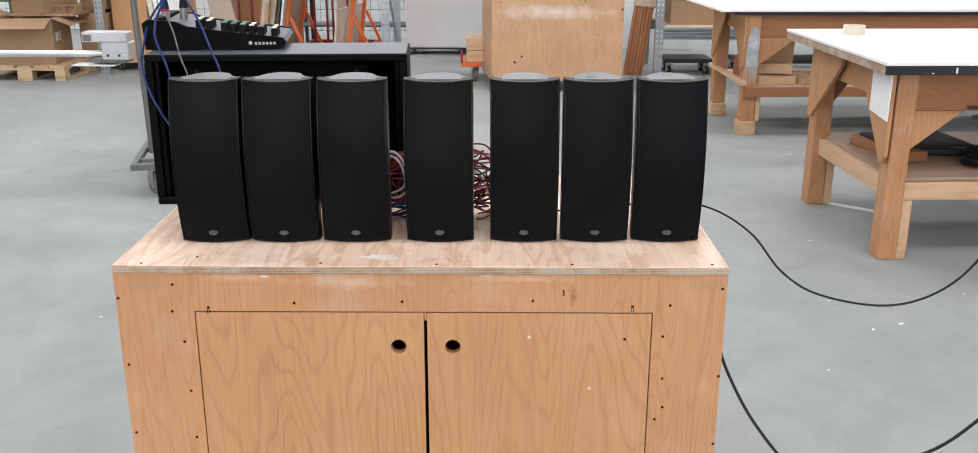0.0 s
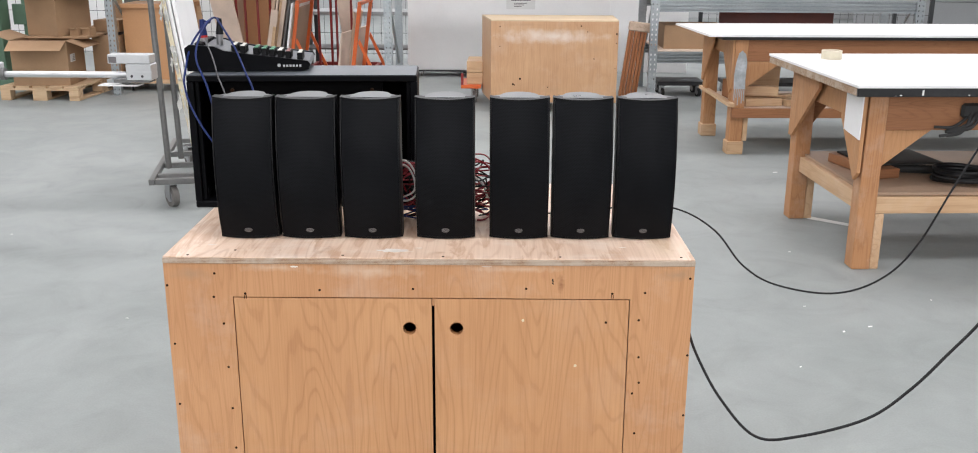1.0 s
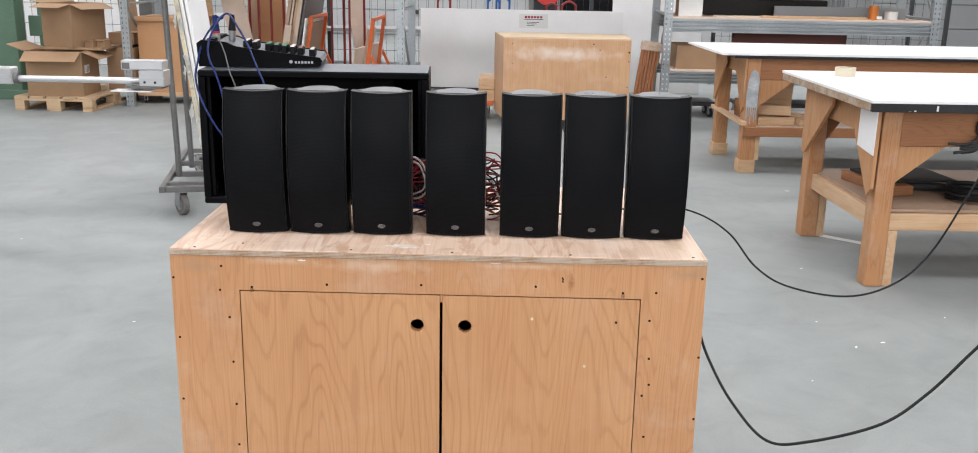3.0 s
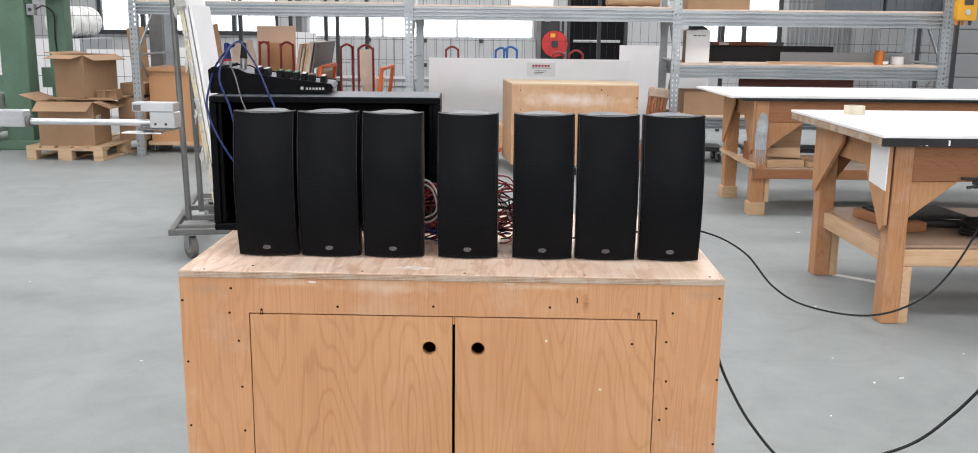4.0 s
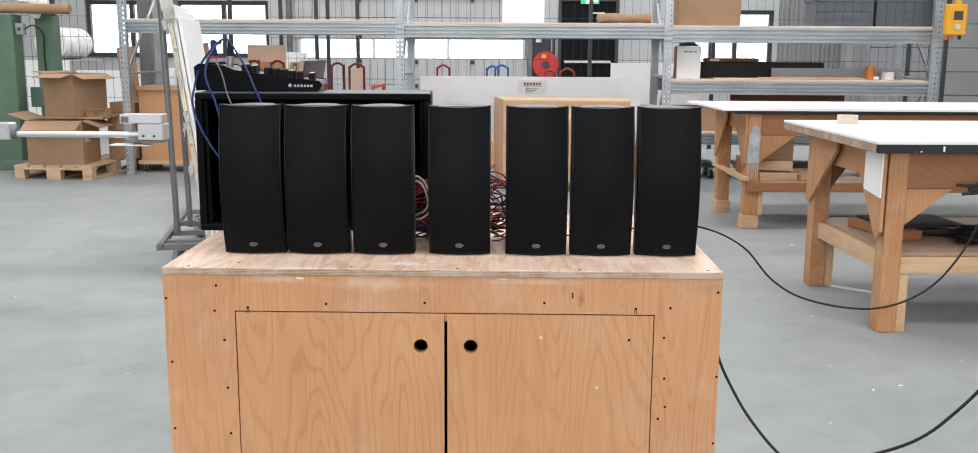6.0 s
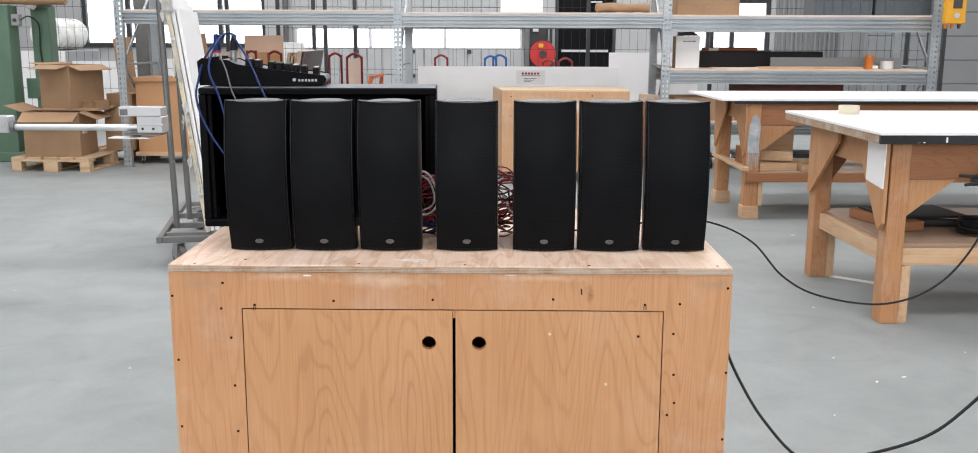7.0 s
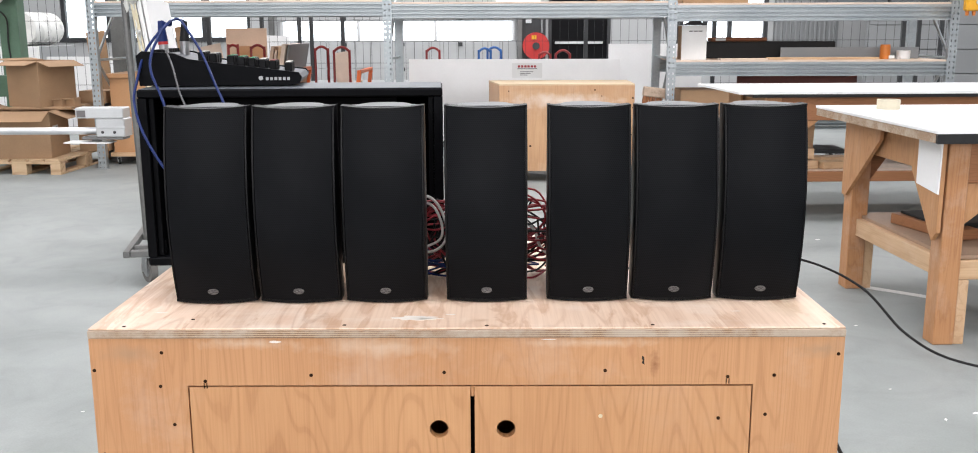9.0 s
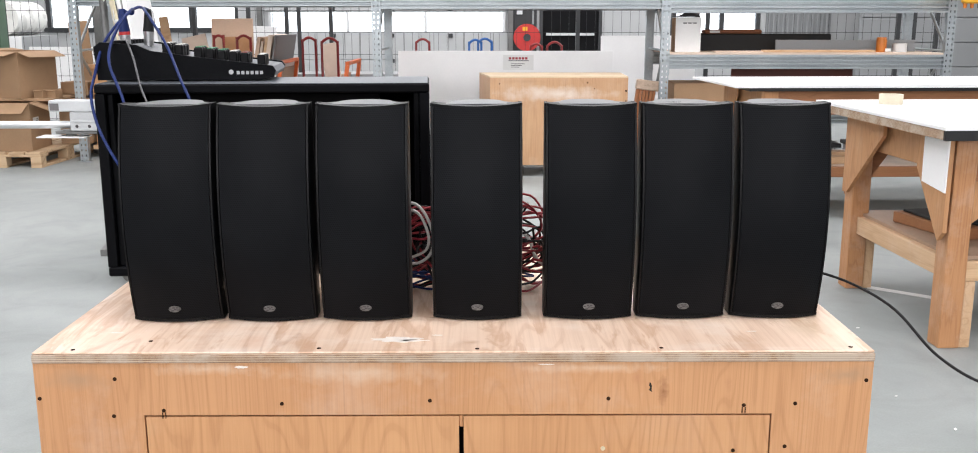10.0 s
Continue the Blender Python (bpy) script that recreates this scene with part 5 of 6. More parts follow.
for bay, z0, z1 in LEVELS:
    a, b = UX[bay] + 0.04, UX[bay + 1] - 0.04
    beam(a, b, z0, z1, RY0 + 0.004)
    beam(a, b, z0, z1, RY1 + 0.01)
    boxpart("shelf_board", (a + 0.005, b - 0.005, RY0 + 0.01, RY1 + 0.05, z1 + 0.001, z1 + 0.019), BOARD, rack, "raw brown shelf board")

SZ_TOP_L, SZ_TOP_R, SZ_LOW = 1.585, 1.565, 1.035


def carton(name, label, cx, cy, z, w, d, h, yaw=0, flaps=None, mats=(None, None), tape=True, lab=False, fl=None):
    """A cardboard carton; flaps: four angles from level for the open flaps, or None for a closed one."""
    c = thing(name, label, "carton", "cardboard cartons", m=pose(cx, cy, z, 0, 0, yaw))
    mo, mi = mats[0] or CARD, mats[1] or CARD_IN
    t = 0.005
    for nm, dims in (("side", (-w / 2, w / 2, -d / 2, -d / 2 + t, 0.0, h)), ("side", (-w / 2, w / 2, d / 2 - t, d / 2, 0.0, h)), ("side", (-w / 2, -w / 2 + t, -d / 2 + t, d / 2 - t, 0, h)), ("side", (w / 2 - t, w / 2, -d / 2 + t, d / 2 - t, 0, h))):
        boxpart(nm, dims, mo, c, bevel=0.001)
    boxpart("bottom", (-w / 2 + t, w / 2 - t, -d / 2 + t, d / 2 - t, 0.001, 0.006), mi, c, bevel=0)
    if flaps is None:
        boxpart("flap", (-w / 2, w / 2, -d / 2, -0.001, h + 0.0003, h + t), mo, c, bevel=0.001)
        boxpart("flap", (-w / 2, w / 2, 0.001, d / 2, h + 0.0003, h + t), mo, c, bevel=0.001)
    else:
        fl = fl or min(w, d) / 2
        for ang, edge in zip(flaps, ("front", "back", "west", "east")):
            if ang is None:
                continue
            a = radians(ang)
            bm = bmesh.new()
            if edge in ("front", "back"):
                s = -1 if edge == "front" else 1
                y, dy, dz = s * d / 2, s * fl * math.cos(a), fl * math.sin(a)
                q = [(-w / 2, y, h), (w / 2, y, h), (w / 2 - 0.01, y + dy, h + dz), (-w / 2 + 0.01, y + dy, h + dz)]
            else:
                s = -1 if edge == "west" else 1
                x, dx, dz = s * w / 2, s * fl * math.cos(a), fl * math.sin(a)
                q = [(x, -d / 2, h), (x, d / 2, h), (x + dx, d / 2 - 0.01, h + dz), (x + dx, -d / 2 + 0.01, h + dz)]
            v0 = [bm.verts.new(p) for p in q]
            n = (v0[1].co - v0[0].co).cross(v0[3].co - v0[0].co).normalized() * 0.004
            v1 = [bm.verts.new(Vector(p) + n) for p in q]
            bm.faces.new(v0), bm.faces.new(v1[::-1])
            for k in range(4):
                bm.faces.new((v0[k], v1[k], v1[(k + 1) % 4], v0[(k + 1) % 4]))
            bmesh.ops.recalc_face_normals(bm, faces=bm.faces[:])
            part("flap", bm, mo, c)
    if lab:
        boxpart("shipping_label", (w / 2 + 0.0003, w / 2 + 0.001, -d / 2 + 0.07, -d / 2 + 0.21, h * 0.5, h * 0.5 + 0.08), PAPER, c, bevel=0)
        bm = bmesh.new()
        for k in range(4):
            box(bm, w / 2 + 0.0011, w / 2 + 0.0018, -d / 2 + 0.12 + 0.012 * k, -d / 2 + 0.195, h * 0.5 + 0.012 + 0.016 * k, h * 0.5 + 0.019 + 0.016 * k)
        part("print", bm, INK, c)
    return c


big = carton("big_carton", "large brown carton with rows of punched holes on the rack shelf", 1.985, 9.95, SZ_TOP_R, 0.62, 0.55, 0.50)
for k in range(14):
    x, z = -0.26 + (k % 7) * 0.085, 0.08 + (k // 7) * 0.10
    bm = bmesh.new()
    rod(bm, (x, -0.2762, z), (x, -0.274, z), 0.009, 10)
    part("punched_hole", bm, CARD_IN, big)
boxpart("shipping_label", (-0.08, 0.20, -0.2762, -0.2753, 0.33, 0.47), PAPER, big, bevel=0)
boxpart("label_stripe", (-0.04, 0.12, -0.277, -0.2764, 0.34, 0.36), surface("yellow_marker", (0.75, 0.62, 0.05), 0.6), big, bevel=0)
wb = carton("tall_carton", "tall white carton with a carrying handle on the rack shelf", 1.80, 9.80, SZ_LOW, 0.24, 0.20, 0.32, mats=(PAPER, CARD_IN))
boxpart("kraft_side", (-0.1225, -0.1205, -0.098, 0.098, 0.002, 0.318), CARD, wb, bevel=0)
bm = bmesh.new()
prism(bm, [(-0.115, 0.3265), (-0.01, 0.375), (0.045, 0.375), (0.118, 0.3265)], "y", -0.05, -0.04)
part("handle_flap", bm, INK, wb, "black folded handle")
bm = bmesh.new()
for k in range(3):
    box(bm, -0.05 + k * 0.045, -0.015 + k * 0.045, -0.1012, -0.1004, 0.265, 0.275)
part("print", bm, INK, wb)
lowc = carton("low_carton", "brown cardboard carton under the shelf beam of the rack", 1.99, 9.9, 0.510, 0.62, 0.5, 0.23)
pr = thing("paper_roll", "roll of crumpled brown packing paper on the rack shelf", "paper roll")
bm = bmesh.new()
tube(bm, [(0.86, 9.66, 1.633), (1.0, 9.67, 1.636), (1.2, 9.69, 1.633), (1.40, 9.70, 1.631)], 0.046, 14, 6)
for v in bm.verts:
    v.co += noise.noise_vector(v.co * 16) * 0.013
    v.co.z = max(v.co.z, SZ_TOP_L + 0.0005)
part("roll", bm, CARD, pr, smooth=True)
bm = bmesh.new()
rod(bm, (0.851, 9.66, 1.633), (0.8595, 9.66, 1.633), 0.028, 12)
part("core", bm, CARD_IN, pr)
wt = thing("white_box", "tall plain white box standing on the rack shelf", "box", m=pose(0.112, 9.95, SZ_TOP_L))
boxpart("body", (-0.215, 0.215, -0.16, 0.16, 0, 0.62), WHITE_TOP, wt, bevel=0.004)


def crate_grey(x):
    c = thing("plastic_crate", "grey ribbed plastic stacking crate on the rack shelf", "crate", "grey crates", m=pose(x, 9.92, SZ_TOP_R))
    w, d, h = 0.60, 0.40, 0.275
    for dims in ((-w / 2 + 0.012, w / 2 - 0.012, -d / 2 + 0.012, -d / 2 + 0.018, 0, h - 0.03), (-w / 2 + 0.012, w / 2 - 0.012, d / 2 - 0.018, d / 2 - 0.012, 0, h - 0.03), (-w / 2 + 0.012, -w / 2 + 0.018, -d / 2 + 0.018, d / 2 - 0.018, 0, h - 0.03), (w / 2 - 0.018, w / 2 - 0.012, -d / 2 + 0.018, d / 2 - 0.018, 0, h - 0.03)):
        boxpart("wall", dims, GREY_CRATE, c, bevel=0.001)
    bm = bmesh.new()
    for a, b, e, f in ((-w / 2, w / 2, -d / 2, -d / 2 + 0.02), (-w / 2, w / 2, d / 2 - 0.02, d / 2), (-w / 2, -w / 2 + 0.02, -d / 2, d / 2), (w / 2 - 0.02, w / 2, -d / 2, d / 2)):
        box(bm, a, b, e, f, h - 0.03, h, bevel=0.003)
    part("rim", bm, GREY_CRATE, c)
    boxpart("floor_panel", (-w / 2 + 0.019, w / 2 - 0.019, -d / 2 + 0.019, d / 2 - 0.019, 0.002, 0.006), GREY_CRATE, c, bevel=0)
    for k in range(7):
        x0 = -w / 2 + 0.02 + k * 0.09
        boxpart("rib", (x0, x0 + 0.012, -d / 2 + 0.002, -d / 2 + 0.0115, 0.01, h - 0.032), GREY_CRATE, c, bevel=0.001)
    for z in (0.07, 0.15):
        boxpart("ledge", (-w / 2 + 0.012, w / 2 - 0.012, -d / 2 + 0.004, -d / 2 + 0.0113, z, z + 0.008), GREY_CRATE, c, bevel=0)
    return c


crate_grey(3.34)
copy_thing(bpy.data.objects["plastic_crate"], pose(3.945, 9.92, SZ_TOP_R))
can = thing("orange_can", "orange tin can on the rack shelf", "can", m=pose(3.645, 9.75, SZ_LOW))
rodpart("can_body", (0, 0, 0), (0, 0, 0.125), 0.048, ORANGE_CAN, can, seg=20)
rodpart("lid", (0, 0, 0.1255), (0, 0, 0.138), 0.044, ORANGE_CAN, can, seg=20)
boxpart("can_label", (0.02, 0.075, -0.052, -0.046, 0.005, 0.035), PAPER, can)
tr2 = thing("tape_roll", "white roll of tape on the rack shelf", "tape roll", m=pose(3.84, 9.80, SZ_LOW))
rodpart("tape", (0, 0, 0.0), (0, 0, 0.08), 0.065, PAPER, tr2, seg=22)
pk = thing("plank_stack", "thin pale planks lying on the rack shelf", "planks")
for k, (x0, x1, y0, y1, z0, z1, mt) in enumerate(((2.5, 3.55, 9.63, 9.72, SZ_LOW, SZ_LOW + 0.022, PINE_X), (2.05, 2.55, 9.64, 9.80, SZ_LOW, SZ_LOW + 0.012, BOARD), (2.7, 4.05, 9.95, 9.97, SZ_LOW, SZ_LOW + 0.11, WALL_GREY))):
    boxpart("plank", (x0, x1, y0, y1, z0, z1), mt, pk)
bk = thing("black_profile", "long black rubber profile lying across the rack shelf", "profile")
boxpart("profile", (1.95, 3.30, 10.15, 10.35, SZ_LOW, SZ_LOW + 0.165), BLACK_RUBBER, bk, bevel=0.01)
rg = thing("brown_tool_bag", "small brown tool bag with a tag on the black profile", "bag")
boxpart("bag", (2.05, 2.62, 10.16, 10.34, SZ_LOW + 0.1655, SZ_LOW + 0.205), surface("brown_leather", (0.25, 0.09, 0.035), 0.6), rg, bevel=0.014)
boxpart("tag", (2.1, 2.2, 10.155, 10.16, SZ_LOW + 0.172, SZ_LOW + 0.197), PAPER, rg, bevel=0)
mp = thing("maroon_panel", "dark red board standing on the lower rack shelf", "board")
boxpart("board", (2.32, 3.52, 10.1, 10.12, 0.512, 0.86), MAROON, mp)
for x in (1.9, 2.6, 3.1, 3.7):
    c = thing("furniture_dolly", "dark wheeled base stored under the rack", "dolly", "furniture dollies", m=pose(x, 9.95, 0))
    boxpart("deck", (-0.24, 0.24, -0.2, 0.2, 0.12, 0.16), BLACK_EDGE, c, bevel=0.006)
    for sx in (-0.19, 0.19):
        for sy in (-0.14, 0.14):
            caster(c, sx, sy, 0.045, 0.028, 0.3, BLACK_RUBBER, plate_z=0.12)
sl = thing("slat_bundle", "bundle of orange-brown wooden slats wrapped in film, leaning in the rack", "slats", m=pose(1.34, 9.75, 0, 0, 7, 0))
for k in range(6):
    boxpart("slat", (-0.09 + k * 0.032, -0.064 + k * 0.032, -0.02 + 0.012 * (k % 2), 0.03, 0.0, 0.72 + 0.02 * (k % 3)), SLAT_WOOD, sl, bevel=0.002)
boxpart("film_wrap", (-0.10, 0.125, -0.03, 0.04, 0.68, 0.775), surface('cloudy_film', (0.55, 0.42, 0.32), 0.3, var=0.15, coarse=20), sl, bevel=0.01)

# ---- shipping crate, dolly and white panel behind it ----
cr = thing("plywood_crate", "scuffed plywood crate with a pale band, on small wheels", "crate")
cz0, cz1 = 0.10, 0.862
quad = [(-0.062, 8.70), (1.115, 8.70), (1.125, 9.35), (-0.165, 9.35)]
t = 0.012
bm = bmesh.new()
prism(bm, [(-0.062, 8.70), (1.115, 8.70), (1.115, 8.712), (-0.062, 8.712)], "z", cz0, cz1 - 0.0125)
part("front_panel", bm, CRATE_PLY, cr)
bm = bmesh.new()
prism(bm, [(-0.0625, 8.7125), (-0.0505, 8.7125), (-0.153, 9.337), (-0.165, 9.337)], "z", cz0, cz1 - 0.0125)
part("side_panel", bm, CRATE_PLY, cr)
bm = bmesh.new()
prism(bm, [(1.103, 8.7125), (1.115, 8.7125), (1.125, 9.337), (1.113, 9.337)], "z", cz0, cz1 - 0.0125)
part("side_panel", bm, CRATE_PLY, cr)
bm = bmesh.new()
prism(bm, [(-0.165, 9.338), (1.125, 9.338), (1.125, 9.35), (-0.165, 9.35)], "z", cz0, cz1 - 0.0125)
part("back_panel", bm, CRATE_PLY, cr)
bm = bmesh.new()
prism(bm, quad, "z", cz1 - 0.012, cz1)
part("lid", bm, surface("pale_plywood_lid", (0.62, 0.48, 0.32), 0.55, var=0.08), cr)
bm = bmesh.new()
prism(bm, [(-0.05, 8.713), (1.102, 8.713), (1.11, 9.337), (-0.15, 9.337)], "z", cz0 + 0.001, cz0 + 0.013)
part("bottom_panel", bm, CRATE_PLY, cr)
for x, y in ((0.05, 8.80), (1.02, 8.80), (0.0, 9.25), (1.02, 9.25)):
    caster(cr, x, y, 0.036, 0.024, 0.2, plate_z=0.10)
for x, z, r in ((0.77, 0.81, 0.007), (0.83, 0.757, 0.005), (0.21, 0.32, 0.010), (0.144, 0.27, 0.010), (0.158, 0.262, 0.006), (1.10, 0.74, 0.009), (1.10, 0.655, 0.006), (0.897, 0.51, 0.006), (0.58, 0.17, 0.005), (0.47, 0.243, 0.005), (1.095, 0.42, 0.005), (0.02, 0.80, 0.006), (0.02, 0.62, 0.005)):
    bm = bmesh.new()
    rod(bm, (x, 8.6993, z), (x, 8.702, z), r, 8)
    part("nail_hole", bm, DARK_METAL, cr)

dol = thing("red_dolly", "red wheeled dolly loaded with timber blocks", "dolly", m=pose(-0.27, 9.46, 0))
boxpart("deck", (-0.10, 0.10, -0.25, 0.25, 0.150, 0.185), ORANGE, dol, bevel=0.004)
for x, y in ((0.03, -0.16), (0.03, 0.16)):
    caster(dol, x, y, 0.058, 0.035, 0.25, plate_z=0.149)
boxpart("post", (-0.10, -0.075, -0.25, -0.22, 0.186, 0.30), RED_TUBE, dol)
for k in range(2):
    w = thing("timber_block", "pale sawn timber block on the red dolly", "timber", "timber blocks", m=pose(-0.245, 9.40, 0.1855 + k * 0.115))
    boxpart("block", (-0.07, 0.09, -0.14, 0.3, 0, 0.112), PINE_X, w, bevel=0.004)

wp = thing("display_board", "large white board with a printed sheet, standing on a wheeled base", "panel", m=pose(0, 11.25, 0, -4, 0, 0))
boxpart("board", (-1.11, 1.285, 0, 0.02, 0.075, 1.0), WHITE_BOARD, wp, bevel=0.002)
boxpart("printed_sheet", (0.06, 0.40, -0.0015, -0.0004, 0.79, 0.955), PAPER, wp, bevel=0)
bm = bmesh.new()
for k in range(6):
    box(bm, 0.125 + k * 0.036, 0.152 + k * 0.036, -0.003, -0.0017, 0.905, 0.93)
part("print", bm, INK_RED, wp)
bm = bmesh.new()
box(bm, 0.12, 0.345, -0.003, -0.0017, 0.888, 0.895)
for k in range(3):
    box(bm, 0.15, 0.30 - 0.03 * k, -0.003, -0.0017, 0.855 - k * 0.018, 0.861 - k * 0.018)
part("print", bm, INK, wp)
boxpart("base_rail", (-1.1, 1.28, -0.02, 0.30, 0.055, 0.0745), BLACK_EDGE, wp)
for x in (-0.95, 0.1, 1.15):
    for y in (0.04, 0.24):
        caster(wp, x, y, 0.022, 0.018, 0.1, plate_z=0.055)
wp2 = thing("white_sheet", "white board leaning behind the wire fence", "panel", "white boards", m=pose(1.75, 11.75, 0, -5, 0, 0))
boxpart("board", (-0.55, 0.55, 0, 0.018, 0, 1.16), WHITE_BOARD, wp2)

# ---- sheet trolleys with leaning boards ----


def hoop(parent, x, y, w, h, r, mat, z0=0.16, name="hoop"):
    tubepart(name, [(x - w / 2, y, z0), (x - w / 2, y, h - w * 0.75), (x - w / 2 * 0.9, y, h - w * 0.25), (x, y, h), (x + w / 2 * 0.9, y, h - w * 0.25), (x + w / 2, y, h - w * 0.75), (x + w / 2, y, z0)], r, mat, parent, n=6)


def trolley(x, y, label, hoops, mat, w=0.7, d=0.55):
    tr = thing("sheet_trolley", label, "trolley", "sheet trolleys", m=pose(x, y, 0))
    bm = bmesh.new()
    for a in (-w / 2, w / 2):
        box(bm, a - 0.02, a + 0.02, -d / 2, d / 2, 0.12, 0.16)
    for b in (-d / 2, d / 2):
        box(bm, -w / 2 + 0.021, w / 2 - 0.021, b - 0.02, b + 0.02, 0.12, 0.16)
    part("base_frame", bm, mat, tr)
    for hx, hy, hw, hh in hoops:
        hoop(tr, hx, hy, hw, hh, 0.014, mat)
    for a in (-w / 2 + 0.05, w / 2 - 0.05):
        for b in (-d / 2 + 0.05, d / 2 - 0.05):
            caster(tr, a, b, 0.045, 0.03, 0.2, plate_z=0.12)
    return tr


trolley(-2.68, 10.75, "red tubular sheet trolley with tall hoops, loaded with boards", [(-0.21, -0.2, 0.10, 1.175), (0.05, -0.2, 0.14, 1.175)], RED_TUBE, w=0.9)
trolley(-1.82, 11.0, "dark red tubular trolley with tall hoops", [(-0.20, -0.1, 0.14, 1.15), (0.02, -0.1, 0.17, 1.145)], RED_TUBE, w=0.75)
trolley(-0.75, 11.75, "red tubular trolley with hoops behind the white panel", [(-0.11, -0.1, 0.15, 1.12)], RED_TUBE)
trolley(0.55, 12.0, "red tubular trolley with hoops behind the white panel", [(-0.10, -0.1, 0.13, 1.06), (0.12, 0.0, 0.17, 1.08)], RED_TUBE)
trolley(-0.20, 11.85, "blue tubular trolley with bent hoops behind the white panel", [(-0.06, -0.1, 0.14, 1.11), (0.05, 0.05, 0.16, 1.12)], BLUE_TUBE)


def aframe(x, y, h, lean, run, label):
    """Two leaning posts one behind the other, joined by bars, each with a brace to the floor."""
    a = thing("sheet_stand", label, "stand", "orange stands", m=pose(x, y, 0))
    k = math.tan(radians(lean))
    for q in (0.0, run):
        bm = bmesh.new()
        prism(bm, [(-k * h - 0.02, 0), (-k * h + 0.02, 0), (0.02, h), (-0.02, h)], "y", q - 0.02, q + 0.02)
        part("post", bm, ORANGE, a)
        bm = bmesh.new()
        zb = h * 0.60
        xb = -k * (h - zb) + 0.021
        prism(bm, [(xb + 0.215, 0), (xb + 0.25, 0), (xb + 0.012, zb), (xb, zb - 0.05)], "y", q - 0.014, q + 0.014)
        part("brace", bm, ORANGE, a)
        boxpart("foot", (-k * h + 0.021, xb + 0.214, q - 0.018, q + 0.018, 0, 0.035), ORANGE, a, bevel=0.003)
    boxpart("top_bar", (-0.02, 0.02, -0.02, run + 0.02, h + 0.0005, h + 0.036), ORANGE, a, bevel=0.003)
    boxpart("foot_bar", (-k * h - 0.018, -k * h + 0.018, 0.021, run - 0.021, 0.004, 0.04), ORANGE, a, bevel=0.003)
    return a


aframe(-2.178, 10.2, 0.90, 8.8, 0.80, "orange painted steel sheet stand with braces, holding a board")
aframe(-1.515, 10.25, 0.885, 7.8, 0.85, "orange painted steel sheet stand with braces, holding offcuts")


def leaning(name, label, x0, x1, y, h, mat, back=8, side=0, yaw=0, t=0.02, z=0.0):
    o = thing(name, label, "board", "leaning boards", m=pose((x0 + x1) / 2, y, z, -back, side, yaw))
    boxpart("sheet", (-(x1 - x0) / 2, (x1 - x0) / 2, 0, t, 0, h), mat, o, bevel=0.0015)
    return o


leaning("particle_board", "wide pale particle board leaning sideways on a trolley", -2.985, -2.735, 10.3, 1.15, BOARD, 5, -12.5, 0, z=0.055)
leaning("particle_board", "brown board sheet leaning on a trolley", -2.97, -2.68, 10.90, 1.0, VENEER, 5, 0, 0, z=0.161)
leaning("particle_board", "tall brown board standing upright in the trolley", -3.10, -2.65, 10.98, 1.19, MDF, 3, 0, 0, z=0.161)
# boards kept on edge, leaning together
for xb, h, mt, th, run in ((-2.625, 1.17, MDF, 0.036, 0.7), (-2.585, 1.13, BOARD, 0.022, 0.7), (-2.545, 1.17, PINE_X, 0.03, 0.75), (-2.51, 1.19, BOARD, 0.045, 0.8), (-2.458, 1.19, DARKBOARD, 0.02, 1.0)):
    leaning("upright_board", "board stored on edge in the sheet trolley", xb - th / 2, xb + th / 2, 10.3, h, mt, 0, 10.6, 0, t=run, z=0.012)
leaning("small_offcut", "small board offcut standing in front of the stack", -2.60, -2.525, 10.22, 0.83, BOARD, 0, 9, z=0.012)
leaning("small_offcut", "narrow offcut standing in front of the stack", -2.555, -2.52, 10.18, 0.66, PINE_X, 0, 9, z=0.006)
leaning("white_edge_board", "white board standing on edge by the orange stand", -2.365, -2.345, 10.1, 0.92, WHITE_BOARD, 0, 8.8, t=0.9, z=0.004)
leaning("particle_board", "grey-brown board held on edge in the orange stand", -2.342, -2.330, 10.16, 0.86, HARDBOARD, 0, 8.8, t=0.9, z=0.004)
leaning("particle_board", "pale board leaning behind the red hoops", -1.85, -1.67, 11.35, 1.06, BOARD, 4, -8, z=0.03)
leaning("particle_board", "board offcut on edge in the orange stand", -1.765, -1.745, 10.65, 0.78, MDF, 0, 9, 0, t=0.55, z=0.005)
leaning("particle_board", "pale board offcut on edge in the orange stand", -1.81, -1.788, 10.3, 0.585, BOARD, 0, 7, -7, t=1.15, z=0.005)
leaning("slim_board", "tall narrow cream board leaning by the tubes", -3.42, -3.32, 10.3, 1.4, WHITE_BOARD, 3, -7, z=0.03)
leaning("slim_board", "tall narrow cream board leaning by the tubes", -3.26, -3.17, 10.32, 1.35, PINE_X, 3, -8, z=0.03)
bn = thing("steel_bench", "low grey steel bench frame behind the trolleys", "bench", m=pose(-1.75, 12.0, 0))
boxpart("top", (-0.8, 0.9, -0.3, 0.3, 0.68, 0.72), WALL_GREY, bn)
for x in (-0.72, 0.82):
    for y in (-0.26, 0.26):
        boxpart("leg", (x - 0.02, x + 0.02, y - 0.02, y + 0.02, 0, 0.679), ZINC_TUBE, bn)
boxpart("lower_shelf", (-0.7, 0.8, -0.24, 0.24, 0.25, 0.27), DARKBOARD, bn)
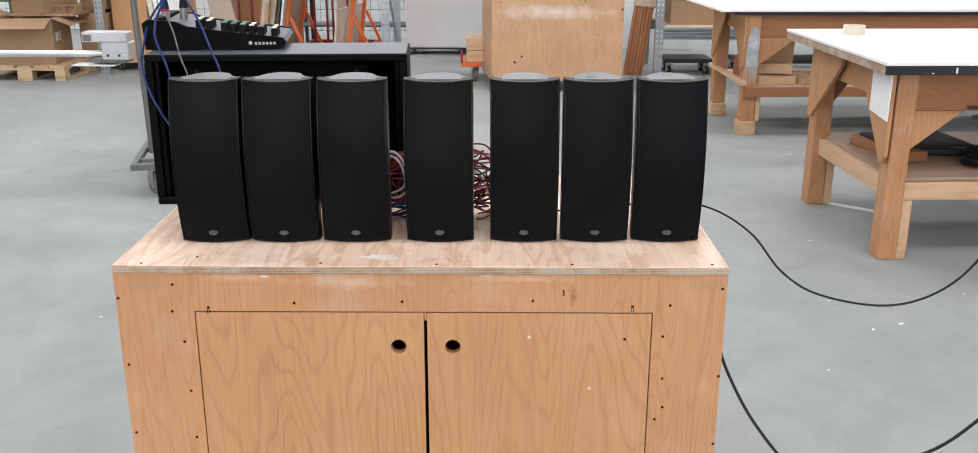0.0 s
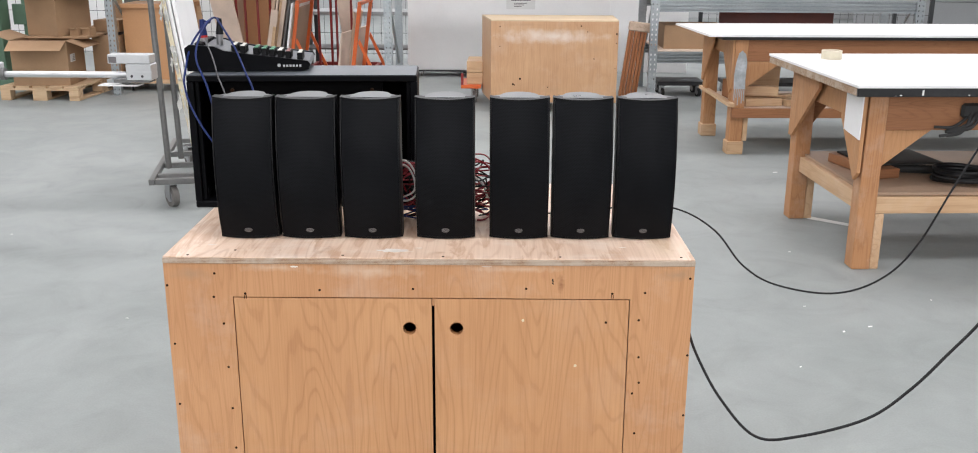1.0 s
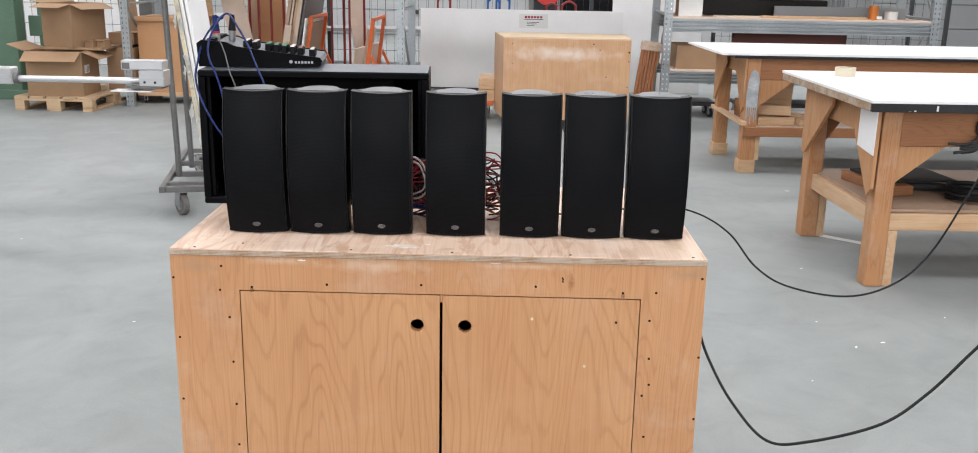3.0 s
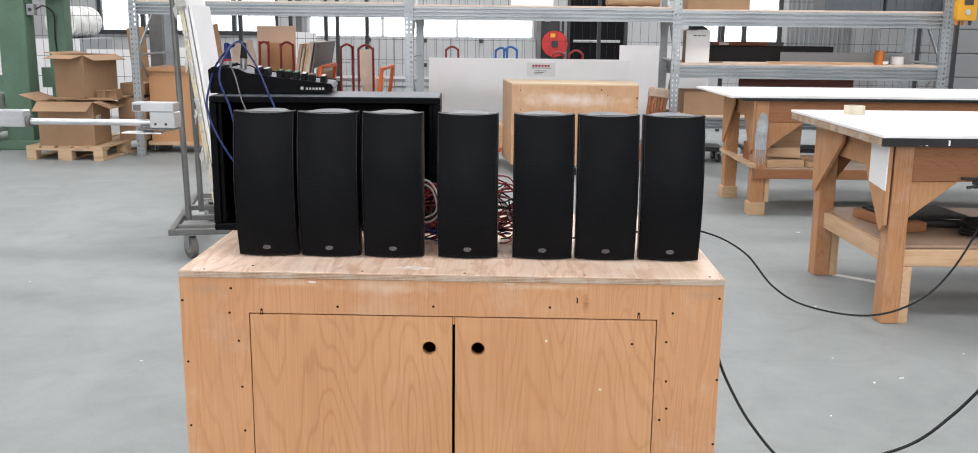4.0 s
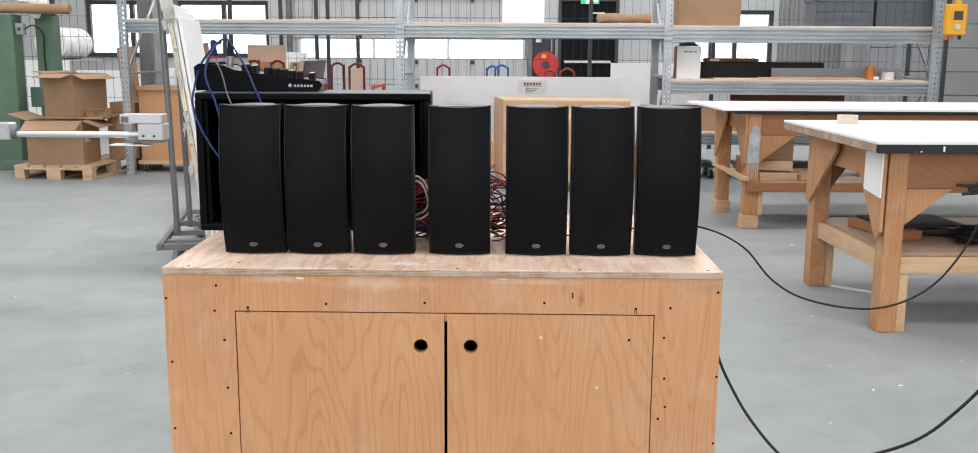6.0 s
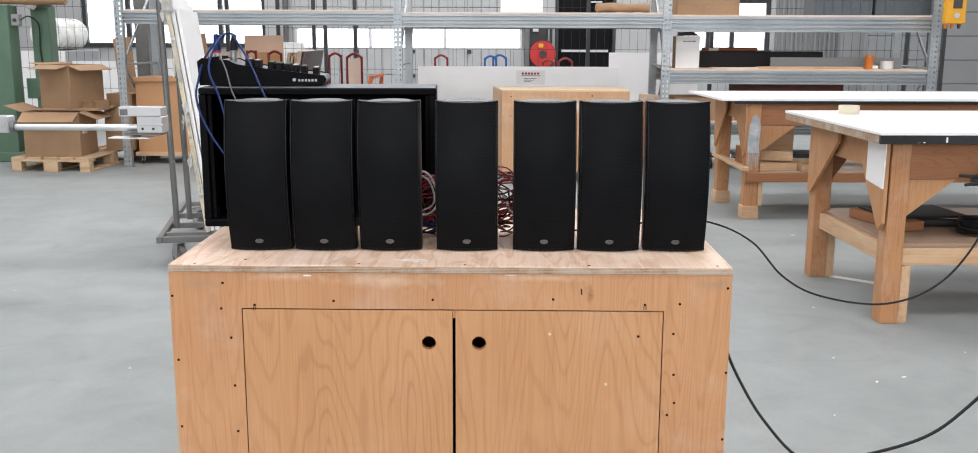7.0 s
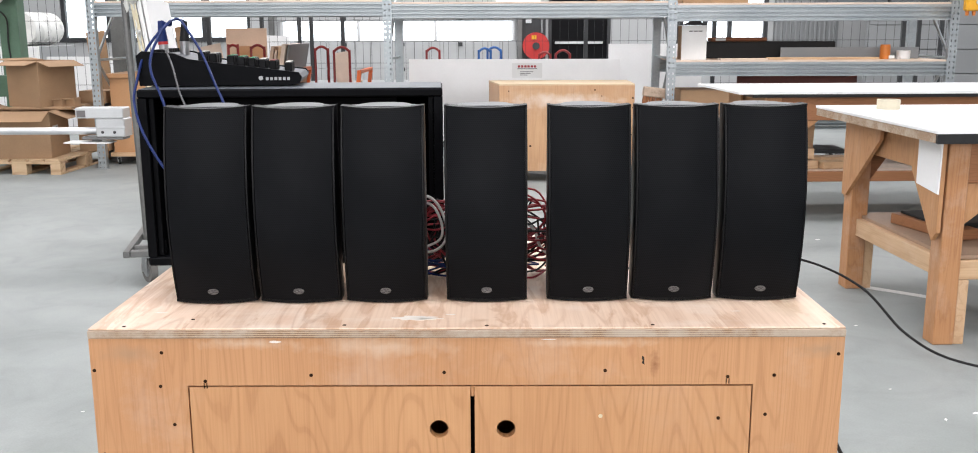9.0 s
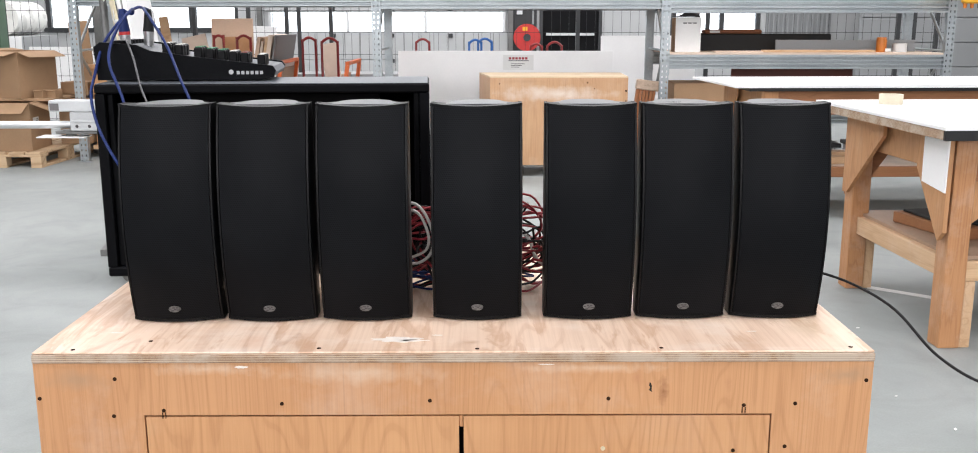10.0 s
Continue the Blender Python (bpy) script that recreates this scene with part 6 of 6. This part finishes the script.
# tall dark posts standing behind the rack
for k, (x, h) in enumerate(((-2.42, 2.6), (-2.05, 2.6), (-1.93, 2.6), (-1.62, 2.6), (-2.95, 2.6), (4.02, 2.6), (4.24, 2.6))):
    p = thing("steel_post", "dark perforated steel post behind the rack", "post", "steel posts", m=pose(x * 1.223, 12.1, 0))
    boxpart("post", (-0.022, 0.022, -0.022, 0.022, 0.006, h), FRAME_DARK, p)
    boxpart("base_plate", (-0.07, 0.07, -0.07, 0.07, 0, 0.006), FRAME_DARK, p)

# ---- wire fence ----


def fence(x0, x1, y, h, label):
    f = thing("wire_fence", label, "fence", "wire fences", m=pose(0, y, 0))
    x = x0
    while x < x1 - 0.1:
        b = min(x + 2.4, x1)
        boxpart("post", (x - 0.025, x + 0.025, -0.025, 0.025, 0, h + 0.06), FRAME_DARK, f)
        bm = bmesh.new()
        n = int((b - x) / 0.105)
        for k in range(1, n):
            xx = x + (b - x) * k / n
            box(bm, xx - 0.0018, xx + 0.0018, 0.003, 0.0065, 0.08, h)
        z = 0.1
        while z < h + 0.01:
            box(bm, x + 0.026, b - 0.026, -0.0022, 0.0022, z - 0.0025, z + 0.0025)
            z += 0.27
        tagged(part("mesh", bm, FENCE, f), kind="stuff")
        x = b
    boxpart("post", (x1 - 0.025, x1 + 0.025, -0.025, 0.025, 0, h + 0.06), FRAME_DARK, f)
    return f


fence(-8.6, 2.2, 12.75, 2.35, "dark welded wire mesh fence behind the rack")
fence(2.65, 5.7, 12.9, 2.35, "dark welded wire mesh fence behind the rack")

# ---- pallet with cartons ----


def pallet(m):
    p = thing("euro_pallet", "pale wooden pallet on the concrete floor", "pallet", m=m)
    for x in (0.0, 0.328, 0.70):
        wv = 0.10 if x != 0.328 else 0.145
        boxpart("bottom_board", (x, x + wv, 0, 1.2, 0, 0.022), PALLET, p)
        for y in (0.0, 0.528, 1.10):
            ly = 0.10 if y != 0.528 else 0.145
            boxpart("block", (x, x + wv, y, y + ly, 0.0225, 0.0998), PALLET, p, bevel=0.003)
    for y in (0.0, 0.528, 1.055):
        boxpart("stringer_board", (0, 0.8, y, y + 0.145, 0.100, 0.1215), PALLET, p)
    for x in (0.0, 0.16, 0.33, 0.50, 0.655):
        boxpart("deck_board", (x, x + 0.14, 0, 1.2, 0.122, 0.144), PALLET, p)
    return p


pallet(pose(-4.99, 9.17, 0, 0, 0, -1.5))
carton("open_carton", "large open brown carton on the pallet, flaps folded out", -4.595, 9.46, 0.1445, 0.55, 0.50, 0.445, 5, (-26, None, 20, -22), lab=True, fl=0.19)
st = thing("flat_carton", "flattened brown carton lying under the stacked carton", "carton", "cardboard cartons", m=pose(-4.5, 9.62, 0.5905))
boxpart("sheet", (-0.31, 0.34, -0.20, 0.36, 0, 0.010), CARD, st, bevel=0.002)
boxpart("sheet", (-0.29, 0.33, -0.18, 0.37, 0.0105, 0.0205), CARD_IN, st, bevel=0.002)
carton("open_carton", "open brown carton stacked on another carton, flaps out", -4.555, 9.70, 0.6115, 0.40, 0.46, 0.435, -21, (-14, None, 6, -20), fl=0.15)
carton("open_carton", "brown carton standing at the back of the pallet", -4.145, 10.02, 0.1445, 0.29, 0.42, 0.445, 2, (None, None, 28, None), fl=0.14)
carton("small_carton", "small brown carton on top of the cartons", -4.15, 10.08, 0.615, 0.29, 0.28, 0.115, -8)
for cx, cy in ((-4.315, 9.555), (-4.215, 9.60)):
    carton("small_carton", "small open cardboard tray lying on its side on the cartons", cx, cy, 0.6115, 0.095, 0.11, 0.075, -12, (-8, None, None, None), fl=0.03)
leaning("cardboard_sheet", "sheet of brown cardboard standing behind the cartons", -4.35, -4.15, 10.55, 1.33, CARD, 4, -6)

# cabinet on wheels by the rack
vc = thing("rolling_cabinet", "orange-brown veneer cabinet on wheels beside the rack", "cabinet", m=pose(-3.985, 9.86, 0, 0, 0, 0))
for nm, dims, mt in (("front_panel", (0.03, 0.66, 0.0, 0.018, 0.125, 0.868), VENEER), ("side_panel", (0.03, 0.048, 0.0185, 0.50, 0.125, 0.868), VENEER), ("side_panel", (0.642, 0.66, 0.0185, 0.50, 0.125, 0.868), VENEER), ("back_panel", (0.049, 0.641, 0.482, 0.50, 0.125, 0.868), VENEER), ("top_board", (0.0, 0.69, -0.03, 0.53, 0.869, 0.91), VENEER), ("base_board", (0.0, 0.69, -0.03, 0.53, 0.085, 0.124), PINE_X)):
    boxpart(nm, dims, mt, vc)
for x in (0.06, 0.62):
    for y in (0.03, 0.46):
        caster(vc, x, y, 0.032, 0.022, 0.4, BLACK_RUBBER, plate_z=0.085)
gb = thing("grey_drum", "dark grey plastic drum standing behind the rack post", "drum", m=pose(-4.02, 10.25, 0))
bm = bmesh.new()
for (r0, r1, z0, z1) in ((0.13, 0.15, 0.0, 0.1), (0.15, 0.15, 0.1, 0.58), (0.15, 0.10, 0.58, 0.66)):
    rod(bm, (0, 0, z0), (0, 0, z1), r0, 24, r1)
part("drum_body", bm, DARKBOARD, gb, smooth=True)
rodpart("lid", (0, 0, 0.661), (0, 0, 0.70), 0.07, DARKBOARD, gb, seg=20)

# ---- wheeled board rack with wrapped boards ----


def film_ribbon(name, parent, h, r):
    """Crumpled film along an upright edge: a ragged strip of folds, with loose flaps and a bunched top."""
    bm = bmesh.new()
    n, k = 70, 5
    flare = [0.004 + 0.022 * max(0.0, noise.noise((0.0, 3.1, j * 0.21))) + (0.018 if j > n - 8 else 0.0) for j in range(n + 1)]
    rows = []
    for j in range(n + 1):
        z = (h + 0.05) * j / n
        rows.append([])
        for i in range(k + 1):
            a = math.pi * (0.15 + 1.2 * i / k)
            p = Vector((0.010 - flare[j] * 1.5 * math.cos(a), -0.006 - flare[j] * math.sin(a), z))
            rows[-1].append(bm.verts.new(p + noise.noise_vector(p * 45) * 0.009))
    for a, b in zip(rows, rows[1:]):
        for i in range(k):
            bm.faces.new((a[i], a[i + 1], b[i + 1], b[i]))
    for z in (h * 0.36, h * 0.52, h * 0.74, h * 0.97, h * 1.01):
        w, d = r.uniform(0.012, 0.028), r.uniform(0.04, 0.08)
        g = [[bm.verts.new(Vector((-0.004 - w * u / 3, -0.012 + 0.004 * v, z - d * v / 3 - 0.02 * u)) + noise.noise_vector((u * 1.3, v * 1.1, z * 20)) * 0.012) for u in range(4)] for v in range(4)]
        for v in range(3):
            for u in range(3):
                bm.faces.new((g[v][u], g[v][u + 1], g[v + 1][u + 1], g[v + 1][u]))
    bmesh.ops.solidify(bm, geom=bm.faces[:], thickness=0.0012)
    return part(name, bm, FILM, parent, "crumpled milky stretch film")


MC = pose(-2.02, 5.13, 0, 0, 0, 12.5)
ct = thing("board_cart", "grey steel tube cart on casters with tall uprights", "cart", m=MC)
for dims in ((0, 0.035, 0, 1.3, 0.15, 0.185), (0.62, 0.655, 0, 1.3, 0.15, 0.185)):
    boxpart("side_rail", dims, ZINC_TUBE, ct, bevel=0.003)
for y in (0.0, 0.14, 0.45, 0.80, 1.262):
    boxpart("cross_rail", (0.036, 0.619, y, y + (0.05 if y == 0 else 0.034), 0.151, 0.184), ZINC_TUBE, ct, bevel=0.003)
for y, x0 in ((0.30, 0.085), (0.58, 0.13)):
    rodpart("upright_tube", (x0, y, 0.186), (x0 - 0.03, y, 1.62), 0.0185, ZINC_TUBE, ct)
rodpart("top_tube", (0.055, 0.30, 1.63), (0.10, 0.58, 1.63), 0.0185, ZINC_TUBE, ct)
for x, y in ((0.12, 0.07), (0.54, 0.07), (0.12, 1.2), (0.54, 1.2)):
    caster(ct, x, y, 0.065, 0.036, 0.55, plate_z=0.149)
for k, (dx, mt, h) in enumerate(((0.0, WHITE_BOARD, 1.40), (0.024, WHITE_BOARD, 1.36), (0.05, WHITE_BOARD, 1.32))):
    o = thing("wrapped_board", "white board on edge in the cart, taped and film-wrapped", "board", "boards in the cart", m=MC @ pose(0.275 + dx, 0.12, 0.187, 0, -7.0, 0))
    boxpart("sheet", (0, 0.020, 0.02 * k, 1.05, 0, h), mt, o, bevel=0.002)
    if k == 0:
        bm = bmesh.new()
        n = 26
        rr = random.Random(21)
        for j in range(n):
            z0, z1 = h * j / n, h * (j + 1) / n
            w = 0.002 + 0.002 * rr.random()
            box(bm, -w, 0.021 + w * 0.5, -0.007 - 0.003 * rr.random(), -0.001, z0, z1 + 0.001, bevel=0.001)
        part("masking_edge", bm, YELLOW_TAPE, o, "yellowed masking paper along the edge")
        film_ribbon("film_wrap", o, h, rr)
        boxpart("tape_band", (-0.0012, 0.0212, 0.01, 0.75, h - 0.24, h - 0.17), WALL_GREY, o, "grey tape round the board", bevel=0.0004)

# ---- long clamp bar in front of the pallet ----
bar = thing("aluminium_clamp", "long aluminium bar clamp with a sliding jaw, on a side support", "clamp")
BY = 4.6
boxpart("sleeve", (-4.3, -2.535, BY - 0.04, BY + 0.04, 0.850, 0.937), ALU, bar, bevel=0.006)
boxpart("sleeve_rib", (-4.3, -2.545, BY - 0.045, BY - 0.0402, 0.885, 0.902), ALU, bar, bevel=0.001)
rodpart("collar", (-2.545, BY, 0.878), (-2.515, BY, 0.878), 0.032, ZINC_TUBE, bar)
rodpart("bar", (-2.54, BY, 0.877), (-1.86, BY, 0.879), 0.0165, ALU, bar)
boxpart("jaw_top", (-1.952, -1.732, BY - 0.045, BY + 0.04, 0.940, 0.988), ALU, bar, bevel=0.004)
boxpart("jaw_window", (-1.945, -1.905, BY - 0.0462, BY - 0.0452, 0.945, 0.976), DARKBOARD, bar, bevel=0)
boxpart("jaw_block", (-1.86, -1.728, BY - 0.05, BY + 0.045, 0.856, 0.9395), ALU, bar, bevel=0.004)
boxpart("jaw_step", (-1.855, -1.722, BY - 0.056, BY - 0.0502, 0.895, 0.902), ALU, bar, bevel=0.001)
boxpart("jaw_foot", (-1.93, -1.74, BY - 0.045, BY + 0.04, 0.843, 0.8555), ZINC_TUBE, bar, bevel=0.002)
boxpart("jaw_plate", (-2.01, -1.80, BY - 0.06, BY + 0.03, 0.826, 0.8315), PAPER, bar, bevel=0.001)
boxpart("plate_stem", (-1.90, -1.86, BY - 0.01, BY + 0.01, 0.832, 0.8425), ZINC_TUBE, bar, bevel=0)
for x in (-1.83, -1.775):
    bm = bmesh.new()
    rod(bm, (x, BY - 0.0515, 0.877), (x, BY - 0.049, 0.877), 0.007, 12)
    part("bolt", bm, INK, bar)
boxpart("support_leg", (-4.2, -4.1, BY - 0.05, BY + 0.05, 0, 0.849), GREEN_PAINT, bar, bevel=0.004)

# ---- green machine at the side ----
gm = thing("green_machine", "green painted steel machine frame with a grey switch box", "machine")
boxpart("post", (-5.60, -5.30, 9.95, 10.15, 0, 1.655), GREEN_PAINT, gm, bevel=0.008)
boxpart("post", (-5.21, -5.01, 10.25, 10.42, 0, 1.66), GREEN_PAINT, gm, bevel=0.008)
boxpart("post", (-6.9, -6.6, 9.95, 10.15, 0, 1.655), GREEN_PAINT, gm, bevel=0.008)
boxpart("cross_beam", (-6.6, -5.60, 10.0, 10.12, 0.62, 0.80), GREEN_PAINT, gm, bevel=0.006)
boxpart("cross_beam", (-5.30, -5.02, 10.22, 10.249, 0.66, 0.88), GREEN_PAINT, gm, bevel=0.006)
boxpart("bed", (-6.6, -5.605, 9.8, 10.3, 0.36, 0.60), ALU, gm, bevel=0.01)
boxpart("bed", (-6.6, -5.605, 9.78, 10.28, 0.20, 0.34), ALU, gm, bevel=0.01)
boxpart("base", (-6.9, -5.0, 9.9, 10.5, 0.0, 0.10), GREEN_PAINT, gm, bevel=0.01)
boxpart("top_bar", (-5.21, -4.95, 10.2, 10.249, 1.64, 1.665), ZINC_TUBE, gm)
sb = boxpart("switch_box", (-5.295, -5.21, 9.99, 10.07, 1.44, 1.56), WALL_GREY, gm, "grey switch box with a dial", bevel=0.006)
rodpart("dial", (-5.25, 9.975, 1.50), (-5.25, 9.989, 1.50), 0.018, INK, sb)
tubepart("flexible_lead", [(-5.215, 10.03, 1.50), (-5.15, 10.1, 1.54), (-5.10, 10.2, 1.45), (-5.12, 10.235, 1.2), (-5.10, 10.235, 0.95)], 0.008, BLACK_RUBBER, gm)
ctb = thing("cardboard_tube", "long brown cardboard tube lying on top of the green machine", "tube")
rodpart("tube", (-7.2, 10.05, 1.735), (-4.72, 10.05, 1.71), 0.052, CARD, ctb, seg=22)
rodpart("end_cap", (-4.7195, 10.05, 1.71), (-4.714, 10.05, 1.71), 0.046, CARD_IN, ctb, seg=22)
fl = thing("crumpled_film", "crumpled white film hanging over the machine top", "film")
bm = bmesh.new()
rr = random.Random(8)
for k in range(16):
    bmesh.ops.create_icosphere(bm, subdivisions=2, radius=rr.uniform(0.03, 0.07), matrix=Matrix.Translation((rr.uniform(-5.32, -5.0), rr.uniform(10.1, 10.3), rr.uniform(1.67, 1.80))))
for v in bm.verts:
    v.co += noise.noise_vector(v.co * 14) * 0.03
part("film", bm, FILM, fl, smooth=True)

# white sheets, film roll behind the fence
for x0, x1, y, h, mt, s in ((-6.35, -5.35, 13.6, 0.98, WHITE_BOARD, 0), (-5.3, -4.45, 13.5, 1.02, WHITE_BOARD, 0), (-7.9, -6.5, 13.7, 1.12, WHITE_BOARD, 0), (-4.4, -3.7, 13.55, 0.78, PAPER, 0), (-3.62, -3.0, 13.5, 1.26, WHITE_BOARD, 2)):
    leaning("white_sheet", "white board stored upright behind the wire fence", x0, x1, y, h, mt, 3, s)
rs = thing("roll_stand", "pale box under the film roll behind the fence", "box", m=pose(-6.95, 14.65, 0))
boxpart("body", (-0.3, 0.3, -0.6, 0.6, 0, 1.115), WALL_GREY, rs, bevel=0.01)
fr = thing("film_roll", "large roll of clear white stretch film behind the fence", "film roll")
rodpart("film", (-6.97, 14.2, 1.357), (-6.99, 15.15, 1.357), 0.241, FILM, fr, seg=36)
rodpart("core", (-6.97, 14.192, 1.357), (-6.99, 15.158, 1.357), 0.05, CARD, fr, seg=20)
pc = thing("brown_board", "small brown board standing beside the film roll", "board", m=pose(-7.0, 14.09, 1.1155))
boxpart("board", (-0.055, 0.055, 0, 0.02, 0, 0.36), MDF, pc)
cm = thing("steel_column", "dark grey steel column standing behind the rack", "column", m=pose(-4.475, 11.55, 0))
boxpart("shaft", (-0.08, 0.08, -0.08, 0.08, 0.0125, 6.79), ZINC_TUBE, cm, bevel=0.006)
boxpart("base_plate", (-0.15, 0.15, -0.15, 0.15, 0, 0.012), ZINC_TUBE, cm)

# yellow hoist control hanging by the rack
hs = thing("hoist_pendant", "yellow hoist control box hanging from its cable", "hoist control")
boxpart("body", (4.1, 4.295, 9.12, 9.20, 1.475, 1.765), HOIST, hs, bevel=0.012)
boxpart("display", (4.165, 4.25, 9.114, 9.1195, 1.62, 1.70), INK, hs, bevel=0.002)
bm = bmesh.new()
rod(bm, (4.205, 9.11, 1.555), (4.205, 9.1195, 1.555), 0.026, 18)
part("gauge", bm, ALU, hs)
for x in (4.125, 4.185, 4.25):
    rodpart("button", (x, 9.16, 1.435), (x, 9.16, 1.475), 0.013, ORANGE_CAN if x < 4.24 else INK, hs, r2=0.018)
rodpart("cable", (4.21, 9.16, 1.765), (4.21, 9.16, 6.8), 0.016, HOIST, hs)
boxpart("yoke", (4.185, 4.235, 9.14, 9.18, 1.7655, 1.85), HOIST, hs)
